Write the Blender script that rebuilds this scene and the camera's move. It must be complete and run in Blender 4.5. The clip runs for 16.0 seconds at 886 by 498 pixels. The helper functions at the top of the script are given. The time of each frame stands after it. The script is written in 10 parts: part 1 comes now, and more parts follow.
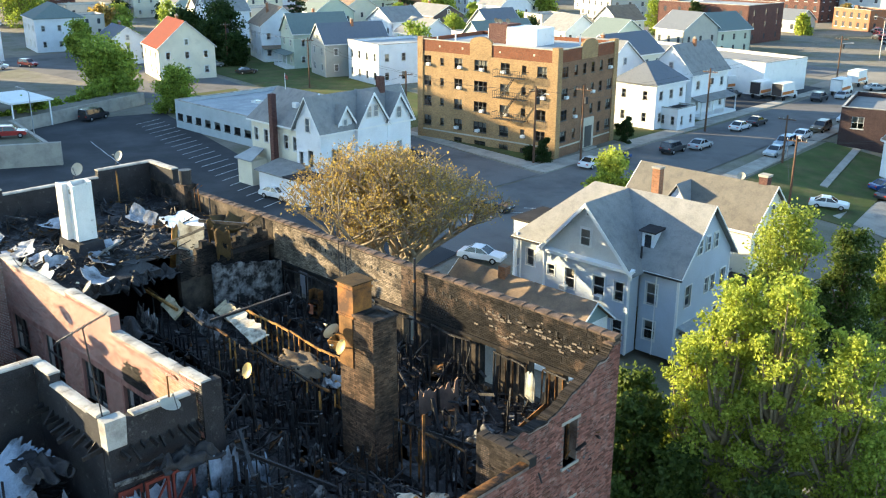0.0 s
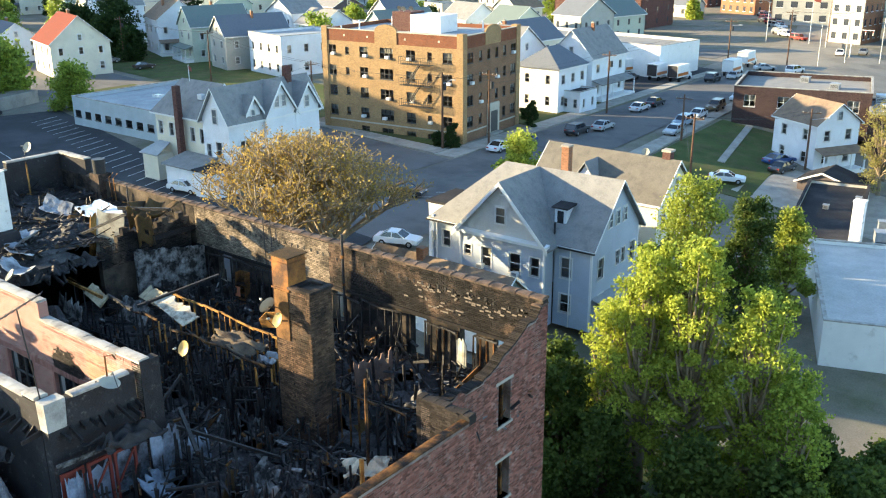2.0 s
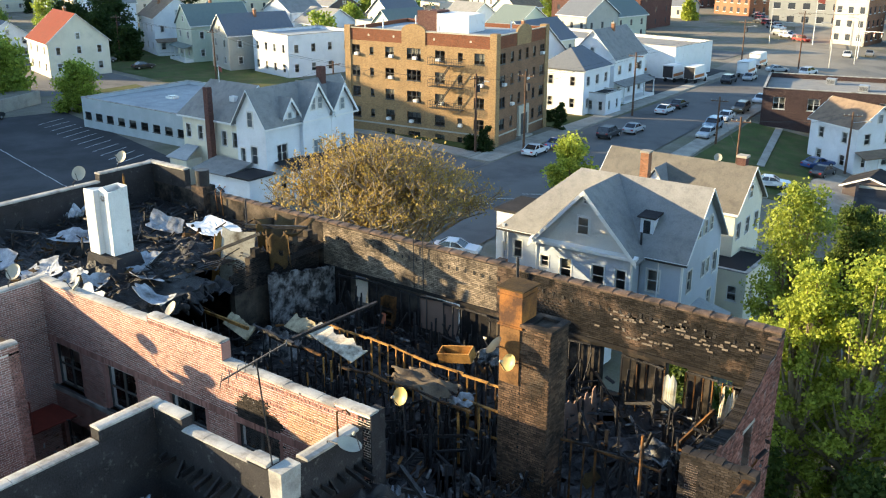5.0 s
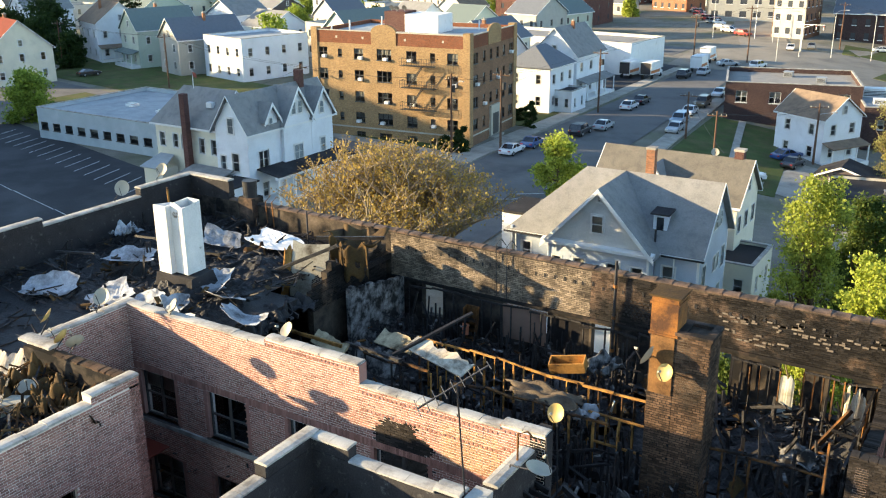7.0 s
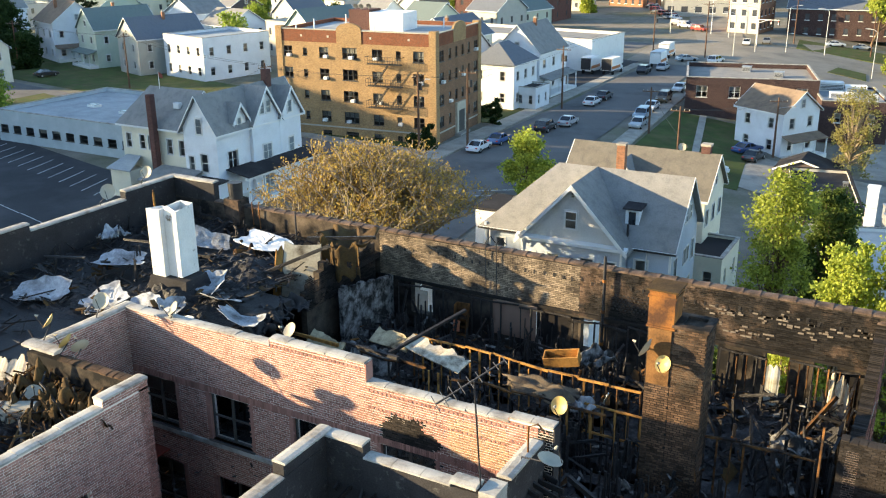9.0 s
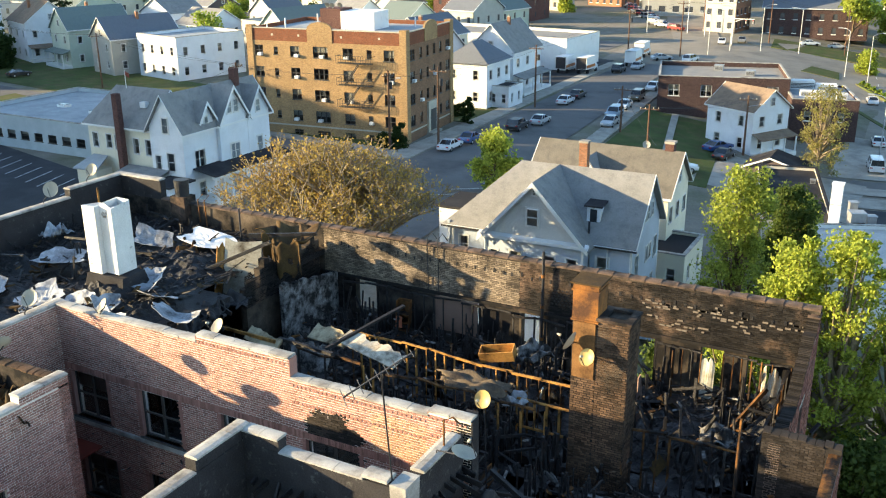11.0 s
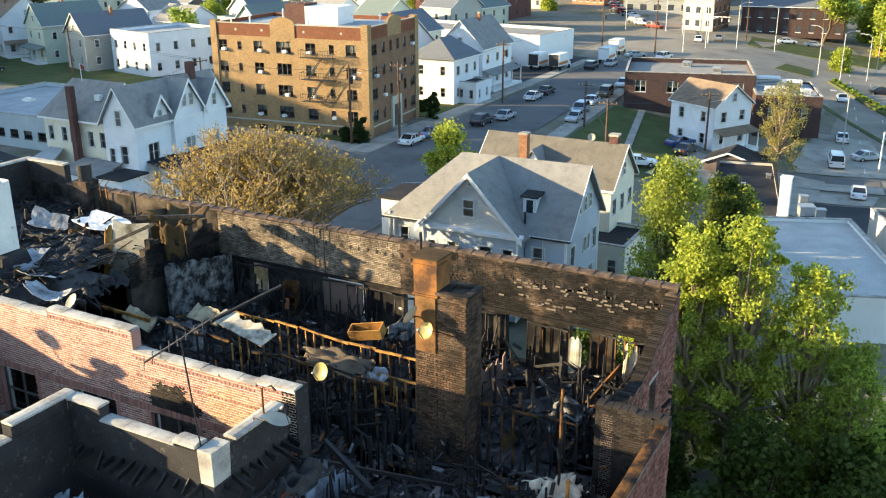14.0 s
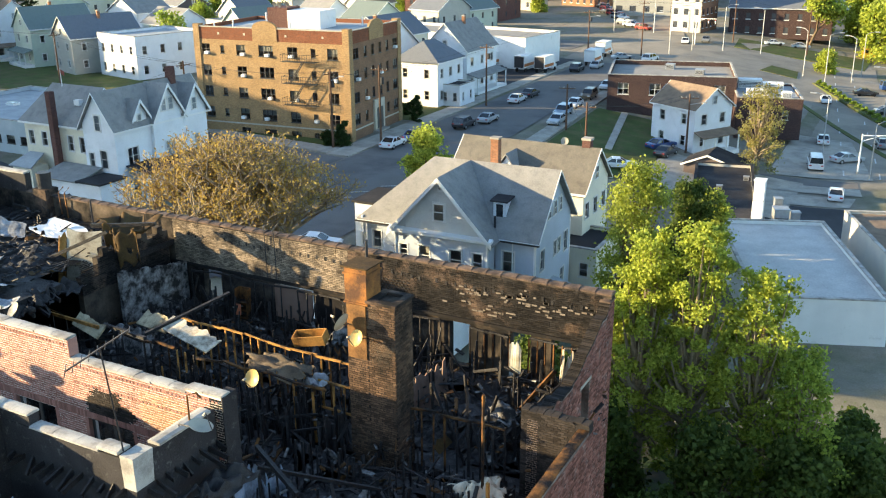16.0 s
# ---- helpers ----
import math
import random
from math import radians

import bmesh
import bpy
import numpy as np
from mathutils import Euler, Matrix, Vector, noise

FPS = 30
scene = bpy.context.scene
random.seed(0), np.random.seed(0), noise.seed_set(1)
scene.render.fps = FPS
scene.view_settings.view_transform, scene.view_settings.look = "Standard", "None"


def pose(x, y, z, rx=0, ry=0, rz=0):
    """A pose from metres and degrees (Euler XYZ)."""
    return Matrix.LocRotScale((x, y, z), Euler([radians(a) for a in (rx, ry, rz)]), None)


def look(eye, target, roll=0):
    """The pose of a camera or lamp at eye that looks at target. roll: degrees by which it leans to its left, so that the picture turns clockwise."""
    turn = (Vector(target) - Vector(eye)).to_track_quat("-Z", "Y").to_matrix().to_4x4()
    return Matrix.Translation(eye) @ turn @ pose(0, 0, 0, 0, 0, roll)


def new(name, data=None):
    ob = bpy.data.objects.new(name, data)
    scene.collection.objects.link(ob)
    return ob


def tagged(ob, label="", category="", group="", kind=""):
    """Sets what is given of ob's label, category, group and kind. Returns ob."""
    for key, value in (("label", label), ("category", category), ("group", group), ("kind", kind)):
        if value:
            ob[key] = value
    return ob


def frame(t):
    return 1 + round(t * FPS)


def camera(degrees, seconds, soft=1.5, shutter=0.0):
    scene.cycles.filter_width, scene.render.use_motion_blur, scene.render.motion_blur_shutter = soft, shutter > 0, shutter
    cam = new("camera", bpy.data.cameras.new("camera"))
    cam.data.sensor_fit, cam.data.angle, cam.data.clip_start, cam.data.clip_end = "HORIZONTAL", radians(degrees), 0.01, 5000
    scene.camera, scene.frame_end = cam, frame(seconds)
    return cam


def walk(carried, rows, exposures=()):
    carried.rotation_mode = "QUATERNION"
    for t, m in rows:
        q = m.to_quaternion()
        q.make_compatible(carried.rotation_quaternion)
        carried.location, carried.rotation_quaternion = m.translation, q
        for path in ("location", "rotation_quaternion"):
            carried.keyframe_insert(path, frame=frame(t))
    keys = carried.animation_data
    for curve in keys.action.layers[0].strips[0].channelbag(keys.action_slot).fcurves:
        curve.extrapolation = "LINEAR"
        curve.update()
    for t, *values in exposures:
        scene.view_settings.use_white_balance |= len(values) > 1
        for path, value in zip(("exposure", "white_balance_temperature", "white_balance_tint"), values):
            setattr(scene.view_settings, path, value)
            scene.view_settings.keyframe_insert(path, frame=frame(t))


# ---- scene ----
cam = camera(50.5, 16.0, soft=1.15)
PATH = [
    (0, (2.358, -1.671, 31.283), (1.03, -0.318, 30.645), 0.2),
    (0.5, (2.582, -1.788, 31.109), (1.267, -0.424, 30.469), 0.1),
    (1, (2.602, -1.901, 30.854), (1.301, -0.525, 30.211), 0.1),
    (1.5, (2.548, -2.19, 30.685), (1.28, -0.785, 30.038), 0.0),
    (2, (2.415, -2.975, 30.756), (1.238, -1.496, 30.103), -0.3),
    (2.5, (1.284, -3.355, 30.591), (0.114, -1.87, 29.937), -0.2),
    (3, (-0.06, -3.509, 30.464), (-1.241, -2.034, 29.808), -0.1),
    (3.5, (-1.617, -3.788, 30.42), (-2.796, -2.311, 29.765), -0.0),
    (4, (-3.334, -4.155, 30.327), (-4.512, -2.678, 29.672), -0.1),
    (4.2, (-4.126, -4.247, 30.287), (-5.302, -2.768, 29.632), -0.0),
    (6.3, (-11.173, -6.4, 30.268), (-12.205, -4.815, 29.618), -0.3),
    (6.5, (-11.765, -6.663, 30.238), (-12.801, -5.081, 29.587), -0.3),
    (7, (-13.02, -7.306, 30.169), (-14.024, -5.705, 29.516), -0.4),
    (7.5, (-13.958, -7.839, 30.204), (-14.899, -6.2, 29.549), -0.6),
    (8, (-14.495, -8.04, 30.405), (-15.438, -6.402, 29.751), -0.7),
    (8.5, (-14.378, -8.099, 30.561), (-15.323, -6.462, 29.907), -0.6),
    (9, (-13.851, -8.425, 30.445), (-14.78, -6.781, 29.784), -0.5),
    (9.2, (-13.663, -8.559, 30.357), (-14.563, -6.899, 29.695), -0.7),
    (11.5, (-11.768, -7.174, 30.191), (-12.669, -5.515, 29.53), -0.4),
    (12, (-11.292, -6.856, 29.957), (-12.19, -5.196, 29.295), -0.4),
    (12.5, (-10.84, -6.687, 29.817), (-11.736, -5.026, 29.156), -0.5),
    (13, (-9.879, -6.429, 29.753), (-10.776, -4.767, 29.093), -0.4),
    (13.5, (-8.691, -6.124, 29.667), (-9.586, -4.462, 29.005), -0.3),
    (14, (-7.768, -5.938, 29.669), (-8.663, -4.276, 29.008), -0.3),
    (14.5, (-7.054, -5.816, 29.834), (-7.947, -4.153, 29.173), -0.4),
    (15, (-6.426, -5.701, 29.97), (-7.32, -4.038, 29.31), -0.3),
    (15.5, (-5.989, -5.588, 30.058), (-6.881, -3.923, 29.398), -0.4),
    (16, (-5.635, -5.463, 30.144), (-6.525, -3.798, 29.484), -0.4),
]
walk(cam, [(t, look(eye, target, roll)) for t, eye, target, roll in PATH], [(0, 2.0, 6850, 5), (2, 1.97, 6900, 6), (3, 1.78, 6900, 6), (7, 1.66, 7150, 9), (12, 1.69, 7150, 7), (16, 1.75, 7200, 7)])

# ---- daylight: a low evening sun and the open sky ----
SUN = Vector((1.0, 0.5, -0.255)).normalized()
sun = new("sun", bpy.data.lights.new("sun", "SUN"))
sun.data.energy, sun.data.angle, sun.data.color = 5.0, radians(0.6), (1.0, 0.81, 0.52)
sun.matrix_basis = Matrix.Translation((-60, -30, 60)) @ SUN.to_track_quat("-Z", "Y").to_matrix().to_4x4()
world = bpy.data.worlds.new("sky")
scene.world = world
world.use_nodes = True
_wn = world.node_tree
_bg = _wn.nodes["Background"]
_sky = _wn.nodes.new("ShaderNodeTexSky")
_sky.sky_type, _sky.sun_disc = "NISHITA", False
_sky.sun_elevation = math.asin(-SUN.z)
_sky.sun_rotation = math.atan2(-SUN.x, -SUN.y)
_sky.air_density, _sky.dust_density, _sky.ozone_density = 1.0, 0.45, 3.0
_wn.links.new(_sky.outputs[0], _bg.inputs[0])
_bg.inputs[1].default_value = 0.15
scene.view_settings.exposure = 1.52

# ---- tools ----
R = random.Random(7)


class Geo:
    """Collects faces for one mesh."""

    def __init__(self):
        self.v, self.f, self.m = [], [], []

    def face(self, pts, mi=0):
        n = len(self.v)
        self.v.extend([tuple(p) for p in pts])
        self.f.append(tuple(range(n, n + len(pts))))
        self.m.append(mi)
        return self

    def hexa(self, p, mi=0):
        n = len(self.v)
        self.v.extend([tuple(q) for q in p])
        for q in ((3, 2, 1, 0), (4, 5, 6, 7), (0, 1, 5, 4), (1, 2, 6, 5), (2, 3, 7, 6), (3, 0, 4, 7)):
            self.f.append(tuple(n + i for i in q))
            self.m.append(mi)
        return self

    def box(self, x0, x1, y0, y1, z0, z1, mi=0):
        return self.hexa(((x0, y0, z0), (x1, y0, z0), (x1, y1, z0), (x0, y1, z0), (x0, y0, z1), (x1, y0, z1), (x1, y1, z1), (x0, y1, z1)), mi)

    def obox(self, m, sx, sy, sz, mi=0, jag=0.0):
        """A box of that size centred on m's origin, standing on it in z."""
        pts = [(-sx / 2, -sy / 2, 0), (sx / 2, -sy / 2, 0), (sx / 2, sy / 2, 0), (-sx / 2, sy / 2, 0)]
        pts += [(x, y, sz) for x, y, _ in pts]
        if jag:
            pts = [(x + R.uniform(-jag, jag), y + R.uniform(-jag, jag), z + R.uniform(-jag, jag)) for x, y, z in pts]
        return self.hexa([m @ Vector(p) for p in pts], mi)

    def beam(self, p, q, w, h, mi=0, jag=0.0):
        """A bar of section w x h from p to q."""
        p, q = Vector(p), Vector(q)
        d = q - p
        m = Matrix.Translation(p) @ d.to_track_quat("Z", "Y").to_matrix().to_4x4()
        return self.obox(m, w, h, d.length, mi, jag)

    def prism(self, pts, off, mi=0):
        """A closed solid: the polygon pts pushed along off."""
        off = Vector(off)
        a = [Vector(p) for p in pts]
        b = [p + off for p in a]
        n = len(self.v)
        k = len(a)
        self.v.extend([tuple(p) for p in a + b])
        self.f.append(tuple(range(n + k - 1, n - 1, -1)))
        self.f.append(tuple(range(n + k, n + 2 * k)))
        self.m += [mi, mi]
        for i in range(k):
            j = (i + 1) % k
            self.f.append((n + i, n + j, n + k + j, n + k + i))
            self.m.append(mi)
        return self

    def tube(self, p, q, r, s=None, n=8, mi=0, caps=True):
        p, q = Vector(p), Vector(q)
        s = r if s is None else s
        d = (q - p)
        if d.length < 1e-5:
            return self
        m = d.to_track_quat("Z", "Y").to_matrix()
        b = len(self.v)
        for c, rad in ((p, r), (q, s)):
            for i in range(n):
                a = 2 * math.pi * i / n
                self.v.append(tuple(c + m @ Vector((rad * math.cos(a), rad * math.sin(a), 0))))
        for i in range(n):
            j = (i + 1) % n
            self.f.append((b + i, b + j, b + n + j, b + n + i))
            self.m.append(mi)
        if caps:
            self.f.append(tuple(range(b + n - 1, b - 1, -1)))
            self.f.append(tuple(range(b + n, b + 2 * n)))
            self.m += [mi, mi]
        return self

    def path(self, pts, r, n=5, mi=0):
        """One continuous round bar through the points."""
        pts = [Vector(p) for p in pts]
        b = len(self.v)
        for i, p in enumerate(pts):
            d = (pts[min(i + 1, len(pts) - 1)] - pts[max(i - 1, 0)]).normalized()
            s = d.cross(Vector((0.31, 0.17, 0.93)))
            s = (s if s.length > 0.05 else d.cross(Vector((1, 0, 0)))).normalized()
            t = d.cross(s)
            for k in range(n):
                a = 2 * math.pi * k / n
                self.v.append(tuple(p + (s * math.cos(a) + t * math.sin(a)) * r))
        for i in range(len(pts) - 1):
            for k in range(n):
                q = (k + 1) % n
                self.f.append((b + i * n + k, b + i * n + q, b + (i + 1) * n + q, b + (i + 1) * n + k))
                self.m.append(mi)
        self.f += [tuple(range(b + n - 1, b - 1, -1)), tuple(range(b + (len(pts) - 1) * n, b + len(pts) * n))]
        self.m += [mi, mi]
        return self

    def shell(self, x0, x1, y0, y1, z0, z1, t, mi=0):
        """A four-sided box open above and below, walls t thick."""
        b = len(self.v)
        for e, z in ((0, z0), (0, z1), (t, z1), (t, z0)):
            self.v += [(x0 + e, y0 + e, z), (x1 - e, y0 + e, z), (x1 - e, y1 - e, z), (x0 + e, y1 - e, z)]
        for k in range(4):
            for i in range(4):
                j, n = (i + 1) % 4, (k + 1) % 4
                self.f.append((b + 4 * k + i, b + 4 * k + j, b + 4 * n + j, b + 4 * n + i))
                self.m.append(mi)
        return self

    def dome(self, m, rx, ry, rz, nu=16, nv=5, mi=0, span=0.5):
        """Part of an ellipsoid round m's z axis, span 0.5 for a half."""
        b = len(self.v)
        for j in range(nv + 1):
            a = math.pi * span * j / nv
            for i in range(nu):
                t = 2 * math.pi * i / nu
                self.v.append(tuple(m @ Vector((rx * math.sin(a) * math.cos(t), ry * math.sin(a) * math.sin(t), rz * math.cos(a)))))
        for j in range(nv):
            for i in range(nu):
                k = (i + 1) % nu
                self.f.append((b + j * nu + i, b + (j + 1) * nu + i, b + (j + 1) * nu + k, b + j * nu + k))
                self.m.append(mi)
        return self

    def mesh(self, name, mats, smooth=False):
        me = bpy.data.meshes.new(name)
        me.from_pydata(self.v, [], self.f)
        for mt in mats if isinstance(mats, (list, tuple)) else [mats]:
            me.materials.append(mt)
        if any(self.m):
            me.polygons.foreach_set("material_index", self.m)
        if smooth:
            me.polygons.foreach_set("use_smooth", [True] * len(self.f))
        me.update()
        return me


def part(name, geo, mats, parent=None, label="", smooth=False):
    """One mesh object, in world coordinates, under a thing or a part."""
    ob = new(name, geo.mesh(name, mats, smooth) if isinstance(geo, Geo) else geo)
    if parent:
        ob.parent = parent
        up = parent.matrix_basis if parent.parent is None else Matrix.Identity(4)
        ob.matrix_parent_inverse = up.inverted()
    if label:
        ob["label"] = label
    return ob


def thing(name, at=(0, 0, 0), label="", category="", group="", kind=""):
    ob = new(name)
    ob.matrix_basis = Matrix.Translation(at)
    ob.empty_display_size = 0.3
    return tagged(ob, label, category, group, kind)


def solid(name, geo, mats, label="", category="", group="", kind="", smooth=False):
    return tagged(part(name, geo, mats, None, "", smooth), label, category, group, kind)


def lerp(a, b, t):
    return a + (b - a) * t


def smooth_step(a, b, x):
    t = min(1.0, max(0.0, (x - a) / (b - a)))
    return t * t * (3 - 2 * t)


def ground_z(x, y):
    """The lie of the land: level in the west, falling to the avenue in the east."""
    return 1.5 - 4.5 * smooth_step(-65, -15, x)


def panel(geo, o, u, length, z0, z1, thick, holes=(), mi=0, top=None):
    """An upright wall from o along the unit vector u with its body on the left of u. Openings (u0, u1, z0, z1) go through it."""
    o, u = Vector(o), Vector(u)
    nrm = Vector((-u.y, u.x, 0))
    us = sorted({0.0, length, *[h[0] for h in holes], *[h[1] for h in holes]})
    zs = sorted({z0, z1, *[h[2] for h in holes], *[h[3] for h in holes]})
    for za, zb in zip(zs, zs[1:]):
        run = None
        spans = []
        for ua, ub in zip(us, us[1:]):
            c, d = (ua + ub) / 2, (za + zb) / 2
            if any(h[0] < c < h[1] and h[2] < d < h[3] for h in holes):
                run = None
            elif run is None:
                run = [ua, ub]
                spans.append(run)
            else:
                run[1] = ub
        for ua, ub in spans:
            p = [o + u * ua, o + u * ub, o + u * ub + nrm * thick, o + u * ua + nrm * thick]
            geo.hexa([(q.x, q.y, za) for q in p] + [(q.x, q.y, zb) for q in p], mi)
    return geo

# ---- materials ----
def material(name, base, rough=0.8, spread=0.25, scale=3.0, fine=40.0, bump=0.3, metal=0.0, tint=None, tint_at=0.55, tint_scale=0.8, island=0.0, spec=None, tint_soft=0.12):
    """A surface with broad stains and fine grain: base colour, its spread of brightness, and a second colour in patches."""
    mt = bpy.data.materials.new(name)
    mt.use_nodes = True
    nt = mt.node_tree
    n, l = nt.nodes, nt.links
    b = n["Principled BSDF"]
    co = n.new("ShaderNodeTexCoord")
    big = n.new("ShaderNodeTexNoise")
    big.inputs["Scale"].default_value, big.inputs["Detail"].default_value = scale, 6
    small = n.new("ShaderNodeTexNoise")
    small.inputs["Scale"].default_value, small.inputs["Detail"].default_value = fine, 4
    for t in (big, small):
        l.new(co.outputs["Object"], t.inputs["Vector"])
    add = n.new("ShaderNodeMath")
    add.operation = "ADD"
    l.new(big.outputs[0], add.inputs[0])
    l.new(small.outputs[0], add.inputs[1])
    rng = n.new("ShaderNodeMapRange")
    rng.inputs[1].default_value, rng.inputs[2].default_value = 0.6, 1.4
    rng.inputs[3].default_value, rng.inputs[4].default_value = 1 - spread, 1 + spread
    l.new(add.outputs[0], rng.inputs[0])
    value = rng.outputs[0]
    if island:
        gi = n.new("ShaderNodeNewGeometry")
        r2 = n.new("ShaderNodeMapRange")
        r2.inputs[3].default_value, r2.inputs[4].default_value = 1 - island, 1 + island
        l.new(gi.outputs["Random Per Island"], r2.inputs[0])
        mul = n.new("ShaderNodeMath")
        mul.operation = "MULTIPLY"
        l.new(value, mul.inputs[0])
        l.new(r2.outputs[0], mul.inputs[1])
        value = mul.outputs[0]
    colour = n.new("ShaderNodeRGB")
    colour.outputs[0].default_value = (*base, 1)
    source = colour.outputs[0]
    if tint:
        patch = n.new("ShaderNodeTexNoise")
        patch.inputs["Scale"].default_value, patch.inputs["Detail"].default_value = tint_scale, 8
        patch.inputs["Roughness"].default_value = 0.65
        l.new(co.outputs["Object"], patch.inputs["Vector"])
        ramp = n.new("ShaderNodeMapRange")
        ramp.inputs[1].default_value, ramp.inputs[2].default_value = tint_at - tint_soft, tint_at + tint_soft
        l.new(patch.outputs[0], ramp.inputs[0])
        mix = n.new("ShaderNodeMix")
        mix.data_type = "RGBA"
        mix.inputs[7].default_value = (*tint, 1)
        l.new(ramp.outputs[0], mix.inputs[0])
        l.new(source, mix.inputs[6])
        source = mix.outputs[2]
    vm = n.new("ShaderNodeVectorMath")
    vm.operation = "SCALE"
    l.new(source, vm.inputs[0])
    l.new(value, vm.inputs["Scale"])
    l.new(vm.outputs[0], b.inputs["Base Color"])
    b.inputs["Roughness"].default_value, b.inputs["Metallic"].default_value = rough, metal
    b.inputs["Specular IOR Level"].default_value = (0.12 if rough >= 0.7 else 0.5) if spec is None else spec
    if bump:
        bp = n.new("ShaderNodeBump")
        bp.inputs["Strength"].default_value, bp.inputs["Distance"].default_value = bump, 0.02
        l.new(add.outputs[0], bp.inputs["Height"])
        l.new(bp.outputs[0], b.inputs["Normal"])
    return mt


def object_tint(name, base, spread):
    """A brick piece that takes its own shade from the object's random number."""
    mt = material(name, base, 0.85, 0.18, 0.7, 30.0, 0.4)
    n, l = mt.node_tree.nodes, mt.node_tree.links
    oi, mr, vm = n.new("ShaderNodeObjectInfo"), n.new("ShaderNodeMapRange"), n.new("ShaderNodeVectorMath")
    mr.inputs[3].default_value, mr.inputs[4].default_value = 1 - spread, 1 + spread
    vm.operation = "SCALE"
    b = n["Principled BSDF"]
    l.new(oi.outputs["Random"], mr.inputs[0])
    l.new(b.inputs["Base Color"].links[0].from_socket, vm.inputs[0])
    l.new(mr.outputs[0], vm.inputs["Scale"])
    l.new(vm.outputs[0], b.inputs["Base Color"])
    return mt


def courses(name, base, mortar, row=0.075, brick=0.22, rough=0.85, spread=0.3, axis="wall", tint=None, tint_at=0.6, tint_scale=0.5, bump=0.5):
    """Brickwork or clapboard for walls too far off for single pieces: courses by height, joints by the run of the wall."""
    mt = material(name, base, rough, spread, 0.6, 8.0, 0.0, tint=tint, tint_at=tint_at, tint_scale=tint_scale)
    nt = mt.node_tree
    n, l = nt.nodes, nt.links
    b = n["Principled BSDF"]
    old = b.inputs["Base Color"].links[0].from_socket
    co = n.new("ShaderNodeTexCoord")
    sep = n.new("ShaderNodeSeparateXYZ")
    l.new(co.outputs["Object"], sep.inputs[0])
    run = n.new("ShaderNodeMath")
    run.operation = "ADD"
    l.new(sep.outputs[0], run.inputs[0])
    l.new(sep.outputs[1], run.inputs[1])
    com = n.new("ShaderNodeCombineXYZ")
    l.new(run.outputs[0], com.inputs[0])
    l.new(sep.outputs[2], com.inputs[1])
    tex = n.new("ShaderNodeTexBrick")
    tex.inputs["Scale"].default_value = 1.0
    tex.inputs["Brick Width"].default_value, tex.inputs["Row Height"].default_value = brick, row
    tex.inputs["Mortar Size"].default_value, tex.inputs["Mortar Smooth"].default_value = row * 0.1, 0.3
    tex.inputs["Color1"].default_value, tex.inputs["Color2"].default_value = (0.75, 0.75, 0.75, 1), (1.25, 1.2, 1.15, 1)
    tex.inputs["Mortar"].default_value = (*[m / max(c, 0.02) for m, c in zip(mortar, base)], 1)
    l.new(com.outputs[0], tex.inputs["Vector"])
    mul = n.new("ShaderNodeVectorMath")
    mul.operation = "MULTIPLY"
    l.new(old, mul.inputs[0])
    l.new(tex.outputs["Color"], mul.inputs[1])
    l.new(mul.outputs[0], b.inputs["Base Color"])
    bp = n.new("ShaderNodeBump")
    bp.inputs["Strength"].default_value, bp.inputs["Distance"].default_value = bump, 0.015
    bp.invert = True
    l.new(tex.outputs["Fac"], bp.inputs["Height"])
    l.new(bp.outputs[0], b.inputs["Normal"])
    return mt


def boards(name, base, row=0.14, rough=0.6, spread=0.12, dirt=None):
    """Clapboard siding: a shadow line under each lap."""
    mt = material(name, base, rough, spread, 0.5, 12.0, 0.0, tint=dirt, tint_at=0.66, tint_scale=0.7)
    nt = mt.node_tree
    n, l = nt.nodes, nt.links
    b = n["Principled BSDF"]
    co = n.new("ShaderNodeTexCoord")
    sep = n.new("ShaderNodeSeparateXYZ")
    l.new(co.outputs["Object"], sep.inputs[0])
    div = n.new("ShaderNodeMath")
    div.operation = "DIVIDE"
    div.inputs[1].default_value = row
    l.new(sep.outputs[2], div.inputs[0])
    fr = n.new("ShaderNodeMath")
    fr.operation = "FRACT"
    l.new(div.outputs[0], fr.inputs[0])
    bp = n.new("ShaderNodeBump")
    bp.inputs["Strength"].default_value, bp.inputs["Distance"].default_value = 0.6, 0.02
    bp.invert = True
    l.new(fr.outputs[0], bp.inputs["Height"])
    l.new(bp.outputs[0], b.inputs["Normal"])
    return mt


def glassy(name):
    """A window pane: mostly clear, with sky in it by Fresnel."""
    mt = bpy.data.materials.new(name)
    mt.use_nodes = True
    nt = mt.node_tree
    n, l = nt.nodes, nt.links
    n.remove(n["Principled BSDF"])
    out = n["Material Output"]
    clear, shine, mix, fr = n.new("ShaderNodeBsdfTransparent"), n.new("ShaderNodeBsdfGlossy"), n.new("ShaderNodeMixShader"), n.new("ShaderNodeFresnel")
    clear.inputs[0].default_value = (0.5, 0.53, 0.55, 1)
    shine.inputs["Roughness"].default_value = 0.03
    fr.inputs["IOR"].default_value = 1.7
    l.new(fr.outputs[0], mix.inputs[0])
    l.new(clear.outputs[0], mix.inputs[1])
    l.new(shine.outputs[0], mix.inputs[2])
    l.new(mix.outputs[0], out.inputs["Surface"])
    return mt


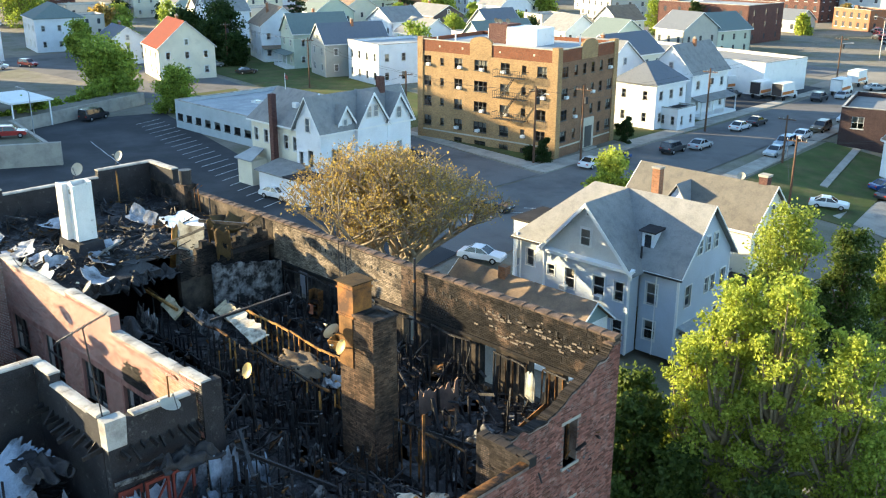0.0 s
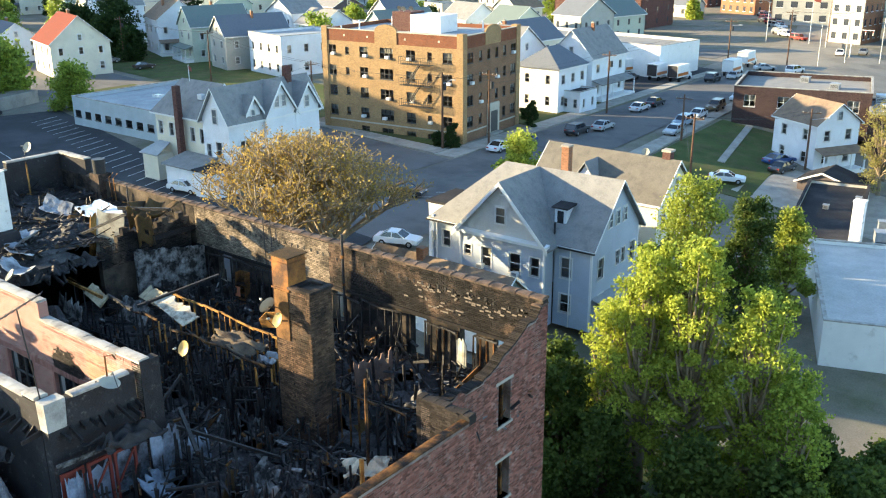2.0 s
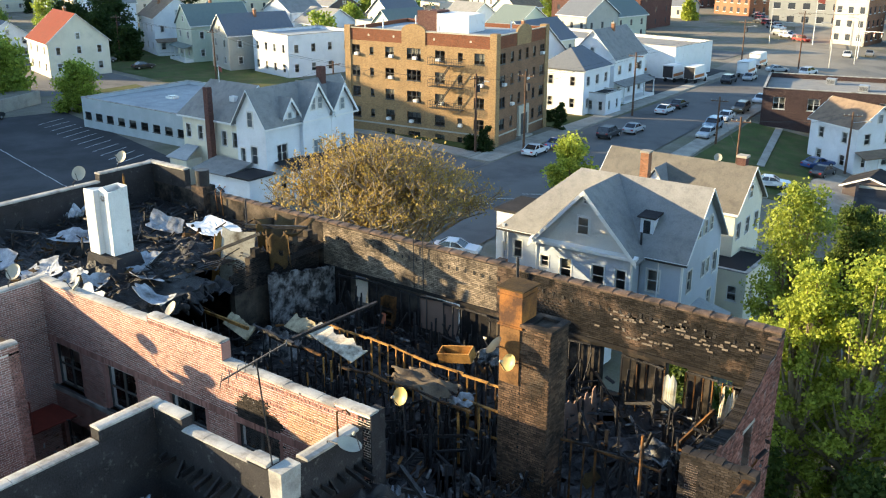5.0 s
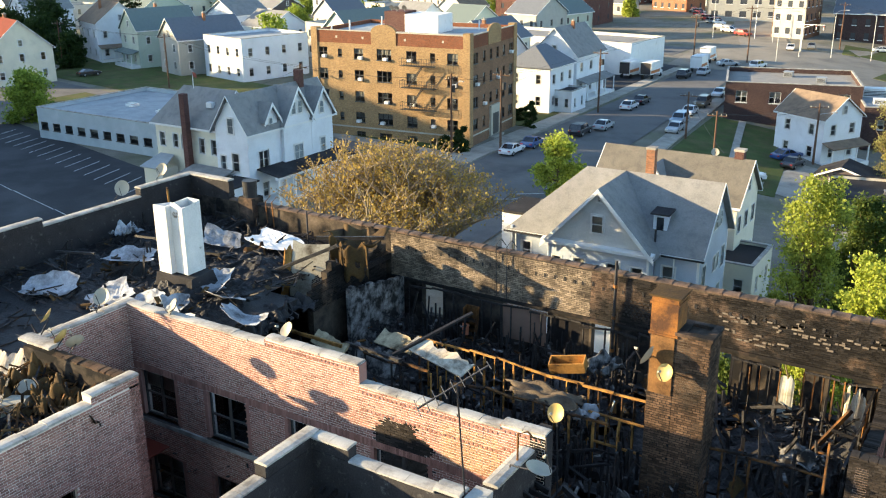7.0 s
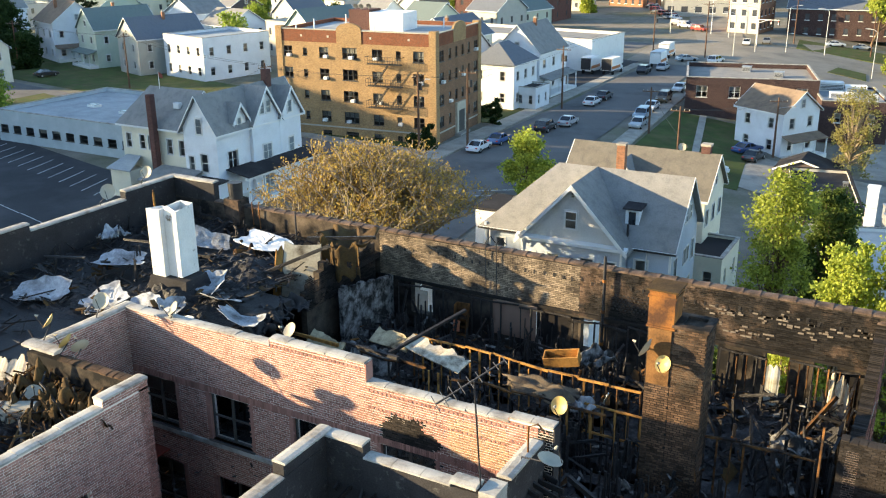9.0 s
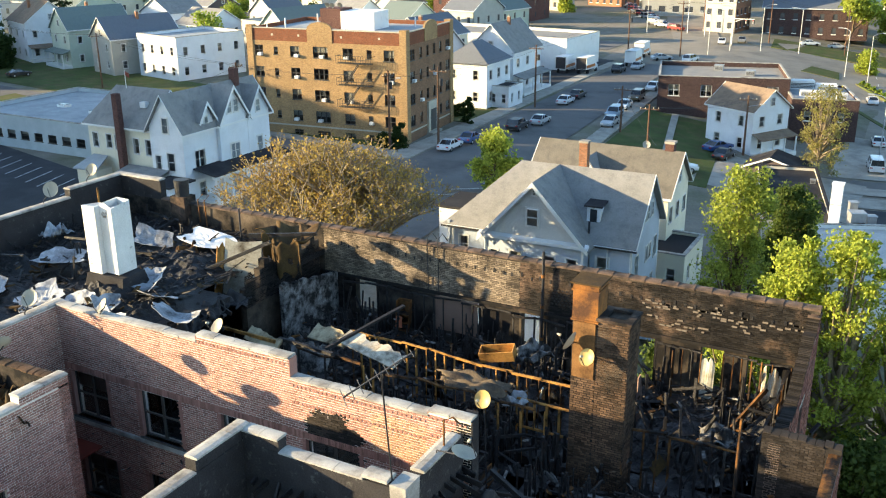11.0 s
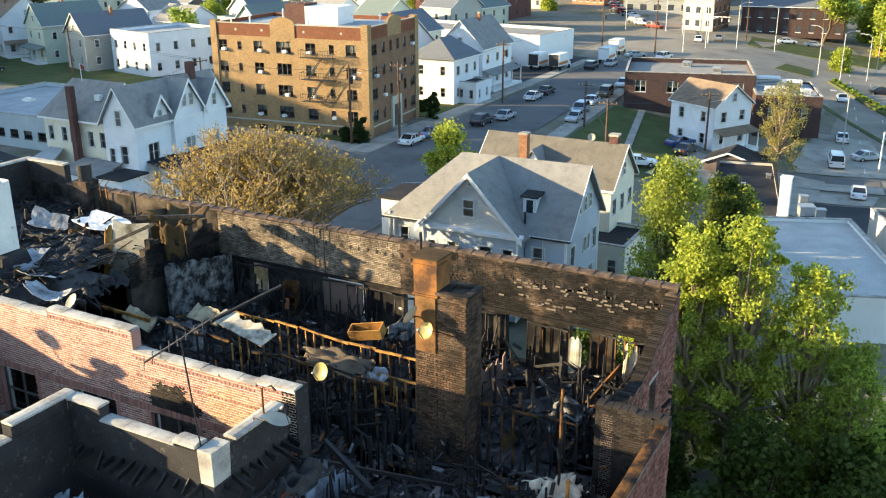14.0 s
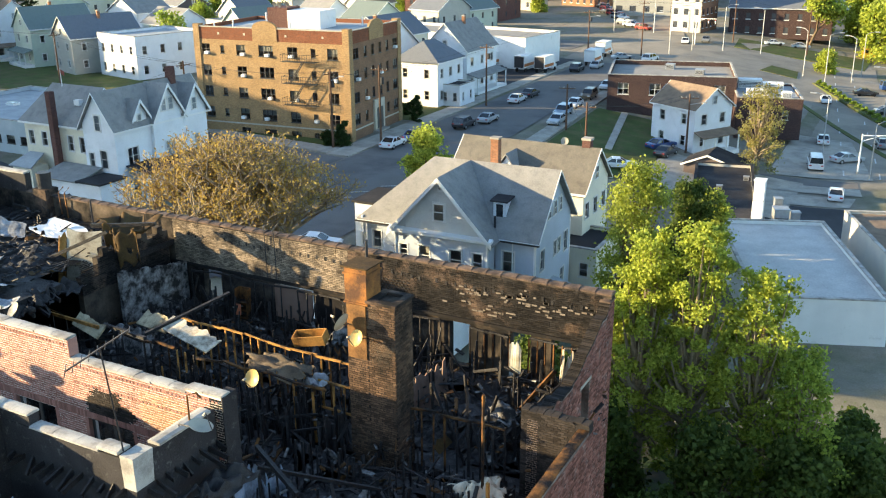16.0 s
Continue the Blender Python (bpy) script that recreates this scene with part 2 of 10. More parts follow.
M = {}
M["char"] = material("charred_timber", (0.019, 0.017, 0.0175), 0.55, 0.6, 6.0, 60.0, 0.8, tint=(0.045, 0.042, 0.043), tint_at=0.66, tint_scale=2.0, spec=0.35)
M["scorched"] = material("scorched_timber", (0.20, 0.09, 0.028), 0.7, 0.5, 5.0, 50.0, 0.5, tint=(0.016, 0.013, 0.012), tint_at=0.47, tint_scale=1.6)
# Bare timber pushed to bright orange: sunlight is put into its colour.
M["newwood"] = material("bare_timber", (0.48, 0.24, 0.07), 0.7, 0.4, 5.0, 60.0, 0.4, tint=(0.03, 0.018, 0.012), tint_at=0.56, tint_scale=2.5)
M["ash"] = material("ash_and_rubble", (0.056, 0.05, 0.05), 0.95, 0.6, 2.0, 25.0, 1.0, tint=(0.15, 0.14, 0.135), tint_at=0.6, tint_scale=3.0, spec=0.2)
M["burnt_brick"] = material("burnt_brick", (0.18, 0.115, 0.08), 0.9, 0.45, 0.8, 30.0, 0.5, tint=(0.02, 0.018, 0.017), tint_at=0.38, tint_scale=0.5, island=0.5, tint_soft=0.1)
M["sooty_mortar"] = material("sooty_mortar", (0.2, 0.155, 0.115), 0.95, 0.4, 0.8, 30.0, 0.5, tint=(0.015, 0.014, 0.014), tint_at=0.39, tint_scale=0.5, tint_soft=0.16)
M["black_brick"] = material("soot_black_brick", (0.045, 0.036, 0.031), 0.9, 0.4, 0.8, 30.0, 0.5, tint=(0.025, 0.022, 0.02), tint_at=0.48, tint_scale=1.2, island=0.5, tint_soft=0.2)
M["chimney_brick"] = material("chimney_brick", (0.17, 0.1, 0.062), 0.9, 0.45, 0.8, 30.0, 0.5, tint=(0.03, 0.024, 0.019), tint_at=0.42, tint_scale=1.3, island=0.45, tint_soft=0.22)
M["smoke_brick"] = material("smoked_tan_brick", (0.3, 0.235, 0.17), 0.9, 0.3, 0.8, 30.0, 0.5, tint=(0.04, 0.034, 0.03), tint_at=0.52, tint_scale=0.9, island=0.4, tint_soft=0.14)
M["spalled"] = material("spalled_brick_faces", (0.22, 0.185, 0.15), 0.95, 0.3, 1.0, 25.0, 0.4, tint=(0.14, 0.11, 0.09), tint_at=0.55, tint_scale=3.0)
M["sooty_joint"] = material("soot_filled_joint", (0.03, 0.026, 0.024), 0.95, 0.4, 0.8, 30.0, 0.5)
M["rust_casing"] = material("scorched_casing", (0.23, 0.115, 0.045), 0.75, 0.35, 2.0, 30.0, 0.4, tint=(0.06, 0.035, 0.02), tint_at=0.56, tint_scale=1.4)
M["smoke_mortar"] = material("smoked_mortar", (0.1, 0.083, 0.068), 0.95, 0.45, 0.8, 30.0, 0.5, tint=(0.018, 0.016, 0.016), tint_at=0.48, tint_scale=0.7)
M["soot"] = material("soot_black_masonry", (0.036, 0.033, 0.034), 0.9, 0.5, 1.5, 20.0, 0.9, tint=(0.16, 0.15, 0.14), tint_at=0.7, tint_scale=4.0, spec=0.25)
M["court_brick"] = material("tan_brick", (0.38, 0.195, 0.155), 0.85, 0.18, 0.7, 30.0, 0.4, island=0.3)
M["court_mortar"] = material("tan_mortar", (0.8, 0.69, 0.6), 0.95, 0.2, 0.7, 30.0, 0.4)
M["end_brick"] = material("red_end_brick", (0.24, 0.1, 0.075), 0.9, 0.35, 0.8, 30.0, 0.4, tint=(0.33, 0.25, 0.22), tint_at=0.66, tint_scale=2.2, island=0.5)
M["end_mortar"] = material("pale_mortar", (0.31, 0.25, 0.22), 0.95, 0.35, 1.2, 30.0, 0.4, tint=(0.13, 0.085, 0.07), tint_at=0.5, tint_scale=0.8)
M["coping"] = material("white_coping", (0.46, 0.44, 0.4), 0.75, 0.2, 1.5, 30.0, 0.35, tint=(0.2, 0.18, 0.16), tint_at=0.56, tint_scale=1.2)
M["tile_coping"] = material("clay_coping", (0.17, 0.115, 0.085), 0.7, 0.4, 2.0, 30.0, 0.3, tint=(0.035, 0.03, 0.028), tint_at=0.52, tint_scale=1.2)
M["white_paint"] = material("white_paint", (0.8, 0.79, 0.76), 0.6, 0.08, 0.8, 20.0, 0.15, tint=(0.5, 0.48, 0.44), tint_at=0.7, tint_scale=1.0)
M["peeling_white"] = material("peeling_white_paint", (0.74, 0.72, 0.68), 0.7, 0.15, 1.5, 20.0, 0.4, tint=(0.2, 0.15, 0.11), tint_at=0.66, tint_scale=1.6, tint_soft=0.04)
M["rag"] = material("white_roof_membrane", (0.42, 0.44, 0.47), 0.75, 0.3, 1.8, 20.0, 0.4, tint=(0.1, 0.1, 0.105), tint_at=0.54, tint_scale=1.2)
M["plaster"] = material("smoked_plaster", (0.34, 0.33, 0.32), 0.9, 0.35, 1.4, 15.0, 0.5, tint=(0.03, 0.028, 0.027), tint_at=0.45, tint_scale=1.9)
M["rust"] = material("rusted_steel", (0.36, 0.14, 0.028), 0.65, 0.4, 3.0, 30.0, 0.4, metal=0.2, tint=(0.07, 0.028, 0.011), tint_at=0.5, tint_scale=1.5)
M["dark_metal"] = material("dark_metal", (0.05, 0.05, 0.055), 0.5, 0.3, 3.0, 30.0, 0.2, metal=0.6)
M["grey_metal"] = material("galvanised_metal", (0.4, 0.41, 0.42), 0.45, 0.2, 3.0, 30.0, 0.2, metal=0.6)
M["dish"] = material("dish_grey", (0.4, 0.36, 0.28), 0.5, 0.12, 3.0, 30.0, 0.1)
# Gold copy of the dish grey, with low sunlight put into the colour.
M["dish_gold"] = material("smoked_dish", (0.52, 0.38, 0.14), 0.5, 0.15, 3.0, 30.0, 0.1)
M["pink_wall"] = material("terracotta_block", (0.5, 0.17, 0.09), 0.85, 0.2, 2.0, 30.0, 0.3)
M["red_rail"] = material("red_iron", (0.22, 0.04, 0.025), 0.6, 0.3, 3.0, 30.0, 0.2)
M["tan_panel"] = material("brown_panel", (0.23, 0.15, 0.115), 0.8, 0.15, 2.0, 30.0, 0.2, tint=(0.09, 0.06, 0.05), tint_at=0.62)
M["asphalt"] = material("asphalt", (0.052, 0.053, 0.056), 0.9, 0.2, 0.15, 14.0, 0.3, tint=(0.085, 0.085, 0.087), tint_at=0.56, tint_scale=0.12)
M["road"] = material("worn_road", (0.165, 0.158, 0.15), 0.9, 0.18, 0.2, 14.0, 0.3, tint=(0.1, 0.098, 0.096), tint_at=0.6, tint_scale=0.15)
M["pale_road"] = material("pale_worn_road", (0.275, 0.245, 0.2), 0.9, 0.2, 0.2, 14.0, 0.3, tint=(0.19, 0.172, 0.145), tint_at=0.58, tint_scale=0.12)
M["concrete"] = material("concrete", (0.4, 0.365, 0.31), 0.9, 0.18, 0.6, 14.0, 0.3, tint=(0.26, 0.24, 0.21), tint_at=0.58, tint_scale=0.5)
M["lawn"] = material("lawn", (0.075, 0.1, 0.032), 0.95, 0.35, 0.3, 10.0, 0.6, tint=(0.12, 0.105, 0.05), tint_at=0.56, tint_scale=0.4)
M["line"] = material("road_paint", (0.6, 0.6, 0.57), 0.8, 0.2, 2.0, 20.0, 0.1, tint=(0.25, 0.25, 0.24), tint_at=0.6, tint_scale=1.5)
M["blue_siding"] = boards("blue_grey_siding", (0.44, 0.5, 0.58), dirt=(0.38, 0.43, 0.5))
M["white_siding"] = boards("white_siding", (0.74, 0.76, 0.78), dirt=(0.62, 0.64, 0.66))
M["cream_siding"] = boards("cream_siding", (0.72, 0.67, 0.53), dirt=(0.6, 0.56, 0.45))
M["grey_siding"] = boards("grey_siding", (0.42, 0.41, 0.36), dirt=(0.34, 0.33, 0.3))
M["green_siding"] = boards("pale_green_siding", (0.48, 0.54, 0.44), dirt=(0.4, 0.46, 0.38))
M["teal_siding"] = boards("teal_siding", (0.2, 0.29, 0.31), dirt=(0.16, 0.24, 0.26))
M["dark_siding"] = boards("dark_brown_siding", (0.1, 0.075, 0.07), dirt=(0.07, 0.055, 0.05))
M["trim"] = material("white_trim", (0.78, 0.78, 0.76), 0.5, 0.06, 1.0, 20.0, 0.1)
M["sash"] = material("sash_white", (0.7, 0.69, 0.66), 0.5, 0.08, 1.0, 20.0, 0.1)
M["dark_sash"] = material("sash_dark", (0.07, 0.065, 0.06), 0.5, 0.2, 1.0, 20.0, 0.1)
M["glass"] = glassy("window_glass")
M["blind"] = material("window_blind", (0.6, 0.57, 0.5), 0.8, 0.12, 0.5, 20.0, 0.1)
M["grey_roof"] = material("grey_shingles", (0.26, 0.255, 0.245), 0.95, 0.2, 0.8, 9.0, 0.6, tint=(0.2, 0.2, 0.2), tint_at=0.6, tint_scale=1.5)
M["brown_roof"] = material("brown_shingles", (0.24, 0.175, 0.125), 0.95, 0.22, 0.8, 9.0, 0.6, tint=(0.16, 0.12, 0.095), tint_at=0.58, tint_scale=1.2)
M["tan_roof"] = material("tan_shingles", (0.165, 0.15, 0.127), 0.95, 0.2, 0.8, 9.0, 0.6, tint=(0.12, 0.112, 0.1), tint_at=0.58, tint_scale=1.2)
M["slate_roof"] = material("slate_blue_shingles", (0.16, 0.175, 0.2), 0.95, 0.2, 0.8, 9.0, 0.6, tint=(0.12, 0.13, 0.15), tint_at=0.6)
M["green_roof"] = material("green_grey_shingles", (0.17, 0.21, 0.2), 0.95, 0.2, 0.8, 9.0, 0.6, tint=(0.13, 0.16, 0.155), tint_at=0.6)
M["red_roof"] = material("red_shingles", (0.2, 0.05, 0.035), 0.9, 0.25, 0.8, 9.0, 0.5, tint=(0.13, 0.04, 0.03), tint_at=0.55)
M["flat_roof"] = material("silver_roof_coating", (0.39, 0.41, 0.415), 0.7, 0.18, 0.3, 6.0, 0.3, tint=(0.27, 0.29, 0.3), tint_at=0.55, tint_scale=0.25)
M["white_roof"] = material("white_roof_membrane_sheet", (0.55, 0.535, 0.5), 0.8, 0.2, 0.3, 6.0, 0.2, tint=(0.4, 0.39, 0.37), tint_at=0.56, tint_scale=0.35, tint_soft=0.2)
M["tar_roof"] = material("tar_roof", (0.035, 0.034, 0.036), 0.9, 0.3, 0.3, 6.0, 0.3, tint=(0.06, 0.055, 0.055), tint_at=0.6, tint_scale=0.3)
M["gravel_roof"] = material("gravel_roof", (0.3, 0.29, 0.27), 0.95, 0.2, 0.3, 8.0, 0.4, tint=(0.2, 0.195, 0.19), tint_at=0.56, tint_scale=0.3)
M["apt_brick"] = courses("ochre_brick", (0.385, 0.245, 0.122), (0.32, 0.225, 0.13), 0.075, 0.22, spread=0.2)
# East wall: redder brick of its own, darkened too for its shaded side.
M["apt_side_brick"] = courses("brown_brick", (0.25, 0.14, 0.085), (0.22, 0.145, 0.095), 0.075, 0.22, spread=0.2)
M["apt_dark_brick"] = courses("red_brown_brick", (0.24, 0.085, 0.045), (0.18, 0.1, 0.07), 0.075, 0.22, spread=0.2)
M["store_brick"] = courses("store_brick", (0.066, 0.042, 0.041), (0.11, 0.076, 0.07), 0.075, 0.22, spread=0.2)
M["red_brick"] = courses("dull_red_brick", (0.115, 0.058, 0.05), (0.17, 0.1, 0.085), 0.075, 0.22, spread=0.22)
M["orange_brick"] = courses("orange_brick", (0.33, 0.15, 0.085), (0.26, 0.17, 0.12), 0.075, 0.22, spread=0.22)
M["stone"] = material("cast_stone", (0.5, 0.45, 0.36), 0.85, 0.15, 1.0, 20.0, 0.3)
M["stucco"] = material("pale_stucco", (0.56, 0.52, 0.45), 0.9, 0.12, 0.5, 12.0, 0.3, tint=(0.5, 0.48, 0.44), tint_at=0.6, tint_scale=0.4)
M["blue_stucco"] = material("pale_blue_stucco", (0.42, 0.475, 0.5), 0.9, 0.15, 0.5, 12.0, 0.3, tint=(0.52, 0.56, 0.58), tint_at=0.62, tint_scale=0.4)
M["iron"] = material("black_iron", (0.03, 0.028, 0.027), 0.6, 0.3, 2.0, 20.0, 0.2)
M["pole_wood"] = material("pole_wood", (0.13, 0.075, 0.05), 0.85, 0.3, 2.0, 20.0, 0.4)
M["bark"] = material("bark", (0.16, 0.115, 0.075), 0.95, 0.35, 3.0, 25.0, 0.8)
M["pale_bark"] = material("pale_grey_bark", (0.27, 0.215, 0.15), 0.95, 0.35, 3.0, 25.0, 0.6)
# Near-black soil: the shade under the trees is put into its colour.
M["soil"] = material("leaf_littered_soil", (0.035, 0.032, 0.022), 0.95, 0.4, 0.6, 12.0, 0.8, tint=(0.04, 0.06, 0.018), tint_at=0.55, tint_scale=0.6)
M["earth"] = material("bare_earth", (0.23, 0.205, 0.165), 0.95, 0.3, 0.5, 8.0, 0.6, tint=(0.12, 0.125, 0.065), tint_at=0.58, tint_scale=0.06)
M["tyre"] = material("tyre_rubber", (0.02, 0.02, 0.02), 0.8, 0.2, 3.0, 30.0, 0.1)
M["rim"] = material("alloy_rim", (0.5, 0.5, 0.51), 0.35, 0.1, 3.0, 30.0, 0.0, metal=0.8)
M["car_glass"] = material("tinted_glass", (0.02, 0.023, 0.027), 0.06, 0.1, 1.0, 10.0, 0.0, spec=0.8)
M["lamp_red"] = material("red_lens", (0.4, 0.02, 0.015), 0.3, 0.1, 1.0, 10.0, 0.0)
M["lamp_clear"] = material("clear_lens", (0.7, 0.7, 0.68), 0.15, 0.1, 1.0, 10.0, 0.0)


def paint(name, rgb):
    mt = material("car_paint_" + name, rgb, 0.28, 0.04, 1.0, 30.0, 0.0)
    mt.node_tree.nodes["Principled BSDF"].inputs["Coat Weight"].default_value = 0.7
    return mt


def foliage(name, low, high, rough=0.55):
    """Leaves: each clump its own green, and light that passes through."""
    mt = bpy.data.materials.new(name)
    mt.use_nodes = True
    nt = mt.node_tree
    n, l = nt.nodes, nt.links
    b = n["Principled BSDF"]
    gi = n.new("ShaderNodeNewGeometry")
    co = n.new("ShaderNodeTexCoord")
    no = n.new("ShaderNodeTexNoise")
    no.inputs["Scale"].default_value = 0.9
    l.new(co.outputs["Object"], no.inputs["Vector"])
    av = n.new("ShaderNodeMath")
    av.operation = "ADD"
    l.new(gi.outputs["Random Per Island"], av.inputs[0])
    l.new(no.outputs[0], av.inputs[1])
    mr = n.new("ShaderNodeMapRange")
    mr.inputs[1].default_value, mr.inputs[2].default_value = 0.35, 1.35
    l.new(av.outputs[0], mr.inputs[0])
    mix = n.new("ShaderNodeMix")
    mix.data_type = "RGBA"
    mix.inputs[6].default_value, mix.inputs[7].default_value = (*low, 1), (*high, 1)
    l.new(mr.outputs[0], mix.inputs[0])
    l.new(mix.outputs[2], b.inputs["Base Color"])
    b.inputs["Roughness"].default_value = rough
    b.inputs["Specular IOR Level"].default_value = 0.2
    tr = n.new("ShaderNodeBsdfTranslucent")
    l.new(mix.outputs[2], tr.inputs["Color"])
    ms = n.new("ShaderNodeMixShader")
    ms.inputs[0].default_value = 0.5
    l.new(b.outputs[0], ms.inputs[1])
    l.new(tr.outputs[0], ms.inputs[2])
    l.new(ms.outputs[0], n["Material Output"].inputs["Surface"])
    return mt


M["leaf_green"] = foliage("spring_leaves", (0.155, 0.21, 0.03), (0.49, 0.54, 0.095))
M["leaf_mid"] = foliage("green_leaves", (0.12, 0.185, 0.03), (0.36, 0.44, 0.075))
# Dark copy of the green leaves; the understory's shade is in the colour.
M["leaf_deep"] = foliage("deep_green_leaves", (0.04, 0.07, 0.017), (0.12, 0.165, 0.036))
M["leaf_olive"] = foliage("olive_leaves", (0.14, 0.19, 0.034), (0.4, 0.44, 0.08))
M["leaf_dark"] = foliage("dark_leaves", (0.018, 0.04, 0.012), (0.05, 0.085, 0.022))
M["leaf_bud"] = foliage("brown_gold_buds", (0.24, 0.17, 0.055), (0.47, 0.335, 0.095))
M["leaf_bud_green"] = foliage("green_gold_buds", (0.17, 0.145, 0.05), (0.4, 0.36, 0.12))
M["needles"] = foliage("pine_needles", (0.016, 0.035, 0.014), (0.045, 0.07, 0.022))
M["yellow_plaster"] = material("yellowed_plaster", (0.46, 0.385, 0.25), 0.9, 0.3, 1.8, 25.0, 0.6, tint=(0.07, 0.05, 0.03), tint_at=0.56, tint_scale=1.6)
M["plaster_clean"] = material("grey_plaster", (0.42, 0.42, 0.38), 0.9, 0.2, 1.4, 15.0, 0.4, tint=(0.2, 0.17, 0.1), tint_at=0.6, tint_scale=1.2)
# Lit copy of the plaster: warm sunlight is put into the cream.
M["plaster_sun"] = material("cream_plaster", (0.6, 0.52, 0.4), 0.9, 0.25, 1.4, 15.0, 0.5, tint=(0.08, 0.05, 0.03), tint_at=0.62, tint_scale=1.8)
M["blue_plaster"] = material("blue_plaster", (0.36, 0.43, 0.52), 0.9, 0.2, 1.4, 15.0, 0.4, tint=(0.05, 0.05, 0.055), tint_at=0.52, tint_scale=0.9)
M["pale_door"] = material("smoked_door", (0.5, 0.46, 0.37), 0.7, 0.25, 1.4, 15.0, 0.3, tint=(0.1, 0.08, 0.055), tint_at=0.58, tint_scale=1.4)
M["insulation"] = material("matted_batt", (0.17, 0.13, 0.09), 1.0, 0.5, 4.0, 40.0, 1.0, tint=(0.05, 0.04, 0.035), tint_at=0.55, tint_scale=2.0)
M["brown_sheet"] = material("brown_roof_sheet", (0.11, 0.066, 0.026), 0.8, 0.4, 2.0, 20.0, 0.5, tint=(0.03, 0.022, 0.016), tint_at=0.52, tint_scale=1.0)

# ---- ground, roads, pavements ----
def ground_patch(name, pts, lift, mats, label, kind="structure", step=3.0, parent=None):
    """A sheet that follows the land inside the four-sided outline pts, lift above it."""
    a, b, c, d = [Vector((*p, 0)) for p in pts]
    nu = max(1, int(max((b - a).length, (c - d).length) / step))
    nv = max(1, int(max((d - a).length, (c - b).length) / step))
    g = Geo()
    for j in range(nv + 1):
        for i in range(nu + 1):
            p = a.lerp(b, i / nu).lerp(d.lerp(c, i / nu), j / nv)
            g.v.append((p.x, p.y, ground_z(p.x, p.y) + lift))
    for j in range(nv):
        for i in range(nu):
            k = j * (nu + 1) + i
            g.f.append((k, k + 1, k + nu + 2, k + nu + 1))
            g.m.append(0)
    ob = part(name, g, mats, parent)
    if parent is None:
        tagged(ob, label, name.split("_")[0], "", kind)
    return ob


def make_ground():
    g = Geo()
    xs = [-4500, -2500, -1200, -600, -400, -300, -250, *range(-220, 60, 10), 100, 200, 400, 900, 2000, 4500]
    ys = [-3000, -1000, -400, -150, *range(-100, 320, 20), 400, 600, 900, 1500, 2600, 4500]
    for y in ys:
        for x in xs:
            g.v.append((x, y, ground_z(x, y) - 0.02))
    n = len(xs)
    for j in range(len(ys) - 1):
        for i in range(n - 1):
            k = j * n + i
            g.f.append((k, k + 1, k + n + 1, k + n))
            g.m.append(0)
    solid("ground", g, M["earth"], "town ground of dull earth and grass", "ground", kind="structure")


make_ground()

# ---- the burnt apartment building ----
FLOOR = 13.0
BX0, BX1, BY1 = -48.7, -15.05, 25.35


def brick_field(geo, o, u, length, z0, z1, holes=(), out=0.012, bl=0.2, bh=0.058, joint=0.02, mi=0, rnd=None, keep=None):
    """Single bricks on the face of a wall from o along u; the face looks to the right of u."""
    o, u = Vector(o), Vector(u)
    nrm = Vector((u.y, -u.x, 0))
    rnd = rnd or R
    row = 0
    z = z0
    while z + bh <= z1:
        s = -bl * 0.5 if row % 2 else 0.0
        header = row % 6 == 5
        l = bl * 0.5 if header else bl
        while s < length:
            a, b = max(s, 0), min(s + l, length)
            c, d = (a + b) / 2, z + bh / 2
            if b - a > 0.04 and not any(h[0] - 0.02 < c < h[1] + 0.02 and h[2] - 0.02 < d < h[3] + 0.02 for h in holes) and (keep is None or keep(c, d)):
                e = out * rnd.uniform(0.5, 1.5)
                p, q = o + u * a, o + u * b
                pp, qq = p + nrm * e, q + nrm * e
                geo.hexa(((pp.x, pp.y, z), (qq.x, qq.y, z), (q.x, q.y, z), (p.x, p.y, z), (pp.x, pp.y, z + bh), (qq.x, qq.y, z + bh), (q.x, q.y, z + bh), (p.x, p.y, z + bh)), mi)
            s += l + joint
        z += bh + joint
        row += 1
    return geo


def coping_row(parent, p, q, z, w, mat, step=0.62, h=0.09, gap=0.015, name="coping_stone", wobble=0.01, lap=False):
    """Coping pieces laid end to end on a wall's top from p to q."""
    p, q = Vector((*p, z)), Vector((*q, z))
    d = q - p
    n = max(1, round(d.length / step))
    u = d.normalized()
    side = Vector((-u.y, u.x, 0))
    for i in range(n):
        a, b = p + d * (i / n) + u * gap / 2, p + d * ((i + 1) / n) - u * gap / 2
        t = R.uniform(-wobble, wobble)
        g = Geo()
        prof = [(-w / 2, 0), (-w / 2, h * 0.7), (-w * 0.2, h), (w * 0.2, h), (w / 2, h * 0.7), (w / 2, 0)]
        ring = [a + side * (x + t) + Vector((0, 0, y + t * 0.5)) for x, y in prof]
        g.prism(ring[::-1], b - a)
        if lap:
            prof = [(-w / 2 - 0.02, 0), (-w / 2 - 0.02, h * 0.8), (-w * 0.2, h * 1.35), (w * 0.2, h * 1.35), (w / 2 + 0.02, h * 0.8), (w / 2 + 0.02, 0)]
            ring = [b - u * 0.1 + side * x + Vector((0, 0, y)) for x, y in prof]
            g.prism(ring[::-1], u * 0.12)
        part(name, g, mat, parent)


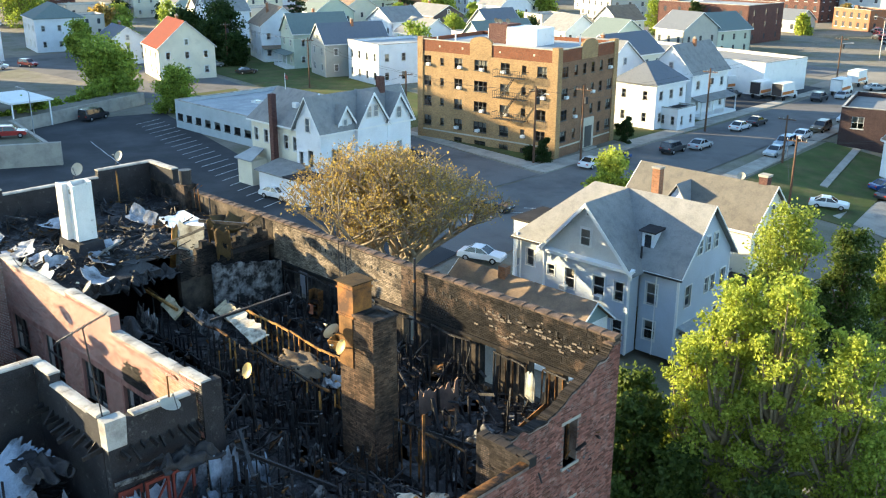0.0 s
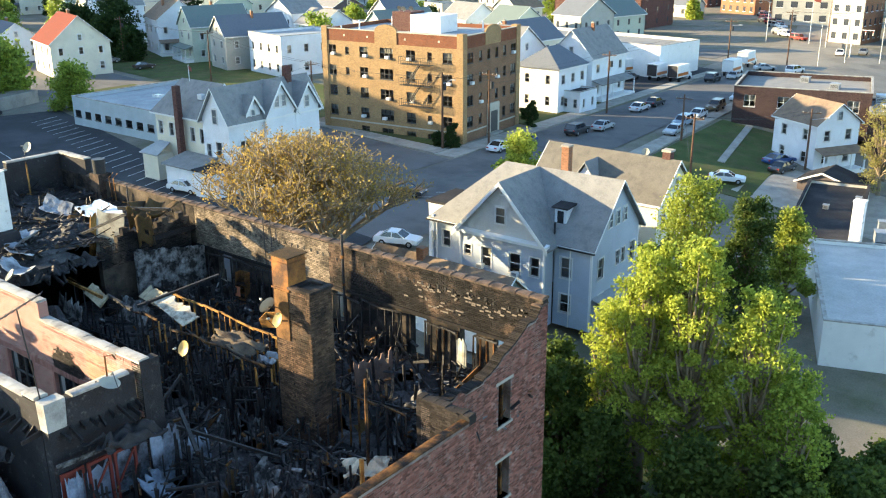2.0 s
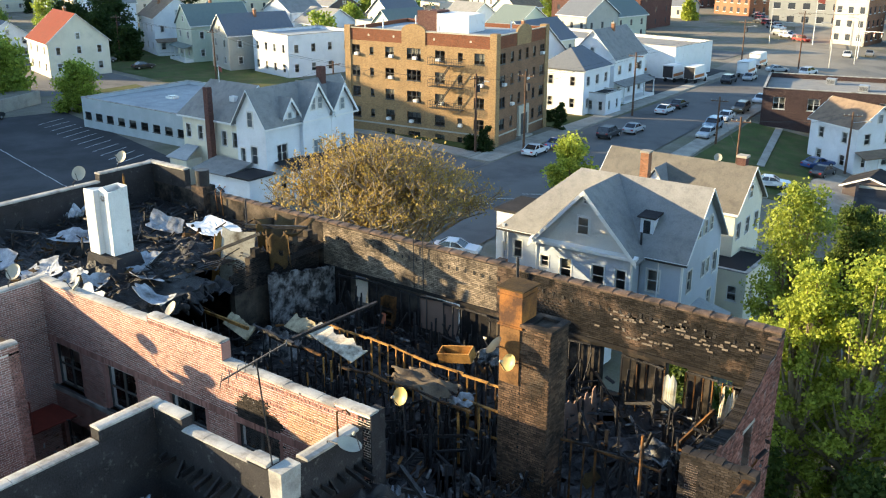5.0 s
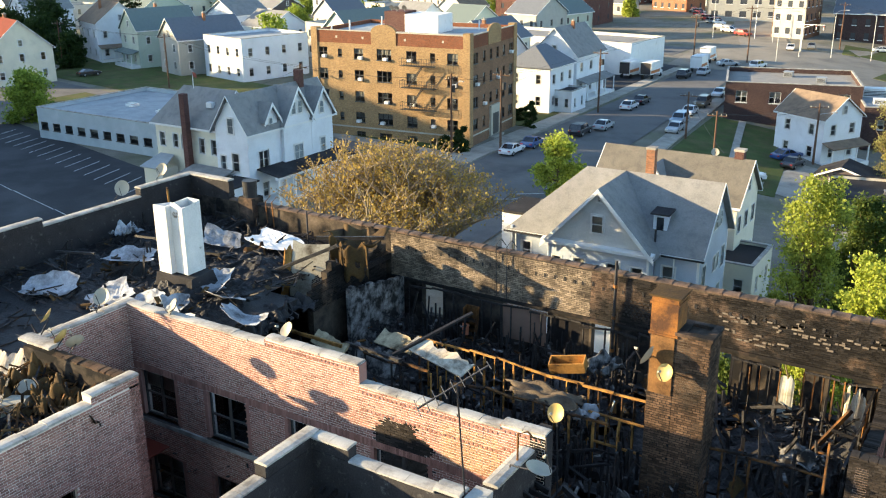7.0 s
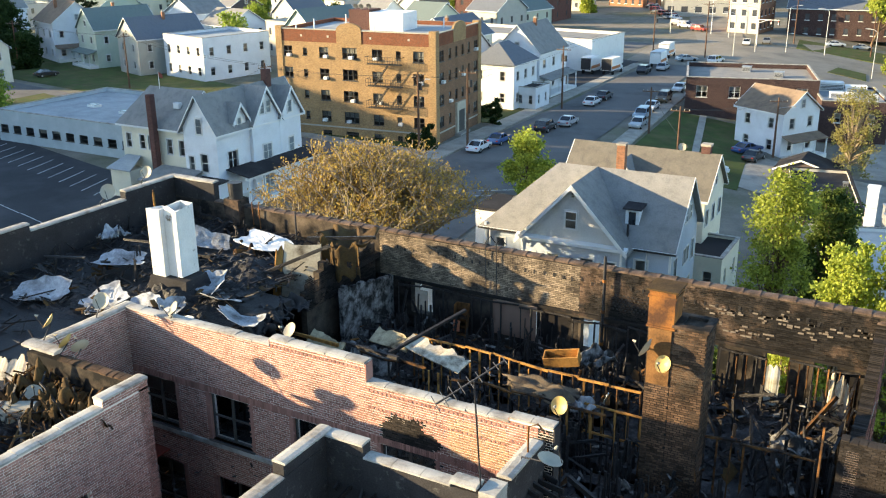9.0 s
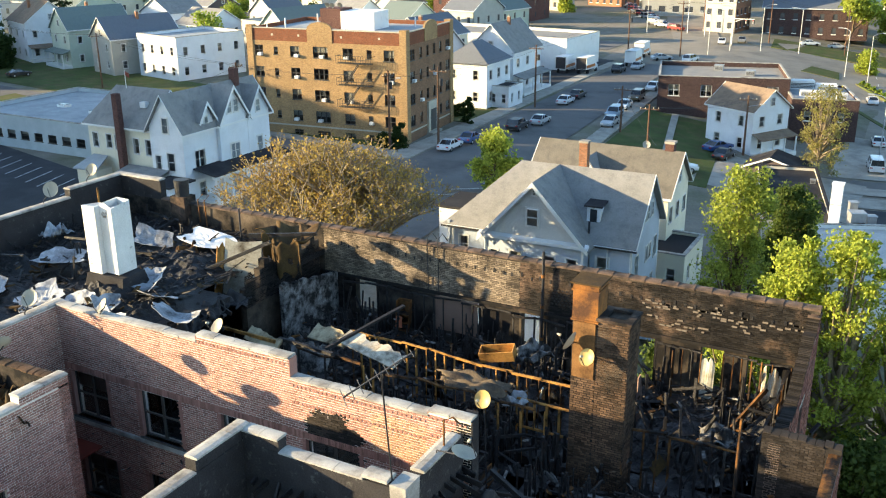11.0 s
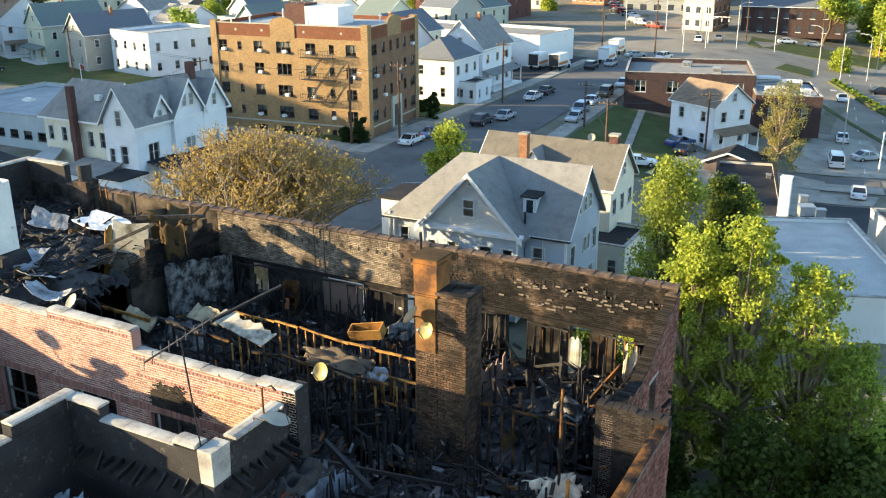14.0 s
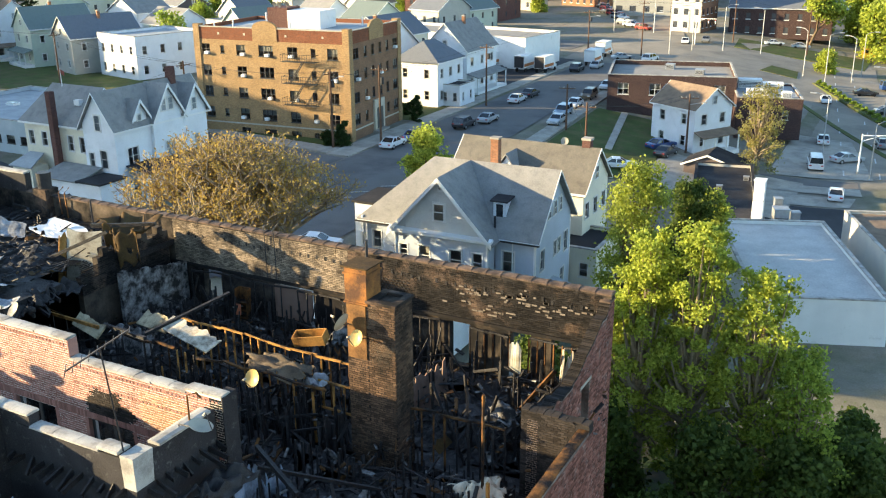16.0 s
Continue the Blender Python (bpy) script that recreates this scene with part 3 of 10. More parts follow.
# north wall of the whole building
BACK_HOLES = [(14.3, 15.4, 13.75, 15.25), (18.4, 20.45, 13.65, 15.2), (22.4, 23.2, 13.7, 15.1), (27.05, 27.95, 13.2, 15.1), (29.7, 30.55, 13.5, 15.25), (31.4, 32.2, 13.5, 15.2)]
g = Geo()
for a, b, k in ((0.0, 12.7, 1), (12.7, 22.3, 0), (22.3, BX1 - BX0, 1)):
    panel(g, (BX0 + a, 25.0, 0), (1, 0, 0), b - a, -1.5, 17.35, 0.35, [(p - a, q - a, r, s) for p, q, r, s in BACK_HOLES if a <= p < b], mi=k)
wall_back = solid("wall_north", g, [M["smoke_mortar"], M["sooty_mortar"]], "soot-stained brick rear wall of the burnt building", "wall", kind="structure")
g = Geo()
panel(g, (BX0, 25.0, 0), (1, 0, 0), 3.0, 17.35, 18.3, 0.35)
part("raised_parapet", g, M["soot"], wall_back)
coping_row(wall_back, (BX0 + 3.0, 25.17), (BX1, 25.17), 17.35, 0.46, M["tile_coping"], 0.62, 0.1, name="coping_tile", lap=True)
coping_row(wall_back, (BX0, 25.17), (BX0 + 3.0, 25.17), 18.3, 0.46, M["coping"], 0.75)

for a, b, k in ((12.7, 22.3, "smoke_brick"), (22.3, BX1 - BX0 - 0.36, "burnt_brick")):
    g = Geo()
    brick_field(g, (BX0 + a, 25.0, 0), (1, 0, 0), b - a, 15.35, 17.33, out=0.02)
    tagged(part("brickwork", g, M[k], wall_back), kind="stuff")
# beam pockets left by the burnt roof joists
g = Geo()
x = BX0 + 9.2
while x < BX1 - 0.6:
    if R.random() < 0.75:
        dz = R.uniform(-0.05, 0.05)
        g.box(x, x + R.uniform(0.06, 0.1), 24.96, 24.99, 16.64 + dz, 16.8 + dz * 1.4)
    x += 0.41 + R.uniform(-0.05, 0.05)
tagged(part("beam_pocket", g, M["char"], wall_back), kind="stuff")
part("corbel_course", Geo().box(BX0 + 12.7, BX1 - 0.4, 24.9, 25.0, 15.22, 15.34), M["burnt_brick"], wall_back)
# spalled faces of pale brick
g = Geo()
for k in range(9):
    cx, cz = R.uniform(-21.5, -15.8), R.uniform(15.7, 16.9)
    for i in range(R.randint(5, 13)):
        x, z = cx + R.gauss(0, 0.45), 15.36 + 0.075 * round((cz + R.gauss(0, 0.1) - 15.36) / 0.075)
        if -22.2 < x < -15.4:
            g.box(x, x + R.choice((0.1, 0.2, 0.2)), 24.955, 24.985, z, z + 0.062)
tagged(part("spalled_brick", g, M["spalled"], wall_back, "pale spalled brick faces"), kind="stuff")
# brick air-holes
g = Geo()
for j in range(6):
    for i in range(9):
        g.box(-25.0 + i * 0.17 + (j % 2) * 0.085, -24.93 + i * 0.17 + (j % 2) * 0.085, 24.95, 24.985, 15.75 + j * 0.12, 15.81 + j * 0.12)
tagged(part("vent_hole", g, M["char"], wall_back), kind="stuff")

# west wall
g = Geo()
panel(g, (BX0, 25.0, 0), (0, -1, 0), 3.2, -1.5, 18.3, -0.0 + 0.35)
panel(g, (BX0, 21.8, 0), (0, -1, 0), 5.4, -1.5, 17.9, 0.35)
panel(g, (BX0, 16.4, 0), (0, -1, 0), 22, -1.5, 18.2, 0.35)
wall_west = solid("wall_west", g, M["soot"], "soot-blackened west parapet wall with white coping", "wall", kind="structure")
coping_row(wall_west, (BX0 + 0.17, 25.0), (BX0 + 0.17, 21.8), 18.3, 0.45, M["coping"], 0.8)
coping_row(wall_west, (BX0 + 0.17, 21.8), (BX0 + 0.17, 16.4), 17.9, 0.45, M["coping"], 0.8)
coping_row(wall_west, (BX0 + 0.17, 16.4), (BX0 + 0.17, -5), 18.2, 0.45, M["coping"], 0.8)

# court walls: tan brick, white coping in steps
COURT_Y, COURT_X0, COURT_X1 = 12.3, -38.2, -22.2
CW = COURT_X1 - COURT_X0
WINDOWS_N = [(0.3, 2.0), (3.5, 5.3), (7.05, 8.95), (10.4, 12.35)]
WIN_Z, WIN_H = (13.72, 10.5, 7.3, 4.1), 1.78
court_holes = [(a, b, z, z + WIN_H) for a, b in WINDOWS_N for z in WIN_Z]
SOOT = (11.5, 15.7, 1.05, 1.0)
sooty = lambda c, z: ((c - SOOT[0]) / SOOT[2]) ** 2 + ((z - SOOT[1]) / SOOT[3]) ** 2 + 0.7 * noise.noise((c * 1.7, z * 1.7, 4)) + 0.5 * noise.noise((c * 9, z * 14, 1)) < 0.92
near_brick = lambda c, z: 12.75 < c < 14.6 and 15.8 < z < 17.1
STEPS = [(0, 6.35, 17.86), (6.35, 9.95, 18.06), (9.95, 14.68, 17.4), (14.68, CW, 17.53)]
g = Geo()
panel(g, (COURT_X0, COURT_Y, 0), (1, 0, 0), CW, -1.0, 17.4, 0.35, court_holes)
for a, b, z in STEPS:
    if z > 17.4:
        g.box(COURT_X0 + a, COURT_X0 + b, COURT_Y, COURT_Y + 0.35, 17.4, z)
wall_court = solid("wall_court_north", g, M["court_mortar"], "tan brick light-court wall with white stepped coping, sunlit above", "wall", kind="structure")
g = Geo()
for a, b, z in STEPS:
    brick_field(g, (COURT_X0 + a, COURT_Y, 0), (1, 0, 0), min(b, CW - 0.45) - a, 9.4, z, [(p - a, q - a, r, s) for p, q, r, s in court_holes], joint=0.022, keep=lambda c, zz, a=a: not near_brick(a + c, zz) and not sooty(a + c, zz))
tagged(part("brickwork", g, M["court_brick"], wall_court), kind="stuff")
g = Geo()
brick_field(g, (COURT_X0 + STEPS[2][0], COURT_Y, 0), (1, 0, 0), STEPS[2][1] - STEPS[2][0], 9.4, 17.4, [(p - STEPS[2][0], q - STEPS[2][0], r, s) for p, q, r, s in court_holes], joint=0.022, keep=lambda c, zz: not near_brick(STEPS[2][0] + c, zz) and sooty(STEPS[2][0] + c, zz))
tagged(part("sooty_brickwork", g, M["black_brick"], wall_court, "soot plume over a burnt-out window"), kind="stuff")
g = Geo()
for i in range(26):
    for j in range(30):
        x, z = 10.2 + i * 0.1, 14.4 + j * 0.078
        if sooty(x + 0.05, z + 0.04) and not any(p < x + 0.05 < q and r < z + 0.04 < s for p, q, r, s in court_holes):
            g.box(COURT_X0 + x, COURT_X0 + x + 0.1, COURT_Y - 0.005, COURT_Y, z, z + 0.078)
tagged(part("sooty_joints", g, M["sooty_mortar"], wall_court), kind="stuff")
g = Geo()
brick_field(g, (COURT_X1 - 0.45, COURT_Y, 0), (1, 0, 0), 0.45, 9.4, 17.53, joint=0.022)
tagged(part("scorched_brickwork", g, M["burnt_brick"], wall_court), kind="stuff")
for a, b, z in STEPS:
    coping_row(wall_court, (COURT_X0 + a, COURT_Y + 0.17), (COURT_X0 + b, COURT_Y + 0.17), z, 0.4, M["coping"], 0.7, 0.085, wobble=0.02)
# faces of the steps, scorched wall end, brick jambs round the windows
for x, z0, z1 in ((6.35, 17.86, 18.06), (9.95, 17.4, 18.06), (14.68, 17.4, 17.53)):
    s = -1 if x != 9.95 else 1
    part("step_face", Geo().box(COURT_X0 + x - (0.03 if s < 0 else 0), COURT_X0 + x + (0 if s < 0 else 0.03), COURT_Y - 0.012, COURT_Y + 0.35, z0 + 0.09, z1 - 0.002), M["court_brick"], wall_court)
part("wall_end", Geo().box(COURT_X1, COURT_X1 + 0.04, COURT_Y - 0.02, COURT_Y + 0.36, 9.0, 17.55), M["soot"], wall_court, "soot-black broken wall end")
for a, b in WINDOWS_N:
    for z in WIN_Z[:2]:
        for x in (a - 0.12, b):
            part("window_jamb", Geo().box(COURT_X0 + x - (0.0 if x < a else 0.014), COURT_X0 + x + (0.134 if x < a else 0.12), COURT_Y - 0.014, COURT_Y + 0.13, z, z + WIN_H), M["court_brick"], wall_court)
# dentil course under the coping, stone string course, soldier course
g = Geo()
for a, b, z in STEPS[1:]:
    x = a + 0.05
    while x < b - 0.1:
        g.box(COURT_X0 + x, COURT_X0 + x + 0.075, COURT_Y - 0.024, COURT_Y, z - 0.2, z - 0.13)
        if a > 7:
            g.box(COURT_X0 + x, COURT_X0 + x + 0.075, COURT_Y - 0.02, COURT_Y, z - 0.76, z - 0.69)
        x += 0.15
part("dentil_course", g, M["court_brick"], wall_court)
g = Geo()
x = 0.02
while x < CW - 0.1:
    g.box(COURT_X0 + x, COURT_X0 + x + 0.062, COURT_Y - 0.024, COURT_Y, 15.53, 15.74)
    x += 0.078
part("soldier_course", g, M["court_brick"], wall_court)
part("string_course", Geo().box(COURT_X0, COURT_X1, COURT_Y - 0.09, COURT_Y, 13.5, 13.66), M["coping"], wall_court, "painted stone string course")

g = Geo()
panel(g, (COURT_X0, 8.65, 0), (0, 1, 0), COURT_Y - 8.65, -1, 17.86, 0.35)
wall_cw = solid("wall_court_west", g, M["court_mortar"], "tan brick return wall of the light court in shade", "wall", kind="structure")
g = Geo()
brick_field(g, (COURT_X0, 8.65, 0), (0, 1, 0), COURT_Y - 8.65, 10.5, 17.82)
tagged(part("brickwork", g, M["court_brick"], wall_cw), kind="stuff")
coping_row(wall_cw, (COURT_X0 - 0.17, 8.65), (COURT_X0 - 0.17, COURT_Y + 0.4), 17.86, 0.42, M["coping"], 0.7, 0.085, wobble=0.02)

# west wing beside the court
WING_X = -33.4
g = Geo()
wing_holes = [(4.2, 6.0, 13.9, 15.6), (4.2, 6.0, 10.7, 12.4), (8.6, 10.2, 13.9, 15.6)]
panel(g, (WING_X, -4.0, 0), (0, 1, 0), 12.65, -1, 17.75, 0.35, wing_holes)
g.box(WING_X - 0.35, WING_X, 7.0, 8.65, 17.75, 18.0)
panel(g, (WING_X, 8.65, 0), (-1, 0, 0), 4.8, -1, 17.9, 0.35, mi=1)
wall_wing = solid("wall_wing", g, [M["court_mortar"], M["sooty_mortar"]], "tan brick wing wall with white coping, in shade", "wall", kind="structure")
g = Geo()
brick_field(g, (WING_X, -1.0, 0), (0, 1, 0), 9.65, 11.0, 17.75, [(a - 3, b - 3, c, d) for a, b, c, d in wing_holes])
brick_field(g, (WING_X, 7.0, 0), (0, 1, 0), 1.65, 17.76, 17.98)
tagged(part("brickwork", g, M["court_brick"], wall_wing), kind="stuff")
coping_row(wall_wing, (WING_X - 0.17, -4.0), (WING_X - 0.17, 7.0), 17.75, 0.42, M["coping"], 0.7, 0.085, wobble=0.02)
coping_row(wall_wing, (WING_X - 0.17, 7.0), (WING_X - 0.17, 8.65), 18.0, 0.42, M["coping"], 0.7, 0.085, wobble=0.02)
coping_row(wall_wing, (WING_X - 0.3, 8.47), (WING_X - 3.4, 8.47), 17.9, 0.36, M["chimney_brick"], 0.24, 0.07, wobble=0.04, name="loose_brick")
coping_row(wall_wing, (WING_X - 3.4, 8.47), (WING_X - 4.9, 8.47), 18.1, 0.5, M["coping"], 0.8, 0.11)

part("inner_face", Geo().box(WING_X - 0.375, WING_X - 0.354, -3.9, 8.28, 16.36, 17.74), M["soot"], wall_wing, "soot-black inner face of the parapet")
rw = random.Random(5)
for (o, u, ln) in (((WING_X - 0.38, 7.9), (0, -1), 11.5),):
    g = Geo()
    n = int(ln / 0.12)
    for i in range(n):
        a, b = ln * i / n, ln * (i + 1) / n
        z = 17.5 + 0.3 * noise.noise((i * 0.3, ln, 0)) + rw.uniform(-0.12, 0.12)
        e, e2 = rw.uniform(0.02, 0.2), rw.uniform(0.05, 0.6)
        p, q = Vector((o[0] + u[0] * a, o[1] + u[1] * a, 0)), Vector((o[0] + u[0] * b, o[1] + u[1] * b, 0))
        nn = Vector((-abs(u[1]), -abs(u[0]), 0))
        lo, hi = Vector((0, 0, 16.3)), Vector((0, 0, z))
        g.hexa([p + nn * e2 + lo, q + nn * e2 + lo, q + lo, p + lo, p + nn * e + hi, q + nn * e + hi, q + hi, p + hi])
    tagged(part("scorched_lining", g, M["brown_sheet" if ln < 5 else "char"], wall_wing, "scorched lining crumbling behind the parapet"), kind="stuff")
# low walls between the court and the gutted east part
g = Geo()
panel(g, (-22.4, 9.1, 0), (0, 1, 0), 3.1, -1, 17.2, 0.35)
panel(g, (-22.4, 12.55, 0), (0, 1, 0), 0.6, 13, 17.4, 0.35)
wall_ce = solid("wall_court_east", g, [M["soot"]], "soot-black inner wall with painted white coping", "wall", kind="structure")
coping_row(wall_ce, (-22.57, 10.0), (-22.57, 12.0), 17.2, 0.42, M["coping"], 1.0, 0.1)
g = Geo()
g.hexa(((-22.78, 9.07, 16.35), (-22.36, 9.07, 16.35), (-22.36, 9.7, 16.35), (-22.78, 9.7, 16.35), (-22.8, 9.05, 17.32), (-22.34, 9.05, 17.32), (-22.34, 9.75, 17.32), (-22.8, 9.75, 17.32)))
part("corner_pier", g, M["coping"], wall_ce, "white-painted corner pier")
g = Geo()
panel(g, (-27.4, 9.1, 0), (1, 0, 0), 4.6, -1, 17.2, 0.35)
panel(g, (-27.4, -4, 0), (0, 1, 0), 13.1, -1, 17.25, 0.35)
wall_cs = solid("wall_court_south", g, [M["soot"]], "soot-black low wall with white coping round the court", "wall", kind="structure")
coping_row(wall_cs, (-26.2, 9.28), (-23.6, 9.28), 17.2, 0.42, M["coping"], 0.8, 0.07)
coping_row(wall_cs, (-23.6, 9.28), (-22.86, 9.28), 17.3, 0.46, M["coping"], 0.75, 0.12)
part("raised_wall", Geo().box(-27.76, -27.41, 7.35, 9.1, 17.26, 17.6).box(-27.4, -26.2, 9.11, 9.44, 17.21, 17.55), M["soot"], wall_cs)
coping_row(wall_cs, (-27.57, 9.4), (-27.57, 7.35), 17.6, 0.42, M["coping"], 0.7, 0.08)
coping_row(wall_cs, (-27.4, 9.28), (-26.2, 9.28), 17.55, 0.42, M["coping"], 0.6, 0.08)
coping_row(wall_cs, (-27.57, 7.3), (-27.57, -4), 17.25, 0.42, M["coping"], 0.8, 0.07)

# east end wall: red brick, broken open towards the south
EX = -15.05


def end_top(y):
    """The broken top of the end wall, falling from the rear corner to the jog."""
    rag = 0.04 * math.sin(y * 5.1) + 0.14 * noise.noise((y * 2.1, 0, 0))
    if y > 24.9:
        return 17.15
    if y > 21.2:
        return lerp(15.45, 17.0, (y - 21.2) / 3.7) + rag
    return lerp(15.7, 15.4, (y - 18.2) / 3.0) + rag


JOG_Y, SX = 18.2, -13.4
end_holes = [(22.15, 22.95, 13.25, 14.95), (22.15, 22.95, 10.0, 11.7), (19.2, 20.1, 9.6, 11.4)]
g, burnt = Geo(), Geo()
y = JOG_Y
while y < 25.34:
    b = min(25.35, y + 0.065)
    z0 = -4.0
    for h in sorted([h for h in end_holes if h[0] < (y + b) / 2 < h[1]], key=lambda h: h[2]):
        g.box(EX - 0.35, EX, y, b, z0, h[2])
        z0 = h[3]
    zt = end_top((y + b) / 2)
    g.box(EX - 0.35, EX, y, b, z0, zt)
    burnt.box(EX - 0.39, EX + 0.02, y, b, zt + 0.003, zt + 0.07)
    burnt.box(EX - 0.39, EX - 0.353, y, b, 12.9, zt)
    y = b
wall_e = solid("wall_east", g, [M["end_mortar"]], "weathered red brick end wall, burnt away towards the street", "wall", kind="structure")
part("burnt_lining", burnt, M["black_brick"], wall_e, "fire-blackened inner face and broken top")
g = Geo()
brick_field(g, (EX, JOG_Y, 0), (0, 1, 0), 25.35 - JOG_Y, 4.0, 17.15, [(a - JOG_Y, b - JOG_Y, c, d) for a, b, c, d in end_holes], keep=lambda c, z: z + 0.05 < end_top(JOG_Y + c))
tagged(part("brickwork", g, M["end_brick"], wall_e), kind="stuff")
coping_row(wall_e, (EX - 0.17, 24.75), (EX - 0.17, 25.35), 17.15, 0.42, M["tile_coping"], 0.6, 0.08)
for a, b, c, d in end_holes:
    part("lintel", Geo().box(EX - 0.36, EX + 0.02, a - 0.15, b + 0.15, d, d + 0.12), M["concrete"], wall_e)
    part("sill", Geo().box(EX - 0.36, EX + 0.06, a - 0.1, b + 0.1, c - 0.1, c), M["concrete"], wall_e)
    part("charred_jamb", Geo().box(EX - 0.3, EX - 0.2, a, a + 0.1, c, d).box(EX - 0.3, EX - 0.2, b - 0.28, b - 0.18, c, d), M["scorched"], wall_e)
g = Geo()
g.box(SX - 0.35, SX, -4.0, JOG_Y, -4, 15.75)
wall_se = solid("wall_east_return", g, [M["end_mortar"]], "red brick end wall with a charred timber plate and a brick jog", "wall", kind="structure")
part("jog_wall", Geo().box(-15.6, SX, JOG_Y + 0.001, JOG_Y + 0.35, -4, 15.95), M["sooty_joint"], wall_se, "fire-blackened brick jog")
g = Geo()
brick_field(g, (SX, 8.0, 0), (0, 1, 0), JOG_Y + 0.35 - 8.0, 6.0, 15.7)
tagged(part("brickwork", g, M["end_brick"], wall_se), kind="stuff")
g = Geo()
brick_field(g, (-15.6, JOG_Y, 0), (1, 0, 0), 1.75, 12.9, 15.95)
tagged(part("brickwork", g, M["black_brick"], wall_se), kind="stuff")
coping_row(wall_se, (-15.6, JOG_Y + 0.17), (SX, JOG_Y + 0.17), 15.95, 0.4, M["black_brick"], 0.25, 0.06, name="loose_brick", wobble=0.05)
coping_row(wall_se, (SX - 0.17, -3.0), (SX - 0.17, JOG_Y), 15.75, 0.34, M["scorched"], 2.6, 0.06, name="timber_plate")
part("downpipe", Geo().tube((EX + 0.12, JOG_Y + 0.5, -3), (EX + 0.12, JOG_Y + 0.5, 15.6), 0.06), M["iron"], wall_se, "black downpipe")

# chimney stack and its tall flue
stack = thing("chimney_stack", (-20.4, 17.7, 9.8), "fire-blackened brick chimney with a rusted sheet-metal flue cap", "chimney")
g = Geo().box(-20.62, -19.62, 17.3, 18.35, 9.8, 18.85)
sh = part("shaft", g, M["sooty_mortar"], stack)
g = Geo()
brick_field(g, (-20.62, 17.3, 0), (1, 0, 0), 1.0, 12.0, 18.85)
brick_field(g, (-19.62, 17.3, 0), (0, 1, 0), 1.05, 12.0, 18.85)
tagged(part("brickwork", g, M["chimney_brick"], sh), kind="stuff")
g = Geo().box(-21.4, -20.63, 17.3, 18.1, 9.8, 18.75)
fl = part("flue", g, M["sooty_mortar"], stack)
g = Geo()
brick_field(g, (-21.4, 17.3, 0), (1, 0, 0), 0.77, 12.0, 18.75)
tagged(part("brickwork", g, M["chimney_brick"], fl), kind="stuff")
g = Geo().shell(-21.42, -20.62, 17.28, 18.12, 18.75, 19.95, 0.03)
for z in (18.76, 19.72):
    part("flue_band", Geo().shell(-21.46, -20.58, 17.24, 18.16, z, z + 0.06, 0.036), M["rust"], stack)
part("flue_cap", g, M["rust"], stack, "orange rusted sheet-metal flue cap")
part("flue_lid", Geo().box(-21.5, -20.54, 17.2, 18.2, 19.955, 20.0), M["brown_sheet"], stack, "brown rusted lid plate")
part("flue_casing", Geo().box(-21.36, -20.66, 17.25, 17.284, 16.9, 18.74), M["rust_casing"], stack, "smooth scorched casing on the flue")
g = Geo()
g.box(-20.66, -19.56, 17.24, 17.5, 18.86, 18.95)
g.box(-20.66, -20.4, 17.51, 18.4, 18.86, 18.95)
g.box(-19.8, -19.56, 17.51, 18.4, 18.86, 18.95)
g.box(-20.39, -19.81, 18.18, 18.4, 18.86, 18.95)
part("cap_course", g, M["burnt_brick"], stack)

stack.matrix_basis = Matrix.Translation((0.13, -0.02, 0.06)) @ stack.matrix_basis

# white twin chimney in the west part
wstack = thing("white_chimney", (-40.3, 16.6, 16.4), "white-painted twin chimney with open clay flue tops, peeling at the foot", "chimney")
for k, (x0, x1, y0, y1, zt) in enumerate(((-41.0, -40.32, 16.2, 17.1, 20.05), (-40.29, -39.6, 16.45, 17.4, 20.15))):
    g = Geo().shell(x0, x1, y0, y1, 17.32, zt, 0.12)
    g.v = [(x + 0.04 * math.sin(9 * y), y + 0.03 * math.sin(7 * x), z - (0.14 if z > 20 and (x + y) % 0.7 > 0.4 else 0)) for x, y, z in g.v]
    s_ = part("shaft", g, M["peeling_white"], wstack)
    part("throat", Geo().box(x0 + 0.13, x1 - 0.13, y0 + 0.13, y1 - 0.13, 17.35, zt - 0.5), M["char"], s_)
part("rubble_foot", Geo().hexa(((-41.4, 15.9, 15.5), (-39.0, 15.8, 15.5), (-38.9, 17.8, 15.5), (-41.5, 17.7, 15.5), (-41.05, 16.15, 17.3), (-39.3, 16.3, 17.25), (-39.3, 17.45, 17.3), (-41.05, 17.2, 17.2))), M["soot"], wstack, "soot-black masonry foot")

# floors and the remaining roof deck
solid("floor_top", Geo().box(-38.7, EX - 0.35, 18.2, 25.0, FLOOR - 0.3, FLOOR).box(-36.0, SX - 0.35, 12.55, 17.6, FLOOR - 0.3, FLOOR).box(-22.4, SX - 0.35, -4, 12.55, FLOOR - 0.3, FLOOR).box(-27.05, -22.4, -4, 9.1, FLOOR - 0.3, FLOOR), M["ash"], "charred floor deep in ash and fallen timber", "floor", kind="structure")
solid("roof_deck", Geo().box(BX0 + 0.35, -38.6, 12.55, 25.0, 16.1, 16.35).box(-38.6, -36.0, 12.55, 18.6, 16.1, 16.35).box(-38.6, -36.0, 22.3, 25.0, 16.1, 16.35).box(BX0 + 0.35, COURT_X0 - 0.35, -4, 12.55, 16.1, 16.35).box(COURT_X0 - 0.35, WING_X - 0.35, -4, 8.3, 16.1, 16.35), M["char"], "blackened flat roof deck with burnt holes", "roof", kind="structure")
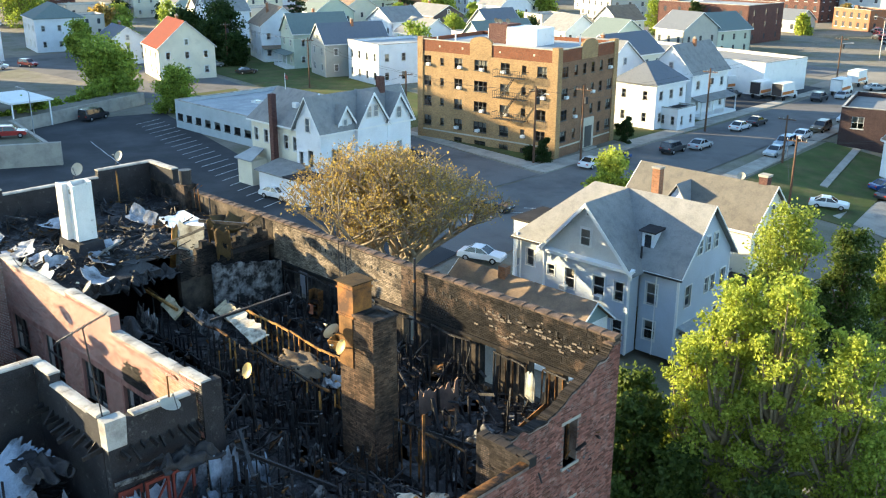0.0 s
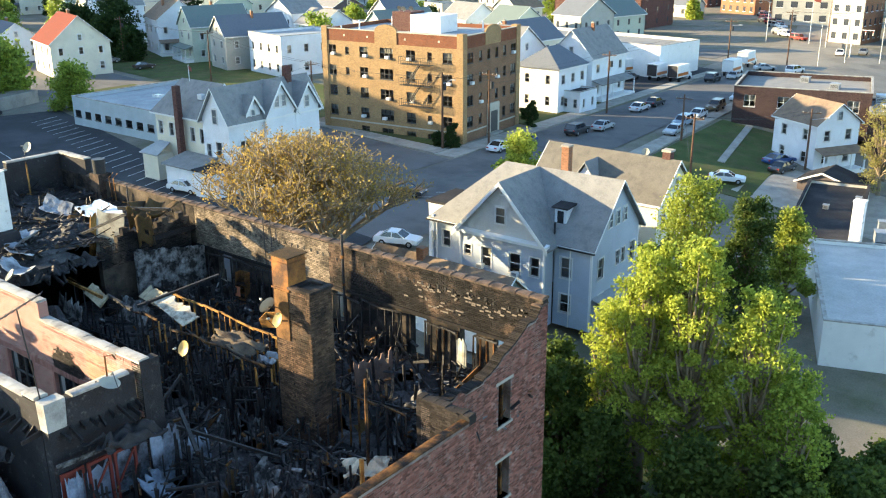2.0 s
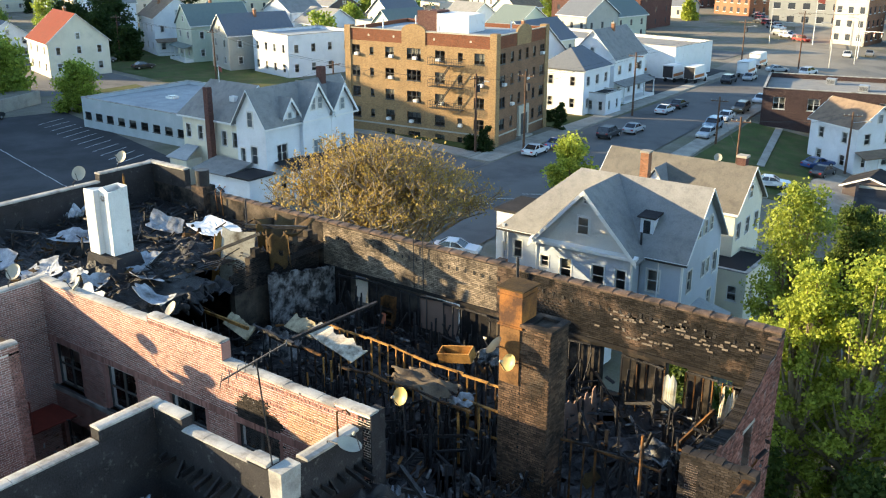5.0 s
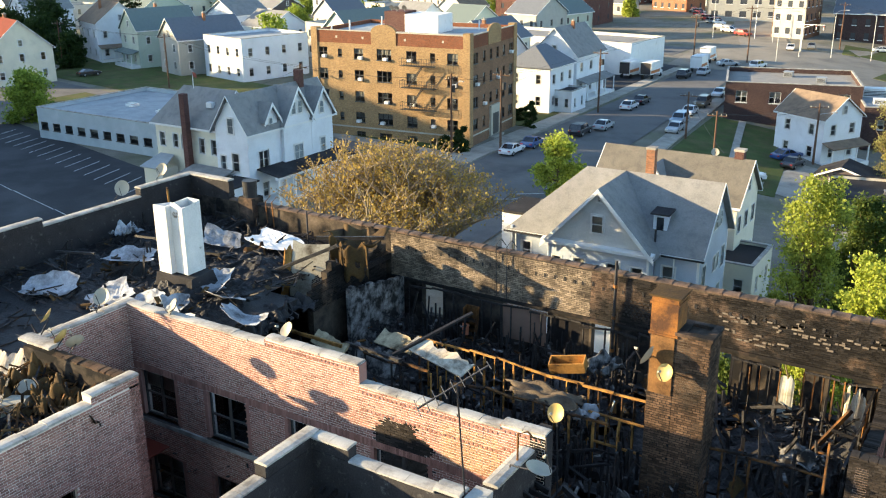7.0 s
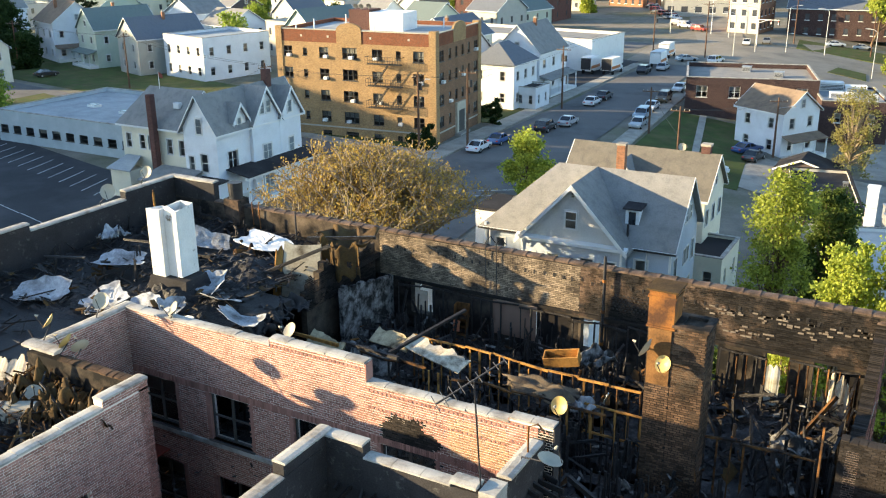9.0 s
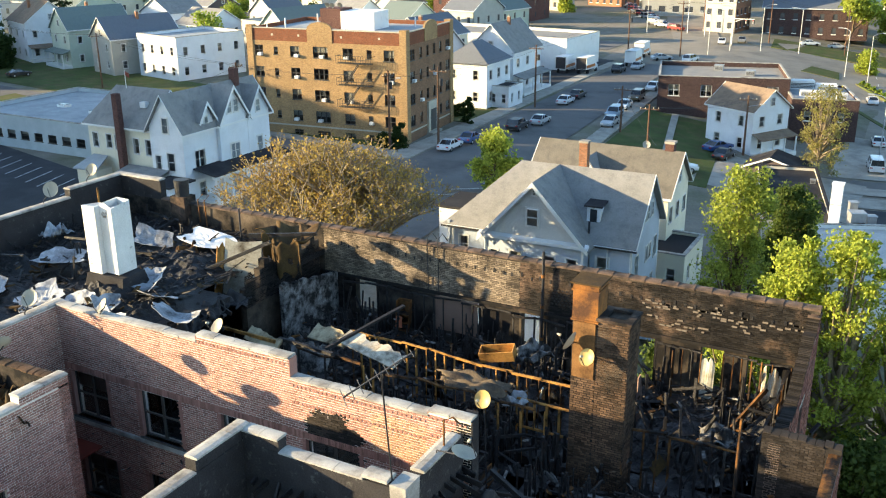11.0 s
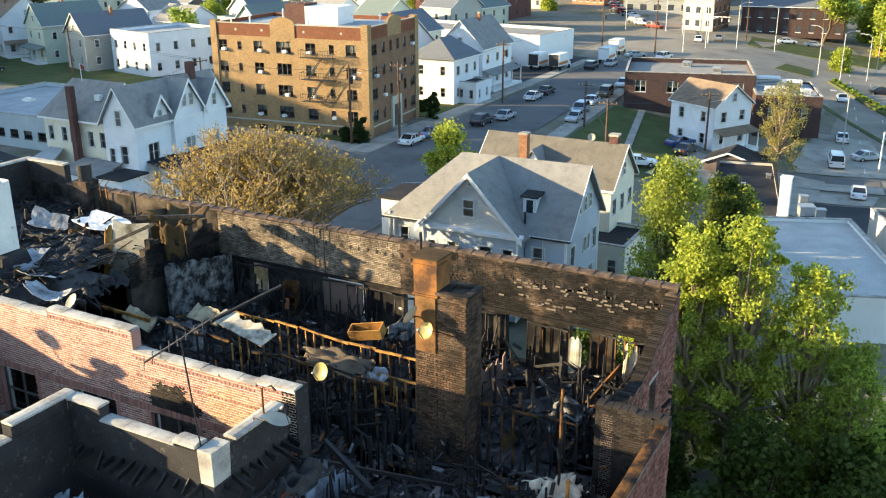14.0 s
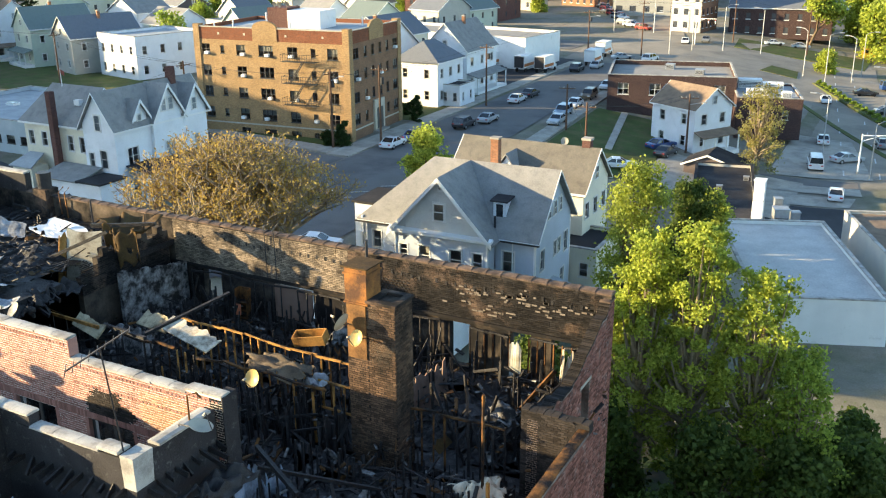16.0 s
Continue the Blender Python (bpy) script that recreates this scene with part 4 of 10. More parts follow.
solid("wall_south", Geo().box(BX0, WING_X - 0.35, -4.35, -4.0, -1, 17.8).box(-27.4, SX, -4.35, -4.0, -4, 15.7), M["court_mortar"], "plain brick street wall", "wall", kind="structure")
solid("court_paving", Geo().box(COURT_X0 - 0.1, -22.4, -4, 12.2, -0.6, -0.4), M["concrete"], "plain concrete court paving", "paving", kind="structure")

# ---- kinds of things: windows, houses, cars, trees, poles ----
def frame_at(o, u):
    """A pose at o with x along the wall u and y out of its face (to the right of u)."""
    u = Vector(u)
    n = Vector((u.y, -u.x, 0))
    return Matrix.Translation(o) @ Matrix((u, n, (0, 0, 1))).transposed().to_4x4()


def add_window(parent, m, w, h, frame="sash", blind=0.0, sashes=1, trim=None, name="window", depth=0.08, sill=True):
    """A sash window in an opening: m at the sill's middle on the wall face, x along it and y outwards."""
    f, t = 0.06, 0.12 if trim else 0.0
    d0, d1 = -depth - 0.06, -depth
    xs, zs = [-w / 2, -w / 2 + f], [0, f, h * 0.5 - 0.03, h * 0.5 + 0.03, h - f, h]
    for i in range(1, sashes):
        x = -w / 2 + w * i / sashes
        xs += [x - 0.05, x + 0.05]
    xs += [w / 2 - f, w / 2]
    if t or sill:
        xs, zs = [-w / 2 - (t or 0.1)] + xs + [w / 2 + (t or 0.1)], [-0.09] + zs
    if t:
        zs.append(h + t)
    nx, nz = len(xs) - 1, len(zs) - 1
    cell = {}
    for a in range(nx):
        for b in range(nz):
            x, z = (xs[a] + xs[a + 1]) / 2, (zs[b] + zs[b + 1]) / 2
            if z < 0:
                cell[a, b] = 0.07 if sill else 0.035
            elif abs(x) > w / 2 or z > h:
                if t:
                    cell[a, b] = 0.035
            elif z < f or z > h - f or abs(z - h / 2) < 0.03:
                cell[a, b] = d1
            elif a in (1, nx - 2) if (t or sill) else a in (0, nx - 1):
                cell[a, b] = d1
            elif any(abs(x + w / 2 - w * k / sashes) < 0.05 for k in range(1, sashes)):
                cell[a, b] = d1
    back = min(d0, -0.02)
    g = Geo()
    idx = {}

    def vert(*k):
        if k not in idx:
            idx[k] = len(g.v)
            g.v.append(tuple(m @ Vector((xs[k[0]], k[2], zs[k[1]]))))
        return idx[k]

    for (a, b), y in cell.items():
        ring = [(a, b), (a, b + 1), (a + 1, b + 1), (a + 1, b)]
        g.f.append(tuple(vert(*p, y) for p in ring))
        g.f.append(tuple(vert(*p, back) for p in ring[::-1]))
        for p, q, o in ((ring[0], ring[1], (a - 1, b)), (ring[1], ring[2], (a, b + 1)), (ring[2], ring[3], (a + 1, b)), (ring[3], ring[0], (a, b - 1))):
            yo = cell.get(o, back)
            if yo < y:
                g.f.append((vert(*q, y), vert(*p, y), vert(*p, yo), vert(*q, yo)))
    g.m = [0] * len(g.f)
    ob = part(name, g, M[frame], parent)
    y = d0 + 0.02
    p = Geo().face([m @ Vector(q) for q in ((-w / 2, y, 0), (w / 2, y, 0), (w / 2, y, h), (-w / 2, y, h))])
    part("pane", p, M["glass"], ob).visible_shadow = False
    if blind:
        part("blind", Geo().face([m @ Vector(q) for q in ((-w / 2, y - 0.1, h * (1 - blind)), (w / 2, y - 0.1, h * (1 - blind)), (w / 2, y - 0.1, h), (-w / 2, y - 0.1, h))]), M["blind"], ob)
    return ob


def wall_windows(parent, walls, o, u, length, z0, z1, wins, mat, thick=0.2, frame="sash", trim=True, name="wall", seed=1):
    """A wall with its windows, butting against the next one at its far end. wins: (middle, sill height over z0, width, height[, sashes])."""
    rr = random.Random(seed)
    holes = [(c - w / 2, c + w / 2, z0 + s, z0 + s + h) for c, s, w, h, *_ in wins]
    g = Geo()
    panel(g, o, u, length - thick, z0, z1, thick, holes)
    ob = part(name, g, mat, parent)
    for c, s, w, h, *k in wins:
        p = Vector(o) + Vector(u) * c
        m = frame_at((p.x, p.y, z0 + s), u)
        add_window(parent, m, w, h, frame, rr.choice((0, 0, 0.4, 0.5, 0.7, 0)), k[0] if k else 1, trim)
    return ob


def gable_roof(parent, x0, x1, y0, y1, ze, zr, axis, mat, over=0.35, thick=0.16, hip=0.0, trim=True, mx=None):
    """A pitched roof over a rectangle, ridge along the axis, with boards along eaves and rakes."""
    mx = mx or Matrix.Identity(4)
    g, t = Geo(), Geo()
    if axis == "x":
        c, half, a0, a1 = (y0 + y1) / 2, (y1 - y0) / 2, x0 - over, x1 + over
        P = lambda a, b, z: mx @ Vector((a, b, z))
    else:
        c, half, a0, a1 = (x0 + x1) / 2, (x1 - x0) / 2, y0 - over, y1 + over
        P = lambda a, b, z: mx @ Vector((b, a, z))
    sl = (zr - ze) / half
    zo = ze - sl * over
    b0, b1 = c - half - over, c + half + over
    h0, h1 = hip if isinstance(hip, tuple) else (hip, hip)
    up = Vector((0, 0, thick))
    for q in ([P(a0, b0, zo), P(a1, b0, zo), P(a1 - h1, c, zr), P(a0 + h0, c, zr)], [P(a1, b1, zo), P(a0, b1, zo), P(a0 + h0, c, zr), P(a1 - h1, c, zr)]):
        g.prism(q, up)
    for a, h, k in ((a0, h0, 1), (a1, h1, -1)):
        if h:
            g.prism([P(a, b0, zo), P(a, b1, zo), P(a + k * h, c, zr)], up)
        elif trim:
            for b in (b0, b1):
                p, q = P(a, b, zo + 0.02), P(a, c, zr + 0.02)
                t.prism([p, q, q + Vector((0, 0, thick * 0.9)), p + Vector((0, 0, thick * 0.9))], P(a - k * 0.06, b, zo) - P(a, b, zo))
    ob = part("roof", g, mat, parent)
    if trim:
        for b, k in ((b0, -1), (b1, 1)):
            p, q = P(a0, b, zo - 0.08), P(a1, b, zo - 0.08)
            t.prism([p, q, q + Vector((0, 0, 0.2)), p + Vector((0, 0, 0.2))], P(a0, b + k * 0.08, zo) - P(a0, b, zo))
        part("eaves_board", t, M["trim"], ob)
    return ob


def gable_ends(g, x0, x1, y0, y1, ze, zr, axis, thick=0.2, end=0):
    """A triangle of wall under one end of the roof."""
    if axis == "x":
        c = (y0 + y1) / 2
        if end:
            g.prism([(x1, y0, ze), (x1, c, zr), (x1, y1, ze)], (-thick, 0, 0))
        else:
            g.prism([(x0, y0, ze), (x0, y1, ze), (x0, c, zr)], (thick, 0, 0))
    else:
        c = (x0 + x1) / 2
        if end:
            g.prism([(x0, y1, ze), (x1, y1, ze), (c, y1, zr)], (0, -thick, 0))
        else:
            g.prism([(x0, y0, ze), (c, y0, zr), (x1, y0, ze)], (0, thick, 0))
    return g


def chimney(parent, x, y, z0, z1, w=0.55, mat="orange_brick"):
    g = Geo().box(x - w / 2, x + w / 2, y - w / 2, y + w / 2, z0, z1 - 0.15)
    c = part("chimney", g, M[mat], parent)
    part("chimney_cap", Geo().box(x - w / 2 - 0.06, x + w / 2 + 0.06, y - w / 2 - 0.06, y + w / 2 + 0.06, z1 - 0.15, z1).tube((x, y, z1), (x, y, z1 + 0.25), 0.13), M["concrete"], c)


def rows_of(length, n, sill, w=0.9, h=1.5, k=1, off=0.0):
    return [(length * (i + 0.5) / n + off, sill, w, h, k) for i in range(n)]


def house(name, cx, cy, w, d, eave, ridge, axis, wall, roof, turn=0.0, label="", floors=2, nx=3, ny=3, hip=0.0, porch=None, gable_win=True, chim=True, z=None, seed=1, group="", roofname=None):
    """A plain town house: walls with windows, pitched roof, gable windows, chimney and porch."""
    z0 = ground_z(cx, cy) if z is None else z
    ob = thing(name, (0, 0, 0), label, "house", group)
    x0, x1, y0, y1 = -w / 2, w / 2, -d / 2, d / 2
    rr = random.Random(seed)
    fh = (eave - 0.5) / floors
    for (o, u, ln, n) in (((x0, y0, 0), (1, 0, 0), w, nx), ((x1, y0, 0), (0, 1, 0), d, ny), ((x1, y1, 0), (-1, 0, 0), w, nx), ((x0, y1, 0), (0, -1, 0), d, ny)):
        wins = []
        for f in range(floors):
            wins += rows_of(ln, n, 0.5 + f * fh + 0.75, rr.uniform(0.8, 1.0), 1.45)
        wall_windows(ob, None, (o[0], o[1], 0), u, ln, 0.0, eave, wins, M[wall], seed=seed + n)
    if not hip:
        for e in (0, 1):
            part("gable_wall", gable_ends(Geo(), x0, x1, y0, y1, eave, ridge, axis, end=e), M[wall], ob)
        if gable_win:
            if axis == "y":
                for yy, u in ((y0, (1, 0, 0)), (y1, (-1, 0, 0))):
                    add_window(ob, frame_at((0, yy, eave + 0.45), u), 0.8, 1.2, trim=True, depth=-0.1)
            else:
                for xx, u in ((x1, (0, 1, 0)), (x0, (0, -1, 0))):
                    add_window(ob, frame_at((xx, 0, eave + 0.45), u), 0.8, 1.2, trim=True, depth=-0.1)
    gable_roof(ob, x0, x1, y0, y1, eave, ridge, axis, M[roof], hip=hip)
    if chim:
        chimney(ob, x0 + w * rr.uniform(0.3, 0.6), y0 + d * 0.5 + 0.3, eave, ridge + 0.9)
    if porch:
        side, dep, ht = porch
        g, r_ = Geo(), Geo()
        if side == "s":
            r_.prism([(x0, y0 - dep, ht), (x1, y0 - dep, ht), (x1, y0, ht + 0.6), (x0, y0, ht + 0.6)], (0, 0, 0.14))
            for i in range(4):
                x = lerp(x0 + 0.15, x1 - 0.15, i / 3)
                g.box(x - 0.08, x + 0.08, y0 - dep + 0.1, y0 - dep + 0.26, 0.6, ht)
            g.box(x0, x1, y0 - dep, y0, 0, 0.6)
        else:
            r_.prism([(x1, y0, ht + 0.6), (x1 + dep, y0, ht), (x1 + dep, y1, ht), (x1, y1, ht + 0.6)], (0, 0, 0.14))
            for i in range(4):
                y = lerp(y0 + 0.15, y1 - 0.15, i / 3)
                g.box(x1 + dep - 0.26, x1 + dep - 0.1, y - 0.08, y + 0.08, 0.6, ht)
            g.box(x1, x1 + dep, y0, y1, 0, 0.6)
        p_ = part("porch", g, M["trim"], ob)
        part("porch_roof", r_, M[roof], p_)
    ob.matrix_basis = pose(cx, cy, z0, 0, 0, turn)
    return ob


def flat_block(name, cx, cy, w, d, h, wall, roof="flat_roof", turn=0.0, label="", nx=4, ny=4, floors=2, par=0.6, z=None, seed=1, win=(1.0, 1.6), frame="sash", group="", first=1.0, category="building", sashes=1, cop="coping"):
    """A flat-roofed block with parapet and rows of windows."""
    z0 = ground_z(cx, cy) if z is None else z
    ob = thing(name, (0, 0, 0), label, category, group)
    x0, x1, y0, y1 = -w / 2, w / 2, -d / 2, d / 2
    fh = (h - par - 0.2) / max(floors, 1)
    for (o, u, ln, n) in (((x0, y0, 0), (1, 0, 0), w, nx), ((x1, y0, 0), (0, 1, 0), d, ny), ((x1, y1, 0), (-1, 0, 0), w, nx), ((x0, y1, 0), (0, -1, 0), d, ny)):
        wins = []
        for f in range(floors):
            if n:
                wins += rows_of(ln, n, f * fh + first, *win, sashes)
        wall_windows(ob, None, o, u, ln, 0.0, h, wins, M[wall], 0.25, frame, False, seed=seed + n)
    part("roof", Geo().box(x0 + 0.26, x1 - 0.26, y0 + 0.26, y1 - 0.26, h - par - 0.2, h - par), M[roof], ob)
    g = Geo()
    for a, b, c, e in ((x0 - 0.05, x1 + 0.05, y0 - 0.05, y0 + 0.3), (x0 - 0.05, x1 + 0.05, y1 - 0.3, y1 + 0.05), (x0 - 0.05, x0 + 0.3, y0 + 0.31, y1 - 0.31), (x1 - 0.3, x1 + 0.05, y0 + 0.31, y1 - 0.31)):
        g.box(a, b, c, e, h + 0.003, h + 0.12)
    part("coping", g, M[cop], ob)
    ob.matrix_basis = pose(cx, cy, z0, 0, 0, turn)
    return ob


def leaf_mesh(geo, centres, size, rnd, flat=0.3):
    """A small folded leaf at each centre."""
    n = len(centres)
    c = np.array(centres)
    rs = np.random.RandomState(rnd.randrange(1 << 30))
    a = rs.normal(size=(n, 3))
    a /= np.linalg.norm(a, axis=1)[:, None]
    b = np.cross(a, rs.normal(size=(n, 3)))
    b /= np.linalg.norm(b, axis=1)[:, None] + 1e-9
    nn = np.cross(a, b)
    s = (size * rs.uniform(0.55, 1.35, n))[:, None]
    p = np.stack([c - a * s * 0.5, c + b * s * 0.4 + nn * s * flat * 0.4, c + a * s * 0.5, c - b * s * 0.4 + nn * s * flat * 0.4], 1).reshape(-1, 3)
    k = len(geo.v)
    geo.v.extend(map(tuple, p.tolist()))
    for i in range(n):
        j = k + 4 * i
        geo.f.append((j, j + 1, j + 2))
        geo.f.append((j, j + 2, j + 3))
    geo.m.extend([0] * (2 * n))


def tree(name, x, y, h, spread, leaf, n, size, seed, label, z=None, fork=0.25, stems=1, lift=0.55, levels=4, clump=0.45, thick=0.022, category="tree", group="", low=0.0, gap=1.0, bark="bark", twig=0.008, outer=False):
    """A tapered trunk that forks into limbs and twigs, with leaves in clumps round the twigs."""
    rnd = random.Random(seed)
    z0 = (ground_z(x, y) if z is None else z) - 0.1
    ob = thing(name, (x, y, z0), label, category, group)
    wood = Geo()
    tips = []

    def grow(p, d, ln, r, lev):
        q = p
        k = 3 if lev < 2 else 2
        for i in range(k):
            dd = (d + Vector((rnd.gauss(0, 0.13), rnd.gauss(0, 0.13), rnd.gauss(0.03, 0.08)))).normalized()
            nq = q + dd * (ln / k)
            r2 = r * (1 - 0.32 / k * (i + 1))
            wood.tube(q, nq, max(r * (1 - 0.32 / k * i), twig), max(r2, twig * 0.8), 6 if lev < 2 else 4, caps=False)
            if lev >= 2:
                tips.append((nq.copy(), lev))
            q, d = nq, dd
        if lev >= levels:
            return
        m = rnd.choice((3, 4)) if lev < 3 else rnd.choice((2, 3, 3))
        a0 = rnd.uniform(0, 6.28)
        for i in range(m):
            a = a0 + 6.283 * i / m + rnd.uniform(-0.5, 0.5)
            tilt = rnd.uniform(0.4, 0.95) * (spread / h) * 2.0
            side = Vector((math.cos(a), math.sin(a), 0)) * min(tilt, 1.2)
            nd = (d * 0.75 + side + Vector((0, 0, lift * 0.4))).normalized()
            grow(q, nd, ln * rnd.uniform(0.62, 0.86), r * 0.62, lev + 1)

    for s in range(stems):
        base = Vector((x, y, z0)) + Vector((rnd.uniform(-0.5, 0.5), rnd.uniform(-0.5, 0.5), 0)) * (stems > 1)
        d = Vector((rnd.gauss(0, 0.06 + 0.12 * (stems > 1)), rnd.gauss(0, 0.06 + 0.12 * (stems > 1)), 1)).normalized()
        grow(base, d, h * fork, h * thick, 0)
    # bring the crown to its true height and reach
    zs = [t[0].z - z0 for t in tips]
    rs_ = sorted(math.hypot(t[0].x - x, t[0].y - y) for t in tips)
    kz, kr = h * 0.97 / max(zs), spread / max(rs_[int(len(rs_) * 0.96)], 0.1)
    fix = lambda v: (x + (v[0] - x) * kr, y + (v[1] - y) * kr, z0 + (v[2] - z0) * kz)
    wood.v = [fix(v) for v in wood.v]
    part("trunk", wood, M[bark], ob, smooth=True)
    pts = []
    ends = [fix(t[0]) for t in tips if not outer or t[1] >= levels - 1]
    ends = [e for e in ends if e[2] - z0 > low * h]
    ends = [e for e in ends if rnd.random() < gap]
    for i in range(n):
        e = rnd.choice(ends)
        c = clump * spread * 0.16
        pts.append((e[0] + rnd.gauss(0, c), e[1] + rnd.gauss(0, c), e[2] + rnd.gauss(0, c * 0.8)))
    leaves = Geo()
    leaf_mesh(leaves, pts, size, rnd)
    part("crown", leaves, M[leaf], ob)
    return ob


def leafy_tree(name, x, y, h, spread, leaf, n, size, seed, label, z=None, foot=0.12, lobes=16, category="tree", group="", top=0.35, bark="bark", lobe=(0.3, 0.46)):
    """A tree whose crown is many overlapping clumps of leaves on their own limbs, with gaps between them."""
    rnd = random.Random(seed)
    rs = np.random.RandomState(seed)
    z0 = (ground_z(x, y) if z is None else z) - 0.1
    ob = thing(name, (x, y, z0), label, category, group)
    wood = Geo()
    stems = 1 if spread > h * 0.45 else 2
    base = Vector((x, y, z0))
    fork = base + Vector((rnd.gauss(0, 0.1), rnd.gauss(0, 0.1), h * (foot + 0.08)))
    wood.tube(base, fork, h * 0.022 + 0.03, h * 0.017 + 0.02, 7, caps=False)
    pts = []
    for i in range(lobes):
        t = foot + (1 - foot) * ((i + 0.5) / lobes) ** 0.9
        wide = spread * (1 - top * t) * math.sqrt(max(0.06, 1 - ((t - 0.5) / 0.56) ** 2))
        a = i * 2.4 + rnd.uniform(-0.5, 0.5)
        r = wide * rnd.uniform(0.25, 0.85)
        lr = min(spread * rnd.uniform(*lobe), h * 0.22)
        c = Vector((x + math.cos(a) * r, y + math.sin(a) * r, z0 + max(h * t - lr * 0.55, lr * 0.4)))
        if i == lobes - 1:
            c.z = z0 + h - lr * 0.8
        mid = fork.lerp(c, 0.5) + Vector((0, 0, 0.04 * h))
        start = fork.lerp(Vector((x, y, z0 + h * 0.8)), max(0.0, t - 0.35))
        wood.tube(start, mid, h * 0.009 + 0.02, h * 0.006 + 0.012, 5, caps=False).tube(mid, c, h * 0.006 + 0.012, 0.012, 4, caps=False)
        m = int(n / lobes * rnd.uniform(0.7, 1.3))
        d = rs.normal(size=(m, 3))
        d /= np.linalg.norm(d, axis=1)[:, None] + 1e-9
        rad = lr * rs.uniform(0.3, 1.0, m) ** 0.5 * (0.75 + 0.5 * rs.rand(m))
        # leaves gather in sprays
        k = rs.randint(0, 40, m)
        spray = rs.normal(size=(40, 3)) * lr * 0.5
        p = d * rad[:, None] * 0.62 + spray[k] * 0.7
        p[:, 2] *= 0.8
        p += np.array(c)
        p[:, 2] = np.maximum(p[:, 2], z0 + 0.15)
        pts.append(p)
    part("trunk", wood, M[bark], ob, smooth=True)
    g = Geo()
    leaf_mesh(g, np.concatenate(pts), size, rnd)
    part("crown", g, M[leaf], ob)
    return ob


def conifer(name, x, y, h, spread, seed, label, z=None):
    rnd = random.Random(seed)
    z0 = ground_z(x, y) if z is None else z
    ob = thing(name, (x, y, z0), label, "tree")
    wood = Geo().tube((x, y, z0), (x, y, z0 + h), h * 0.02, 0.03, 6)
    pts = []
    for i in range(70):
        t = 0.15 + 0.85 * (i / 70)
        a = rnd.uniform(0, 6.28)
        r = spread * (1 - t) ** 0.7 * rnd.uniform(0.7, 1.1)
        p = Vector((x, y, z0 + h * t))
        q = p + Vector((math.cos(a) * r, math.sin(a) * r, -0.12 * r))
        wood.tube(p, q, 0.05, 0.015, 4, caps=False)
        for k in range(int(12 + 60 * r / spread)):
            f = rnd.uniform(0.15, 1)
            c = p.lerp(q, f)
            pts.append((c.x + rnd.gauss(0, 0.22), c.y + rnd.gauss(0, 0.22), c.z + rnd.gauss(0, 0.14)))
    part("trunk", wood, M["bark"], ob)
    g = Geo()
    leaf_mesh(g, pts, 0.55, rnd)
    part("crown", g, M["needles"], ob)
    return ob


CAR_PAINT = {}


